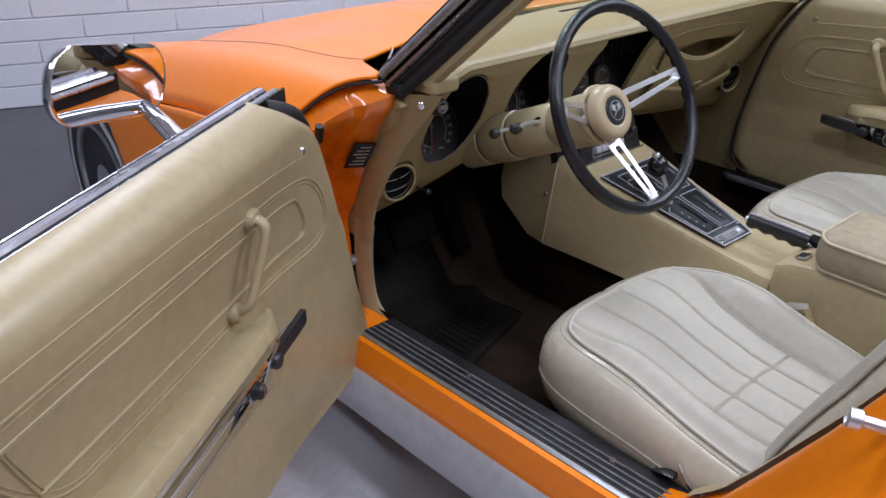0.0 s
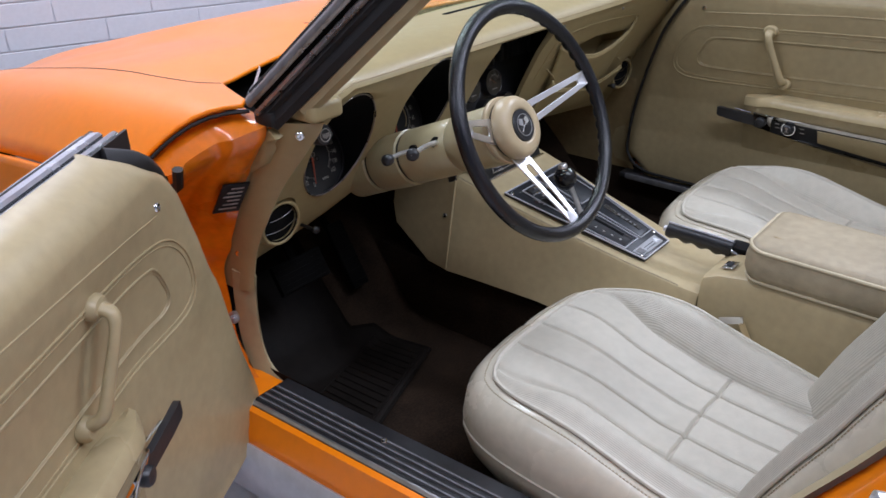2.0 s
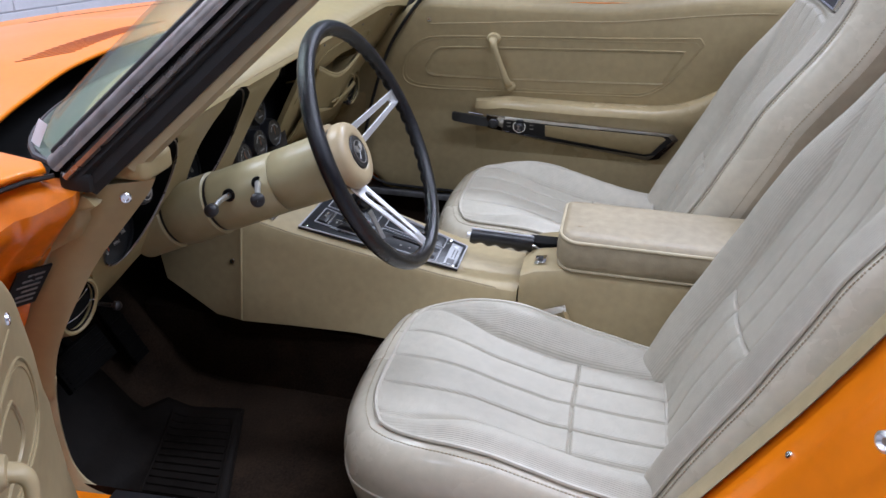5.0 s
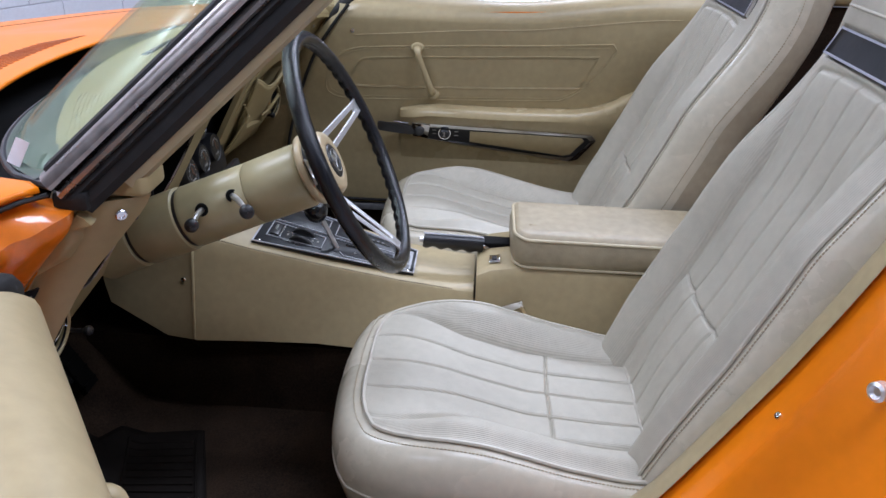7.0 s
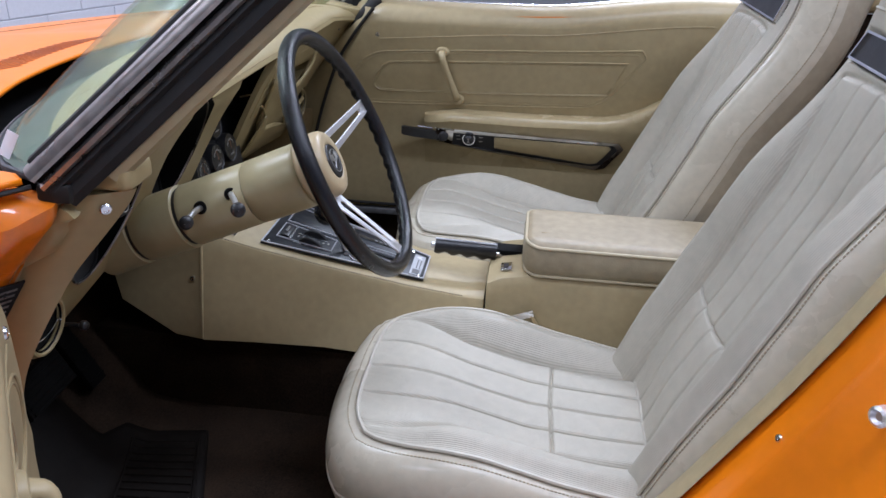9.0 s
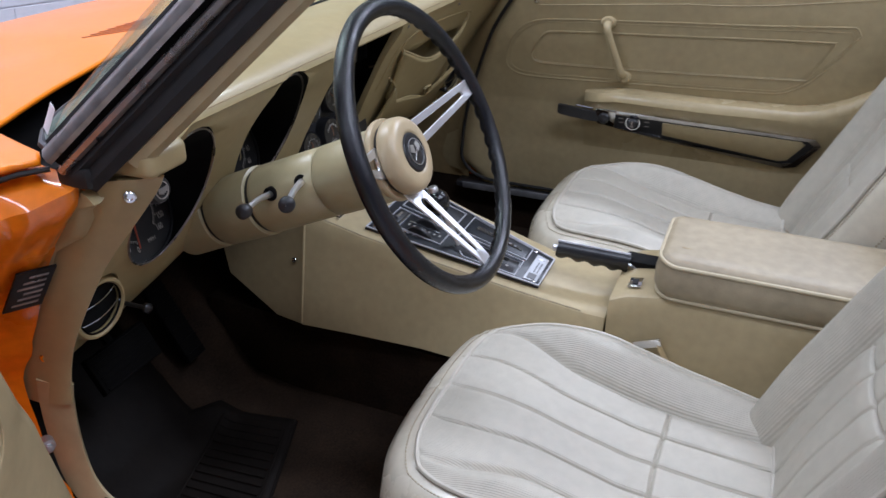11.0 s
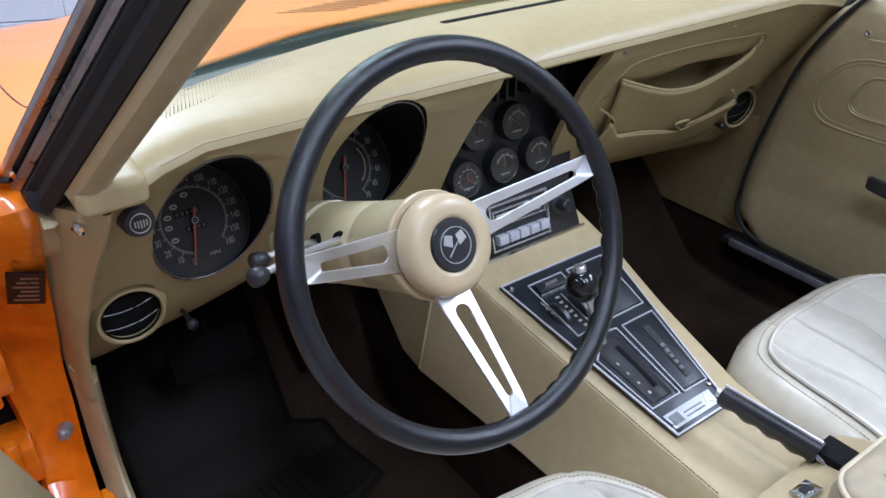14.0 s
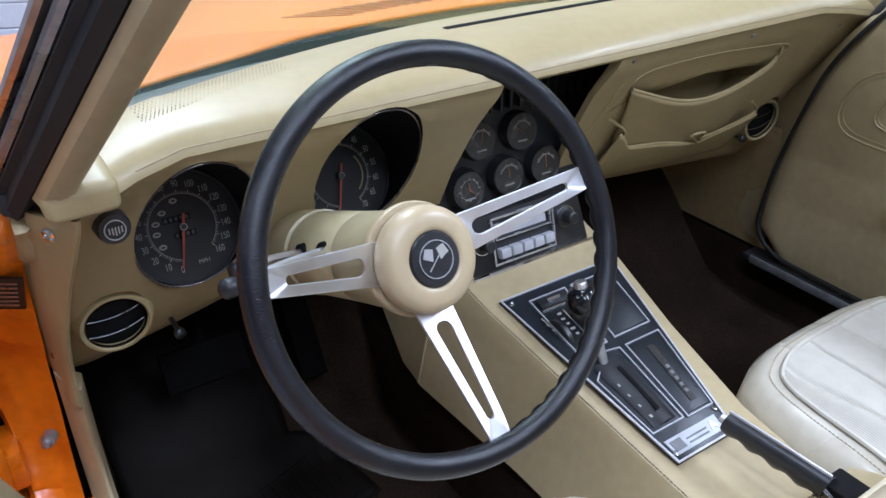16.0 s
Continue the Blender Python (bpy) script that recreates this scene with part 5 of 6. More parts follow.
# shift panel, in its own sloping plane: a across, b from rear to front
PY_ = (Vector((0, 0.98 - 0.679, 0.574 - 0.5055))).normalized()
PX_ = Vector((1, 0, 0))
PN_ = PX_.cross(PY_).normalized()
PO = Vector((-0.038, 0.677, 0.5045))
pp = lambda a, b, c: PO + PX_ * (a + 0.068 * b) + PY_ * b + PN_ * c
PL = 0.308
wid = lambda b: 0.050 + 0.0535 * b / PL
plate_out = [(-wid(0), 0), (wid(0), 0), (wid(PL), PL), (-wid(PL), PL)]
shp = put("shift_panel", prism(plate_out, 0.004, pp, 0.0015), SLATE, con, "black textured shift panel")


def quad(a0, a1, b0, b1):
    """An outline that follows the panel's taper: a in shares of its half width."""
    return [(a0 * wid(b0), b0), (a1 * wid(b0), b0), (a1 * wid(b1), b1), (a0 * wid(b1), b1)]


def chrome_frame(o, wd=0.0022, h=0.002, c0=0.0042):
    cx, cy = sum(p[0] for p in o) / 4, sum(p[1] for p in o) / 4
    inn = [(p[0] - wd * (1 if p[0] > cx else -1), p[1] - wd * (1 if p[1] > cy else -1)) for p in o]
    return ring_plate(o, inn, h, lambda a, b, c: pp(a, b, c0 + c))


put("panel_edge", chrome_frame(plate_out, 0.0024), SILVER, shp, "chrome panel edge", smooth=False)
lift = lambda d: (lambda a, b, c: pp(a, b, d + c))
heat = [(-0.74 * wid(0.182), 0.182), (-0.12 * wid(0.182), 0.182), (-0.02 * wid(0.290), 0.290), (-0.66 * wid(0.290), 0.290)]
ash = [(0.06 * wid(0.184), 0.184), (0.86 * wid(0.184), 0.184), (0.80 * wid(0.290), 0.290), (0.08 * wid(0.290), 0.290)]
gate = [(-0.90 * wid(0.044), 0.044), (0.02 * wid(0.044), 0.044), (0.0, 0.168), (-0.28 * wid(0.172), 0.172), (-0.88 * wid(0.138), 0.138)]
lens_ = quad(0.12, 0.90, 0.042, 0.168)


def inset(o, wd=0.0015):
    """A raised bright frame just inside an outline."""
    cx, cy = sum(p[0] for p in o) / len(o), sum(p[1] for p in o) / len(o)
    inn = [(cx + (a - cx) * (1 - wd / abs(a - cx + 1e-6) if abs(a - cx) > 0.012 else 0.8), cy + (b - cy) * (1 - wd / max(0.02, abs(b - cy)))) for a, b in o]
    return ring_plate(o, inn, 0.0024, lift(0.0042))


for o in (heat, ash, gate, lens_):
    put("inset_frame", inset(o), SILVER, shp, "thin chrome inset frame", smooth=False)
put("ash_lid", prism([(a * 0.93 + 0.0035, 0.237 + (b - 0.237) * 0.92) for a, b in ash], 0.0016, lift(0.0042), 0.0008), SLATE, shp, "black ashtray lid")
put("lens_panel", prism([(0.0258 + (a - 0.0258) * 0.88, 0.105 + (b - 0.105) * 0.93) for a, b in lens_], 0.0022, lift(0.0042), 0.001), SLATE, shp, "black panel with the gear window")
# shift gate: a curved black shroud with a dark slot
gut = lambda u, v: pp((-0.74 + 0.62 * u) * wid(0.05 + 0.10 * v), 0.050 + 0.108 * v, 0.005 + 0.007 * math.sin(math.pi * u) ** 0.7 * (0.6 + 0.4 * math.sin(math.pi * v)))
put("shift_gate", surf(gut, 16, 16), BLACK, shp, "glossy black shift gate")
put("shift_slot", prism([(-0.46 * wid(0.07), 0.066), (-0.36 * wid(0.07), 0.066), (-0.34 * wid(0.14), 0.140), (-0.42 * wid(0.14), 0.140)], 0.001, lift(0.0118)), VOID, shp)
for k in range(4):
    put("gear_mark", prism(quad(-0.66, -0.60, 0.062 + 0.018 * k, 0.066 + 0.018 * k), 0.0008, lift(0.0085)), WHITE_INK, shp)
put("shift_window", prism(quad(0.44, 0.60, 0.058, 0.150), 0.0010, lift(0.0066)), DIAL_GREY, shp, "smoked gear window")
for k in range(5):
    put("gear_mark", prism(quad(0.48, 0.56, 0.070 + 0.010 * k, 0.0752 + 0.010 * k), 0.0006, lift(0.0078)), SILL_GREY, shp)
# heater controls: two thumb wheels beside a column of marks
put("heater_head", prism([(-0.60 * wid(0.27), 0.268), (-0.10 * wid(0.27), 0.268), (-0.07 * wid(0.28), 0.284), (-0.58 * wid(0.28), 0.284)], 0.004, lift(0.0042), 0.001), BLACK, shp, "black heater switch block")
put("heater_switch", prism([(-0.46 * wid(0.27), 0.274), (-0.24 * wid(0.27), 0.274), (-0.22 * wid(0.28), 0.279), (-0.44 * wid(0.28), 0.279)], 0.003, lift(0.0082)), BRIGHT, shp, "small bright switch")
put("heater_edge", prism([(-0.62 * wid(0.265), 0.2635), (-0.10 * wid(0.265), 0.2635), (-0.10 * wid(0.265), 0.2660), (-0.62 * wid(0.265), 0.2660)], 0.003, lift(0.0042)), BRIGHT, shp)
for a0 in (-0.64, -0.24):
    put("thumb_wheel", revolve(pp(a0 * wid(0.225), 0.225, -0.010), PX_, [(0.026, -0.0045), (0.0275, -0.003), (0.0275, 0.003), (0.026, 0.0045)], 40), BLACK, shp, "black ribbed thumb wheel")
    put("wheel_edge", prism(quad(a0 - 0.10, a0 - 0.07, 0.196, 0.256), 0.0016, lift(0.0042)), BRIGHT, shp)
for k in range(7):
    b0 = 0.192 + 0.0098 * k
    put("heater_mark", prism(quad(-0.455 - 0.015 * (k % 2), -0.405 + 0.02 * (k % 3 == 0), b0, b0 + 0.0034), 0.0010, lift(0.0042)), WHITE_INK, shp)
put("rating_plate", prism(quad(-0.86, 0.72, 0.008, 0.030), 0.0016, lift(0.0042)), ALU, shp, "silver badge plate")
put("plate_mark", prism(quad(-0.78, -0.46, 0.012, 0.026), 0.0007, lift(0.0059)), SILL_GREY, shp)
for b0 in (0.013, 0.019):
    put("plate_mark", prism(quad(-0.34, 0.30, b0, b0 + 0.0022), 0.0007, lift(0.0059)), SILL_GREY, shp)
put("plate_mark", prism([(0.021, 0.013), (0.027, 0.017), (0.033, 0.013), (0.031, 0.021), (0.027, 0.026), (0.023, 0.021)], 0.0007, lift(0.0059)), LABEL_WHITE, shp)
for a0, b0 in ((-0.85, 0.012), (0.85, 0.036), (-0.9, PL - 0.012)):
    o = screw(pp(a0 * wid(b0), b0, 0.004), PN_, shp, 0.004)

# shifter
lev = thing("gear_lever", "steel gear lever with a black ball knob", "gear lever", at=(-0.062, 0.825, 0.54))
KN = Vector((-0.0785, 0.862, 0.625))
put("lever_rod", tube(smooth_path([(-0.0665, 0.817, 0.525), (-0.066, 0.832, 0.556), (-0.070, 0.850, 0.598), KN], 5), 0.0062, 10, flat=0.75), ALU, lev, "steel lever rod")
kdir = Vector((-0.1, 0.25, 1)).normalized()
put("knob", revolve(KN, kdir, [(0.006, -0.0235), (0.0125, -0.0195), (0.0195, -0.0110), (0.0225, 0.0), (0.0205, 0.0105), (0.0145, 0.0180), (0.010, 0.0205)], 32), GLOSS_BLACK, lev, "black ball knob")
put("knob_button", revolve(KN, kdir, [(0.0085, 0.020), (0.0085, 0.026), (0.0070, 0.0285), (0.0005, 0.029)], 20, cap=False), STEEL, lev, "chrome knob button")

# handbrake
hb = thing("handbrake", "black handbrake lever with a chrome shaft", "handbrake", at=(-0.01, 0.5, 0.53))
T0, T1, T2 = Vector((-0.033, 0.662, 0.556)), Vector((-0.012, 0.545, 0.540)), Vector((0.0, 0.475, 0.520))
dd = (T1 - T0).normalized()
rings = []
for k in range(25):
    t = k / 24
    o = T0.lerp(T1, t)
    sx_ = Vector((1, 0, 0))
    uz = sx_.cross(dd).normalized()
    if uz.z < 0:
        uz = -uz
    notch = 0.003 * math.sin(t * 26)
    hgt = 0.0145 + 0.003 * t
    rings.append([o + sx_ * (0.0118 * math.cos(q)) + uz * ((hgt if math.sin(q) > 0 else hgt + notch) * math.sin(q) * 0.95) for q in (2 * math.pi * j / 14 for j in range(14))])
put("grip", loft(rings), BLACK, hb, "black moulded grip")
put("grip_strip", tube([T0 + Vector((0, 0, 0.0145)), T1 + Vector((0, 0, 0.0170))], 0.0022, 6), STEEL, hb)
put("release_button", revolve(T0, -dd, [(0.006, -0.004), (0.006, 0.008), (0.0005, 0.009)], 14, cap=False), STEEL, hb, "chrome release button")
put("shaft", tube([T1 - dd * 0.004, T1.lerp(T2, 0.5), T2, T2 + Vector((0, -0.04, -0.02))], 0.0085, 12, flat=0.7), CHROME, hb, "chrome lever shaft")
put("brake_slot", rbox(-0.018, 0.018, 0.487, 0.553, 0.535, 0.549, 0.003), VOID, hb, "dark slot in the console")
bd = thing("console_badge", "small chrome badge on the tan console", "badge", at=(-0.085, 0.53, 0.543))
put("badge_plate", prism([(-0.015, -0.010), (0.015, -0.010), (0.015, 0.010), (-0.015, 0.010)], 0.002, lambda a, b, c: Vector((-0.075 + a, 0.523 + b, 0.5425 - b * 0.2 + c)), 0.0008), CHROME, bd)
put("badge_mark", prism([(-0.009, -0.004), (0.009, -0.004), (0.006, 0.005), (-0.006, 0.005)], 0.001, lambda a, b, c: Vector((-0.075 + a, 0.523 + b, 0.545 - b * 0.2 + c))), BLACK, bd)

# armrest lid
arm = thing("armrest", "padded tan armrest lid with piped edges", "armrest", at=(-0.02, 0.3, 0.55))


def pad_rings(x0, x1, y0, y1, zs, corner=0.03, seg=6):
    """Rounded rectangle rings, one for each (z, inset)."""
    rings = []
    for z, ins in zs:
        pts = []
        for cx, cy, a0 in ((x1 - corner, y1 - corner, 0), (x0 + corner, y1 - corner, 90), (x0 + corner, y0 + corner, 180), (x1 - corner, y0 + corner, 270)):
            for k in range(seg + 1):
                a = radians(a0 + 90 * k / seg)
                rad = corner - ins
                pts.append(Vector((cx + rad * math.cos(a), cy + rad * math.sin(a), z)))
        rings.append(pts)
    return rings


AR = pad_rings(-0.116, 0.062, 0.04, 0.490, [(0.543, 0.008), (0.546, 0.001), (0.560, -0.005), (0.580, -0.005), (0.598, 0.0), (0.604, 0.004), (0.6070, 0.012), (0.6085, 0.028)])
for row_ in AR:
    for p_ in row_:
        p_.z += lerp(p_.y, [(0.04, 0.002), (0.20, -0.001), (0.28, -0.006), (0.40, 0.0), (0.47, 0.006), (0.49, 0.010)]) * (0.5 + 0.5 * step(p_.z, 0.545, 0.60))
put("pad", loft(AR), ARM_PAD, arm, "tan vinyl pad", angle=60)
for k in (1, 4):
    put("piping", tube(AR[k], 0.0034, 8, closed=True), LID_PIPING, arm, "pale tan piping")
put("seam", tube(smooth_path([(-0.068, y, 0.6082 + dz) for y, dz in ((0.06, 0.002), (0.20, -0.001), (0.28, -0.006), (0.40, 0.0), (0.462, 0.0055))], 5), 0.0016, 5), TAN_DARK, arm, "seam along the lid")

# belt anchor beside the console
ba = thing("belt_buckle", "chrome seat belt tongue beside the console", "seat belt", at=(-0.118, 0.46, 0.40))
put("tongue", merge(prism([(-0.008, -0.022), (0.008, -0.022), (0.008, 0.022), (-0.008, 0.022)], 0.004, lambda a, b, c: Vector((-0.138 + c, 0.487 + b * 0.9 + a * 0.2, 0.475 + a * 0.8 - b * 0.35)), 0.001)), CHROME, ba)
put("strap", tube([(-0.134, 0.47, 0.475), (-0.136, 0.45, 0.44), (-0.14, 0.43, 0.40)], 0.009, 8, flat=0.25), TAN_DARK, ba, "tan belt strap")

# ---- seats ----
def build_seat(cx, slide=0.0, lift=0.0, foot=(0.301, 0.388)):
    st = thing("bucket_seat", "off-white pleated vinyl bucket seat with piped edges", "seat", "bucket seats", at=(cx, 0.45, 0.26))
    N = 300
    W, D, yc = 0.198, 0.205, 0.495

    def flat(a, b):
        c1, c2 = (0.64, 0.45) if b > 0 else (0.15, 0.15)
        return cx + W * a * math.sqrt(1 - 0.5 * c1 * b ** 4), yc + slide + (D + 0.02 * step(b, 0, 1)) * b * math.sqrt(1 - 0.5 * c2 * a ** 4)

    def groove(d, wd, depth):
        return -depth * math.exp(-(d / wd) ** 2)

    bT = -0.30

    def cush(a, b):
        x, y = flat(a, b)
        z = lift + soft(b, [(-1, 0.436), (-0.3, 0.441), (0.2, 0.467), (0.6, 0.492), (0.85, 0.499), (1, 0.494)])
        va = 0.60 + 0.26 * step(b, 0.30, 1.0)
        rise = 0.042 * (1 - 0.75 * step(b, 0.1, 0.95)) * (1 - 0.5 * step(-b, 0.1, 1.0))
        z += rise * step(abs(a), va - 0.04, min(1.0, va + 0.22)) - 0.014 * step(abs(a), 0.84, 1.0)
        z += groove((abs(a) - va) * W, 0.006, 0.009 * (1 - 0.6 * step(b, 0.5, 1)))
        if abs(a) < va:
            cols = va / 2
            for q in (-1, 0, 1):
                z += groove((a - q * cols) * W, 0.0026, 0.0050 * (1 - 0.6 * step(b, 0.85, 1)))
            ph = (a / cols) % 1.0
            z += 0.0045 * math.sin(math.pi * ph) ** 0.7 * (1 - 0.7 * step(b, 0.6, 1))
            z += groove((b - bT + 0.03 * abs(a)) * D, 0.0022, 0.0055) + 0.004 * (1 - step(b, bT, bT + 0.22)) * step(b, -0.9, bT)
        z += 0.0016 * noise.noise(Vector((x * 14, y * 14, 3)))
        return Vector((x, y, z))

    top = put("cushion", surf(lambda u, v: cush(2 * u - 1, 2 * v - 1), N, N), SEAT, st, "ribbed off-white vinyl seat cushion", angle=80)
    M = 40
    edge = [(-1 + 2 * k / M, 1) for k in range(M)] + [(1, 1 - 2 * k / M) for k in range(M)] + [(1 - 2 * k / M, -1) for k in range(M)] + [(-1, -1 + 2 * k / M) for k in range(M)]
    base = [cush(*e) for e in edge]
    cen = Vector((cx, yc, 0))
    rings = []
    for out, dz in ((-0.004, -0.003), (0.011, -0.006), (0.023, -0.016), (0.033, -0.036), (0.037, -0.062), (0.0355, -0.083), (0.0365, -0.089), (0.029, -0.125), (0.014, -0.155), (-0.02, -0.178)):
        ring_ = []
        for p in base:
            d = Vector((p.x - cen.x, p.y - cen.y, 0)).normalized()
            zz = p.z + dz
            if dz < -0.05:
                zz = zz * 0.4 + 0.6 * (0.484 + lift + dz)
            ring_.append(Vector((p.x, p.y, zz)) + d * out * (1 + 0.40 * max(0, d.y)))
        rings.append(ring_)
    put("cushion_side", loft(rings, cap=False), SEAT_SIDE, st, "smooth vinyl cushion side", angle=70)
    put("piping", tube([p + Vector((0, 0, 0.0005)) for p in base], 0.0032, 6, closed=True), PIPING, st, "pale piping")
    stitches(rings[1], st)
    put("lower_piping", tube(rings[5], 0.0022, 6, closed=True), PIPING, st)
    put("seat_base", rbox(cx - 0.17, cx + 0.17, 0.33, 0.66, 0.25, 0.31 + lift, 0.01), BLACK, st, "black seat base")
    # backrest
    O = Vector((cx, *foot))
    U, F = Vector((0, -0.391, 0.920)).normalized(), Vector((0, 0.920, 0.391)).normalized()
    L, sc = 0.418, 0.418
    WB = [(0.0, 0.183), (0.26, 0.191), (0.46, 0.184), (0.58, 0.176), (0.66, 0.170), (0.75, 0.164), (0.84, 0.150)]

    def bflat(a, b):
        c1 = 0.75 if b > 0 else 0.22
        s = sc + L * b * math.sqrt(1 - (0.16 if b > 0 else 0.10) * a * a) - 0.05 * step(-b, 0.75, 1.0)
        return soft(s, WB, 0.05) * a * math.sqrt(1 - 0.5 * c1 * b ** 8), s

    def back(a, b):
        x, s = bflat(a, b)
        o = (s - 0.325) / 0.325
        h = soft(s, [(0, 0.006), (0.13, 0.012), (0.29, 0.004), (0.48, 0.0), (0.60, 0.008), (0.645, 0.008), (0.69, 0.010), (0.72, 0.024), (0.77, 0.022), (0.82, 0.004), (0.84, -0.012)], 0.025)
        h += 0.042 * step(abs(a), 0.54, 0.82) * (1 - 0.92 * step(o, 0.3, 0.95)) - 0.014 * step(abs(a), 0.82, 1.0)
        va = 0.62 + 0.14 * step(o, 0.3, 1.0)
        on = 1 - step(s - 0.014 * (1 - a * a), 0.604, 0.614)
        h += groove((abs(a) - va) * 0.19, 0.005, 0.008 * on)
        if abs(a) < va:
            cols = va / 2
            for q in (-1, 0, 1):
                h += groove((a - q * cols) * 0.19, 0.0026, 0.0045 * on)
            h += 0.0040 * math.sin(math.pi * ((a / cols) % 1.0)) ** 0.7 * on
            h += groove((o + 0.26 - 0.05 * abs(a)) * 0.325, 0.0022, 0.0055) + 0.0030 * (1 - step(o - 0.05 * abs(a), -0.33, -0.26)) * step(o, -0.8, -0.40)
        h += groove(s - 0.612 - 0.014 * (1 - a * a), 0.004, 0.004 * (1 - step(abs(a), 0.7, 0.8)))
        h -= 0.010 * step(s, 0.634, 0.640) * (1 - step(s, 0.681, 0.689)) * (1 - step(abs(x), 0.142, 0.152))
        h += 0.002 * noise.noise(Vector((x * 12, s * 12, 9)))
        return O + Vector((x, 0, 0)) + U * s + F * h

    put("backrest", surf(lambda u, v: back(2 * u - 1, 2 * v - 1), N, int(N * 1.25)), SEAT, st, "ribbed off-white vinyl backrest", angle=80)
    baseb = [back(*e) for e in edge]
    midb = O + U * sc
    outd = [(Vector((1, 0, 0)) * a ** 5 + U * b ** 5).normalized() for a, b in edge]

    def back_ring(out, dep, flat=0.0):
        return [p + d * out + F * (dep - F.dot(p - midb) * flat) for p, d in zip(baseb, outd)]

    rings = [back_ring(*q) for q in ((-0.004, -0.003), (0.008, -0.005), (0.018, -0.016), (0.026, -0.036), (0.031, -0.060), (0.031, -0.070), (0.029, -0.078))]
    put("backrest_side", loft(rings, cap=False), SEAT_SIDE, st, "smooth vinyl backrest side", angle=70)
    rings2 = [rings[-1]] + [back_ring(*q) for q in ((0.026, -0.086, 0.1), (0.020, -0.100, 0.25), (0.006, -0.120, 0.4), (-0.02, -0.135, 0.5), (-0.06, -0.142, 0.5))]
    bm = loft(rings2, cap=False)
    bmesh.ops.contextual_create(bm, geom=[e for e in bm.edges if e.is_boundary][-len(edge):])
    put("seat_shell", bm, SEAT_SHELL, st, "tan plastic seat shell", angle=70)
    put("back_piping", tube([p + F * 0.0005 for p in baseb], 0.003, 6, closed=True), PIPING, st, "pale piping")
    stitches(rings[1], st)
    stitches(rings[4], st)
    # belt slot below the head part
    bw = lambda a, s, h: O + Vector((a, 0, 0)) + U * s + F * h
    s_in, s_out = [(-0.141, 0.643), (0.141, 0.643), (0.136, 0.679), (-0.136, 0.679)], [(-0.145, 0.6395), (0.145, 0.6395), (0.140, 0.6825), (-0.140, 0.6825)]
    put("belt_slot", prism(s_in, 0.012, lambda a, b, c: bw(a, b, c - 0.002)), BLACK, st, "black belt slot")
    put("slot_trim", ring_plate(s_out, s_in, 0.008, lambda a, b, c: bw(a, b, c + 0.006)), CHROME, st, "bright slot trim", smooth=False)
    put("pad_piping", tube([back(-0.93 + 1.86 * k / 24, (0.712 - sc) / L / math.sqrt(1 - 0.16 * (-0.93 + 1.86 * k / 24) ** 2)) for k in range(25)], 0.0024, 6), PIPING, st)
    side = []
    return st


seat = build_seat(-CX_SEAT)
seat_b = build_seat(0.311, 0.017, 0.016, (0.306, 0.378))
tagged(seat_b, "off-white pleated vinyl passenger seat beside the closed door")
tagged(seat, "off-white pleated vinyl driver seat beside the open door")
# belt end on the sill side of the seat
bb = thing("seat_belt", "chrome seat belt buckle with black strap on the floor", "seat belt", at=(-0.59, 0.40, 0.36))
put("buckle", prism([(-0.02, -0.022), (0.02, -0.022), (0.024, 0.0), (0.018, 0.024), (-0.018, 0.024), (-0.024, 0.0)], 0.012, lambda a, b, c: Vector((-0.592 + a * 0.75 - c * 0.4, 0.398 + b * 0.6 + a * 0.4, 0.402 + b * 0.6 + c)), 0.003), CHROME, bb, "chrome buckle")
put("strap", tube(smooth_path([(-0.575, 0.46, 0.36), (-0.60, 0.43, 0.395), (-0.6, 0.41, 0.40)], 4), 0.018, 8, flat=0.3), BLACK, bb, "black strap end")

# ---- floor mat and pedals ----
mat_ = thing("floor_mat", "dark brown-black ribbed rubber floor mat", "floor mat", at=(-0.43, 1.1, 0.25))
mz = lambda y: lerp(y, [(0.9, 0.252), (1.14, 0.252), (1.22, 0.29), (1.45, 0.52)])


def mat_pt(u, v):
    xl, xr = -0.615, lerp(v, [(0, -0.285), (0.35, -0.31), (0.4, -0.36), (1, -0.345)])
    x = xl + (xr - xl) * u
    y0 = 0.93 + 0.115 * u
    y = y0 + (1.44 - y0) * v
    return Vector((x, y, mz(y) + 0.006))


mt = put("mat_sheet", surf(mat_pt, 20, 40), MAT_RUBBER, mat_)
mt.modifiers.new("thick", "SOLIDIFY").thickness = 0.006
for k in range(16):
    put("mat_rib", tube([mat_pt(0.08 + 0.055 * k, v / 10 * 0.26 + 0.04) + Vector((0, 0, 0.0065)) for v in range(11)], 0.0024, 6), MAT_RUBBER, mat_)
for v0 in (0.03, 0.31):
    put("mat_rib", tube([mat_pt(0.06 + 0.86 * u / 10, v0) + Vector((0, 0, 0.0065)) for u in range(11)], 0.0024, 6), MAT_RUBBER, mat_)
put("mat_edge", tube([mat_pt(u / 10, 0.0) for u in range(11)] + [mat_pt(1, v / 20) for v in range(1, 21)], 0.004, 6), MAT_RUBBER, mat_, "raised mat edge")


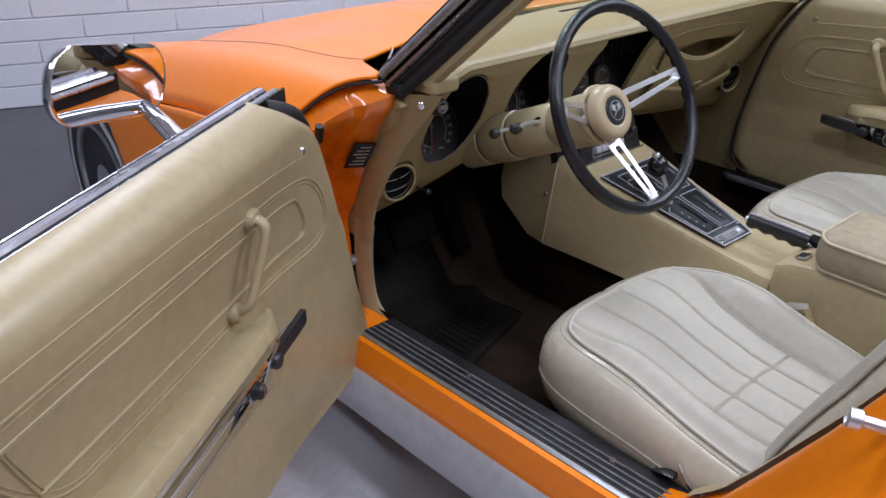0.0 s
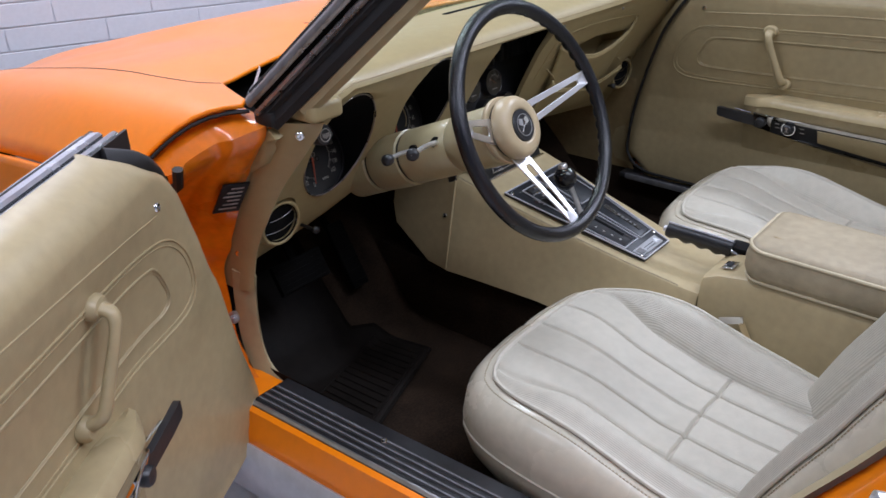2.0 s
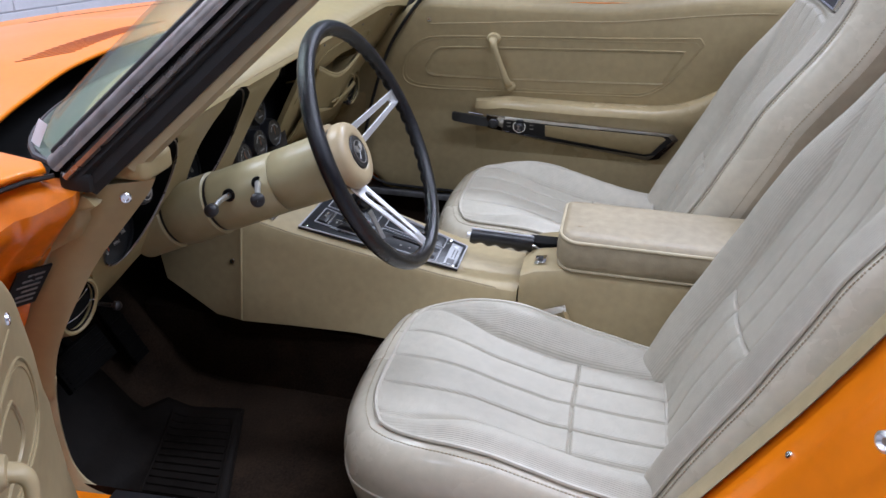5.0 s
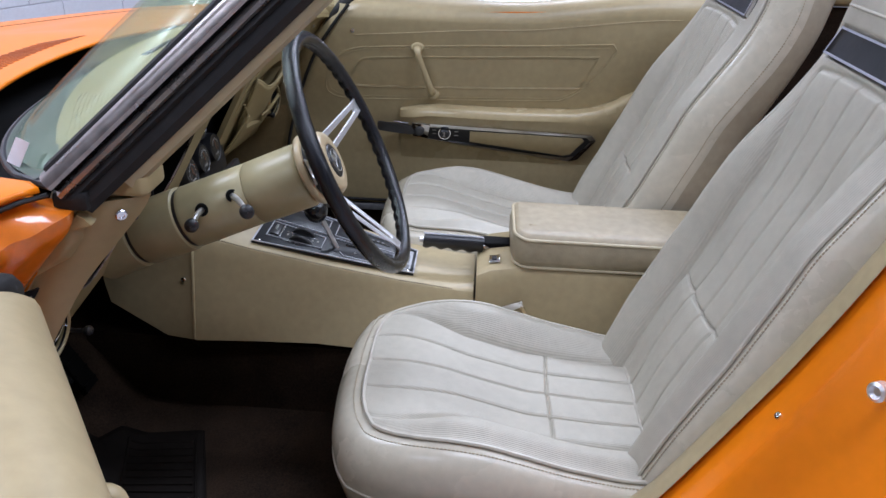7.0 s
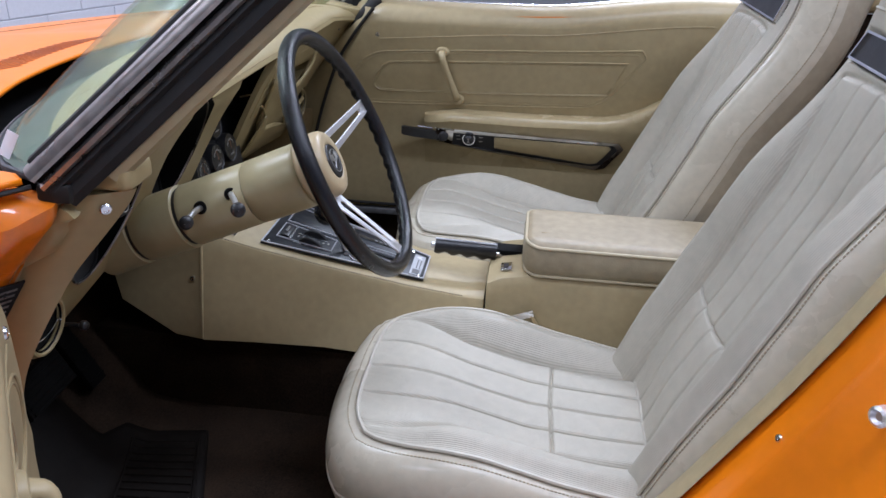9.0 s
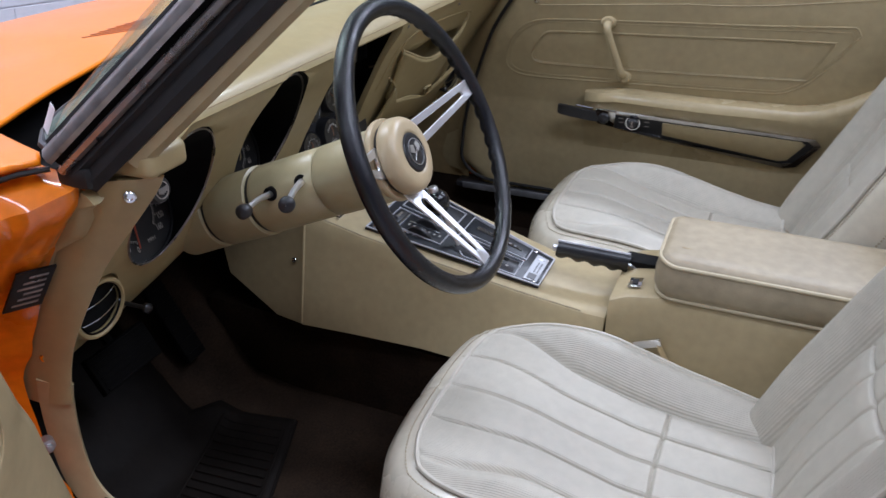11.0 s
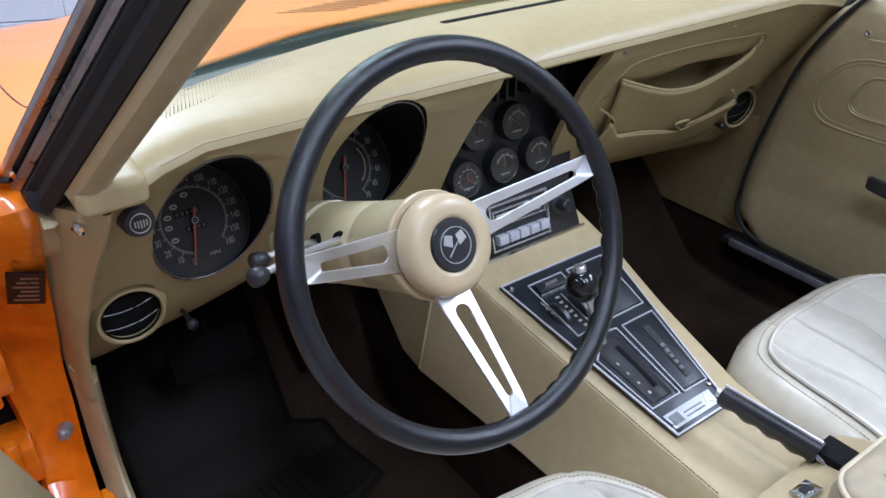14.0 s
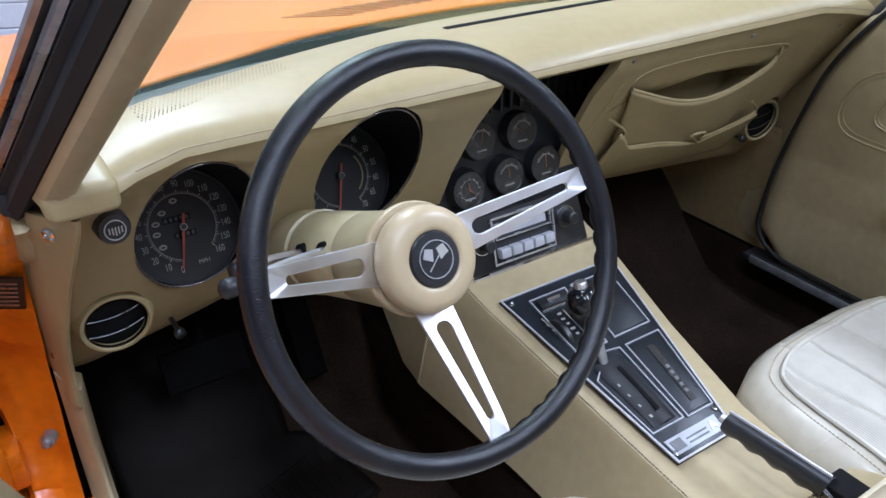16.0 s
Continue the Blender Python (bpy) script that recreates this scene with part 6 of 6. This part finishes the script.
def pedal(name, c, w_, h_, label, arm_to):
    pd = thing(name, label, "pedal", "pedals", at=c)
    c = Vector(c)
    n_ = Vector((0, -0.85, 0.5)).normalized()
    v_ = Vector((0, 0.5, 0.85)).normalized()
    pw = lambda a, b, d: c + Vector((a, 0, 0)) + v_ * b + n_ * d
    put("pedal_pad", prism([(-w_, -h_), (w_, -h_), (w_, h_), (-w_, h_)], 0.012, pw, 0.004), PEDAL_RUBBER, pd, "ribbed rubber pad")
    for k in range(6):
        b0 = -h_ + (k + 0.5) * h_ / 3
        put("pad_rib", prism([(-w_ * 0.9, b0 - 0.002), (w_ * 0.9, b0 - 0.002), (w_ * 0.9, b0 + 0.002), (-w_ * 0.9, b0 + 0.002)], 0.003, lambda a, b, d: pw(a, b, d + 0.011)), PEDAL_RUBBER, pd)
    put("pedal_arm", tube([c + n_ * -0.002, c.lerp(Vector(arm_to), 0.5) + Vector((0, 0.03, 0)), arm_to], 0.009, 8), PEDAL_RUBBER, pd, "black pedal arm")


pedal("brake_pedal", (-0.465, 1.22, 0.465), 0.06, 0.030, "wide black rubber brake pedal", (-0.43, 1.36, 0.66))
pedal("throttle_pedal", (-0.29, 1.28, 0.41), 0.022, 0.075, "narrow black throttle pedal", (-0.28, 1.42, 0.60))

# ---- doors ----
DX = [(0.345, 0.625), (0.395, 0.618), (0.50, 0.618), (0.60, 0.610), (0.68, 0.594), (0.75, 0.577), (0.84, 0.560), (0.885, 0.556), (0.905, 0.562), (0.915, 0.575)]
DR_FAR = [(0.345, 0.30), (0.395, 0.26), (0.42, 0.25), (0.51, 0.22), (0.67, 0.17), (0.81, 0.06), (0.915, -0.03)]
DR = [(0.345, 0.44), (0.395, 0.39), (0.42, 0.355), (0.51, 0.295), (0.67, 0.20), (0.81, 0.128), (0.915, 0.075)]


def build_door(sgn, label, at):
    dr = thing("car_door", label, "car door", "car doors", at=at)
    X = lambda x, y, z: Vector((sgn * x, y, z))
    table = DX if sgn > 0 else [(0.322, 0.592), (0.40, 0.588), (0.60, 0.590), (0.68, 0.586), (0.75, 0.577), (0.84, 0.560), (0.885, 0.556), (0.905, 0.562), (0.915, 0.575)]
    curl = [(0.322, 0.024), (0.5, 0.024), (0.6, 0.028), (0.65, 0.029), (0.75, 0.022), (0.80, 0.013), (0.85, 0.003), (0.87, 0)]
    inner = lambda y, z: lerp(z, table) - (lerp(z, curl) * step(y, 0.80, lerp(z, FE)) if sgn < 0 else 0)
    DRS = DR_FAR if sgn > 0 else DR
    ys = -0.04 if sgn > 0 else 0.05
    z0 = 0.345 if sgn > 0 else 0.322

    FE = [(0.322, 1.10), (0.328, 1.13), (0.345, 1.155), (0.37, 1.158), (0.41, 1.146), (0.5, 1.112), (0.6, 1.075), (0.65, 1.054), (0.7, 1.028), (0.78, 0.990), (0.826, 0.970), (0.845, 0.955), (0.856, 0.950), (0.886, 0.905), (0.910, 0.868), (0.915, 0.86)] if sgn < 0 else [(0.345, 1.03), (0.382, 1.049), (0.42, 1.089), (0.47, 1.091), (0.55, 1.079), (0.65, 1.049), (0.765, 1.002), (0.848, 0.949), (0.905, 0.905), (0.915, 0.89)]

    def panel(u, v):
        if v < 0.7:
            z = z0 + (0.872 - z0) * v / 0.7
            x0 = None
        else:
            q = (v - 0.7) / 0.3 * math.pi / 2
            z, x0 = 0.872 + 0.0475 * math.sin(q), 0.553 + 0.055 * (1 - math.cos(q)) ** 0.9
        y = lerp(z, DRS) + (lerp(z, FE) - lerp(z, DRS)) * u
        x = inner(y, z) if x0 is None else max(x0, inner(y, 0.872) + (x0 - 0.553)) 
        x += 0.010 * (1 - min(1, min(u, 1 - u) / 0.03)) ** 2
        return X(x, y, z)

    put("door_panel", surf(panel, 60, 70), TAN, dr, "tan vinyl door panel", angle=60)
    # painted shell behind the panel
    rings = []
    for z in (0.352, 0.37, 0.40, 0.5, 0.6, 0.7, 0.8, 0.87, 0.884):
        yf, yr = lerp(z, FE) + 0.004, lerp(z, DRS) - 0.012
        xo = lerp(z, [(0.352, 0.668), (0.42, 0.75), (0.5, 0.79), (0.65, 0.80), (0.8, 0.745), (0.87, 0.668), (0.884, 0.650)])
        xi = inner(0, z) + 0.012
        rings.append([X(xi, yr, z), X(xi, yf - 0.006, z), X(xi + 0.05, min(yf + 0.012, 1.20), z), X(xo, min(yf + 0.05, 1.21), z), X(xo + 0.012, (yf + yr) / 2, z), X(xo, yr - 0.07, z), X(xi + 0.05, yr - 0.03, z)])
    put("door_shell", loft(rings), ORANGE, dr, "orange painted door shell", angle=50)
    ty = [ys + (0.95 - ys) * k / 12 for k in range(13)]
    strip = lambda x0, x1, z0, z1, y0=ys, y1=0.965: loft([[X(x0, y, z0), X(x0, y, z1), X(x1, y, z1), X(x1, y, z0)] for y in (y0 + (y1 - y0) * k / 12 for k in range(13))])
    zt_ = 0.006 if sgn > 0 else 0.0
    put("window_seal", strip(0.610, 0.614, 0.885, 0.912 + zt_), RUBBER, dr, "black window seal")
    put("top_moulding", tube([X(0.619, y, 0.9095 + zt_) for y in ty], 0.0058, 8), BRIGHT, dr, "chrome top moulding")
    put("window_slot", strip(0.626, 0.634, 0.88, 0.906 + zt_), VOID, dr)
    put("outer_moulding", loft([[X(0.634, y, 0.885), X(0.634, y, 0.9105 + zt_), X(0.638, y, 0.9135 + zt_), X(0.648, y, 0.9125 + zt_), X(0.652, y, 0.908 + zt_), X(0.652, y, 0.885)] for y in ty]), BRIGHT, dr, "chrome outer moulding")
    put("outer_seal", strip(0.653, 0.657, 0.88, 0.9095 + zt_), RUBBER, dr, "black outer window seal")
    put("belt_moulding", tube([X(0.660, y, 0.9040 + zt_) for y in ty], 0.0045, 8), BRIGHT, dr, "thin chrome belt moulding")
    put("front_seal", tube(smooth_path([X(0.606, 0.885 if sgn < 0 else 0.90, 0.898 if sgn < 0 else 0.916)] + [X(inner(0, z) + 0.026, lerp(z, FE) + 0.006, z) for z in (0.888, 0.868, 0.84, 0.78, 0.71)], 5), lambda t: 0.019 - 0.009 * t, 10), RUBBER, dr, "black rubber seal on the front edge")
    on = lambda y, z, d=0.0: X(inner(y, z) - d, y, z)

    def emboss(pts, r=0.003, n=6):
        path = smooth_path([(0, *p) for p in pts], n)
        return tube([on(p.y, p.z, 0.0005) for p in path], r, 6)

    put("trim_line", tube([on(0.09 + 0.80 * k / 20, lerp(0.09 + 0.80 * k / 20, [(0.09, 0.866), (0.316, 0.862), (0.57, 0.856), (0.89, 0.832)]), 0.0) for k in range(21)], 0.0012, 6), TAN, dr, "seam along the top")
    # two nested raised frames, each a rounded bead with a fainter one beside it
    outer_l = [(0.236, 0.815), (0.246, 0.826), (0.262, 0.827), (0.40, 0.823), (0.55, 0.818), (0.70, 0.811), (0.82, 0.805), (0.90, 0.795), (0.945, 0.760), (0.968, 0.705), (0.955, 0.672), (0.90, 0.662), (0.75, 0.666), (0.55, 0.672), (0.40, 0.678), (0.36, 0.682), (0.325, 0.700), (0.290, 0.735), (0.236, 0.815)]
    inner_l = [(0.2785, 0.794), (0.279, 0.799), (0.286, 0.7995), (0.40, 0.796), (0.55, 0.789), (0.70, 0.783), (0.84, 0.776), (0.875, 0.768), (0.898, 0.735), (0.905, 0.712), (0.893, 0.699), (0.86, 0.697), (0.75, 0.699), (0.55, 0.705), (0.40, 0.711), (0.325, 0.7145), (0.316, 0.716), (0.312, 0.722), (0.2785, 0.794)]
    shrunk = lambda pts, d: [(0.59 + (y - 0.59) * (1 - d / 0.35), 0.745 + (z - 0.745) * (1 - d / 0.08)) for y, z in pts]
    for pts, r in ((outer_l, 0.0015), (shrunk(outer_l, 0.008), 0.0008), (inner_l, 0.0018), (shrunk(inner_l, 0.006), 0.0009)):
        put("embossed_line", emboss(pts, r), TAN, dr)
    # armrest
    deep = lambda y: lerp(y, [(0.10, 0.034), (0.20, 0.046), (0.30, 0.051), (0.45, 0.050), (0.62, 0.048), (0.70, 0.046), (0.735, 0.041), (0.765, 0.024), (0.80, 0.0)]) * (1.0 if sgn > 0 else 0.98)
    face = [(0.50, 0.0), (0.52, 0.10), (0.55, 0.35), (0.60, 0.80), (0.625, 0.95)]
    jut = lambda y, z: deep(y) * lerp(z, face)
    rings = []
    for y in (0.775, 0.765, 0.75, 0.735, 0.70, 0.62, 0.5, 0.4, 0.32, 0.27, 0.23, 0.19, 0.16):
        zt = 0.648 + lerp(y, [(0.16, 0.070), (0.20, 0.050), (0.25, 0.018), (0.32, 0.004), (0.5, 0.0), (0.7, 0.002), (0.775, -0.012)])
        d = deep(y)
        xi = inner(y, 0.62)
        rings.append([X(xi + 0.008, y, zt + (0.008 if sgn > 0 else -0.004)), X(xi - d * 0.45, y, zt + 0.006), X(xi - d * 0.85, y, zt + 0.003), X(xi - d * 0.98, y, zt - 0.004), X(xi - d * 1.04, y, zt - 0.016), X(xi - d * 0.95, y, 0.626)]
                     + [X(inner(y, z) - d * f, y, z) for z, f in face[::-1][1:]] + [X(inner(y, 0.5) + 0.008, y, 0.495)])
    put("armrest", loft(rings), ARM_GLOSS, dr, "padded glossy tan armrest", angle=38)
    # lever, lock knob and pocket panel on one dark strip
    ax = lambda y, z: inner(y, z) - 0.004
    st_poly = [(0.742, 0.612), (0.742, 0.572), (0.60, 0.548), (0.325, 0.513), (0.300, 0.520), (0.262, 0.583), (0.275, 0.600), (0.60, 0.610)]
    flat_door = lambda d0: (lambda a, b, c: X(inner(a, b) - d0 - c - jut(a, b) - 0.002, a, b))
    o8 = st_poly
    cx_, cz_ = 0.52, 0.566
    ins = [(cx_ + (a - cx_) * 0.95, cz_ + (b - cz_) * 0.78) for a, b in o8]
    put("strip_edge", ring_plate(o8, ins, 0.006, flat_door(0.0)), CHROME, dr, "chrome edged control strip", smooth=False)
    put("control_strip", prism(ins, 0.004, flat_door(0.0)), BLACK, dr, "black control strip")
    poc = [(0.590, 0.596), (0.590, 0.562), (0.340, 0.531), (0.322, 0.536), (0.292, 0.582), (0.300, 0.590)]
    put("pocket_panel", prism(poc, 0.008, flat_door(0.0), 0.002), TAN, dr, "tan inset panel")
    hd = put("inner_handle", loft([[X(inner(y, z) - d - 0.005, y, z + hgt), X(inner(y, z) - d + 0.004, y, z + hgt), X(inner(y, z) - d + 0.004, y, z - hgt), X(inner(y, z) - d - 0.005, y, z - hgt)] for y, z, d, hgt in ((0.722, 0.588, 0.030, 0.0095), (0.75, 0.590, 0.034, 0.0115), (0.80, 0.596, 0.037, 0.0120), (0.826, 0.599, 0.037, 0.0115), (0.832, 0.600, 0.036, 0.009))]), BLACK, dr, "black pull lever")
    put("handle_trim", tube([X(inner(0.73, 0.6) - 0.018, 0.728, 0.600), X(inner(0.79, 0.61) - 0.034, 0.79, 0.612)], 0.002, 6), CHROME, hd)
    lk = put("lock_knob", revolve(X(inner(0.70, 0.585) - 0.006 - jut(0.70, 0.588), 0.722, 0.590), (-sgn, 0, 0), [(0.0125, 0), (0.0125, 0.008), (0.010, 0.011), (0.0005, 0.012)], 20, cap=False), BLACK, dr, "round black lever pivot")
    put("pivot_plate", prism([(0.742, 0.611), (0.742, 0.573), (0.700, 0.566), (0.694, 0.609)], 0.003, flat_door(0.004), 0.001), CHROME, lk, "chrome plate behind the lever")
    kc = X(inner(0.656, 0.586) - 0.006 - jut(0.656, 0.586), 0.656, 0.586)
    kn = put("window_knob", revolve(kc, (-sgn, 0, 0), [(0.014, 0), (0.014, 0.004), (0.0115, 0.006), (0.0110, 0.014), (0.009, 0.016), (0.0005, 0.016)], 24, cap=False), BLACK, dr, "round black ribbed knob")
    put("knob_ring", ring(kc, (-sgn, 0, 0), 0.0165, 0.0143, 0.004, 28), CHROME, kn, "chrome ring round the knob")
    for k in range(3):
        q = -0.5 + 0.5 * k
        put("knob_rib", tube([kc + X(-0.0165, 0.008 * math.cos(q + 1.57), 0.008 * math.sin(q + 1.57)), kc + X(-0.0165, -0.008 * math.cos(q + 1.57), -0.008 * math.sin(q + 1.57))], 0.0008, 6), TRIM_GREY, kn)
    for a, b in ((0.625, 0.592), (0.625, 0.580), (0.683, 0.594), (0.683, 0.583)):
        put("strip_mark", prism([(a - 0.005, b - 0.0012), (a + 0.005, b - 0.0012), (a + 0.005, b + 0.0012), (a - 0.005, b + 0.0012)], 0.001, flat_door(0.004)), WHITE_INK, dr)
    # pull handle
    hp_ = [X(inner(0, 0.80) - 0.005, 0.730, 0.806), X(inner(0, 0.80) - 0.022, 0.728, 0.800), X(inner(0, 0.79) - 0.026, 0.722, 0.780), X(inner(0, 0.74) - 0.026, 0.706, 0.735), X(inner(0, 0.71) - 0.022, 0.694, 0.700), X(inner(0, 0.69) - 0.010, 0.689, 0.688)]
    ph = put("pull_handle", tube(smooth_path(hp_, 5), lambda t: 0.0105 - 0.003 * math.sin(math.pi * min(1, t * 1.1)), 10, flat=0.7), TAN, dr, "tan grab handle", angle=80)
    put("handle_mount", revolve(X(inner(0, 0.80), 0.730, 0.806), (-sgn, 0, 0), [(0.017, 0), (0.017, 0.006), (0.013, 0.012), (0.0005, 0.014)], 20, cap=False, sx=1.0, sy=0.8), TAN, ph)
    put("handle_mount", revolve(X(inner(0, 0.688), 0.688, 0.684), (-sgn, 0, 0), [(0.014, 0), (0.014, 0.008), (0.010, 0.013), (0.0005, 0.014)], 20, cap=False), TAN, ph)
    under(screw(on(0.892, 0.842, 0.0), (-sgn, 0, 0), dr, 0.006), dr)
    return dr


def fit_door(dr, swing, hinge):
    """Hangs a built door on the car: the shell is the part, the rest its pieces."""
    kids = list(dr.children_recursive)
    shell = [o for o in kids if o.name.startswith("door_shell")][0]
    shell.name = "door"
    shell["label"] = dr["label"]
    turn = Matrix.Translation(hinge) @ Matrix.Rotation(radians(swing), 4, "Z") @ Matrix.Translation(-hinge)
    for o in kids:
        if o is not shell:
            o.parent = shell
            o.matrix_parent_inverse = Matrix()
    if swing == 0:
        # the sill line of the closed door climbs towards the rear
        for o in kids:
            for v in o.data.vertices:
                v.co.z += 0.038 * (1 - step(v.co.y, 0.10, 0.52)) * step(v.co.z, 0.80, 0.89)
    shell.parent = body
    shell.matrix_parent_inverse = Matrix.Translation(-Vector(body.location))
    shell.matrix_basis = turn
    bpy.data.objects.remove(dr)


pd_ = build_door(1, "closed orange car door with tan trim and armrest", (0.70, 1.23, 0.36))
door_seal = [(0.90, 0.905), (0.945, 0.848), (0.998, 0.765), (1.045, 0.65), (1.075, 0.55), (1.087, 0.47), (1.085, 0.42), (1.045, 0.382), (0.94, 0.372), (0.45, 0.372)]
put("door_gap_seal", tube(smooth_path([Vector((lerp(z, DX) - 0.004, y, z)) for y, z in door_seal], 6), 0.0042, 8), RUBBER, pd_, "black rubber windlace round the door")
fit_door(pd_, 0, Vector((0.7, 1.23, 0)))
ps = thing("sill_plate", "black and bright sill plate below the closed door", "sill plate", at=(0.63, 0.7, 0.36))
put("plate", rbox(0.602, 0.665, 0.2, 1.10, 0.348, 0.362, 0.003), BLACK, ps)
put("plate_edge", rbox(0.598, 0.6025, 0.2, 1.08, 0.348, 0.365, 0.0015), SILL_GREY, ps, "bright plate edge")

dd_ = build_door(-1, "orange car door with tan trim, standing wide open", tuple(HINGE))
# outside mirror on the driver door, given in open-door places
RZ = Matrix.Rotation(radians(-SWING), 4, "Z")
to_closed = lambda p: HINGE + RZ.inverted() @ (Vector(p) - HINGE)
MC = Vector((-1.1039, 1.0574, 0.9505))
MNn = Vector((0.53, -0.845, -0.02)).normalized()
MU = Vector((0.1085, 0.0698, -0.0257))
MU = (MU - MNn * MU.dot(MNn)).normalized()
MV = MNn.cross(MU).normalized() * -1
if MV.z < 0:
    MV = -MV


def rr_outline(a, b, r, n=14):
    pts = []
    for cx, cy, a0 in ((a - r, b - r, 0), (-a + r, b - r, 90), (-a + r, -b + r, 180), (a - r, -b + r, 270)):
        for k in range(n + 1):
            q = radians(a0 + 90 * k / n)
            pts.append((cx + r * math.cos(q), cy + r * math.sin(q)))
    return pts


mw = lambda a, b, c: to_closed(MC + MU * (a + 0.008 + 0.10 * b) + MV * b + MNn * c)
ol = lambda s: [(p[0] * s, p[1] * s) for p in rr_outline(0.117, 0.0525, 0.047)]
mir = put("mirror_housing", loft([[mw(a, b, c) for a, b in ol(s)] for s, c in ((0.6, -0.024), (0.88, -0.019), (0.98, -0.009), (1.0, 0.0), (1.0, 0.003), (0.99, 0.005), (0.975, 0.0055), (0.97, 0.002))]), CHROME, dd_, "chrome mirror housing", angle=70)
put("mirror_glass", prism(ol(0.971), 0.002, lambda a, b, c: mw(a, b, c + 0.002)), MIRROR, mir, "mirror glass", smooth=False)
MF = Vector((-1.054, 0.93, 0.872))
put("mirror_stem", tube(smooth_path([to_closed(MC - MV * 0.034 + MU * 0.085 - MNn * 0.014), to_closed((MC - MV * 0.034 + MU * 0.085 - MNn * 0.014).lerp(MF, 0.5) + Vector((0, 0, 0.004))), to_closed(MF)], 6), lambda t: 0.010 + 0.006 * t, 12), CHROME, mir, "chrome mirror stem")
put("mirror_foot", revolve(to_closed(MF) + Vector((0, 0, 0.03)), (0, 0, -1), [(0.012, 0), (0.020, 0.022), (0.026, 0.03), (0.026, 0.036)], 20), CHROME, mir, "chrome mirror foot")
fit_door(dd_, -SWING, HINGE)

# ---- wall blocks ----
BL, BH = 0.46, 0.113
bme = None
for r_i in range(0, 11):
    for c_i in range(-6, 21):
        s = c_i * BL + (BL / 2 if r_i % 2 else 0)
        z = r_i * BH
        if bme is None:
            bm = rbox(-BL / 2 + 0.002, BL / 2 - 0.002, -0.006, 0.006, 0.0035, BH - 0.0035, 0.002, 1)
            ob = part("block", bm, WALL, wall_north)
            bme = ob.data
        else:
            ob = new("block", bme)
            ob.parent = wall_north
        p = WALL_AT + WALL_DIR * s + WALL_N * 0.003
        ob.matrix_local = Matrix.Translation((p.x, p.y, z)) @ Matrix.Rotation(math.atan2(WALL_DIR.y, WALL_DIR.x), 4, "Z")
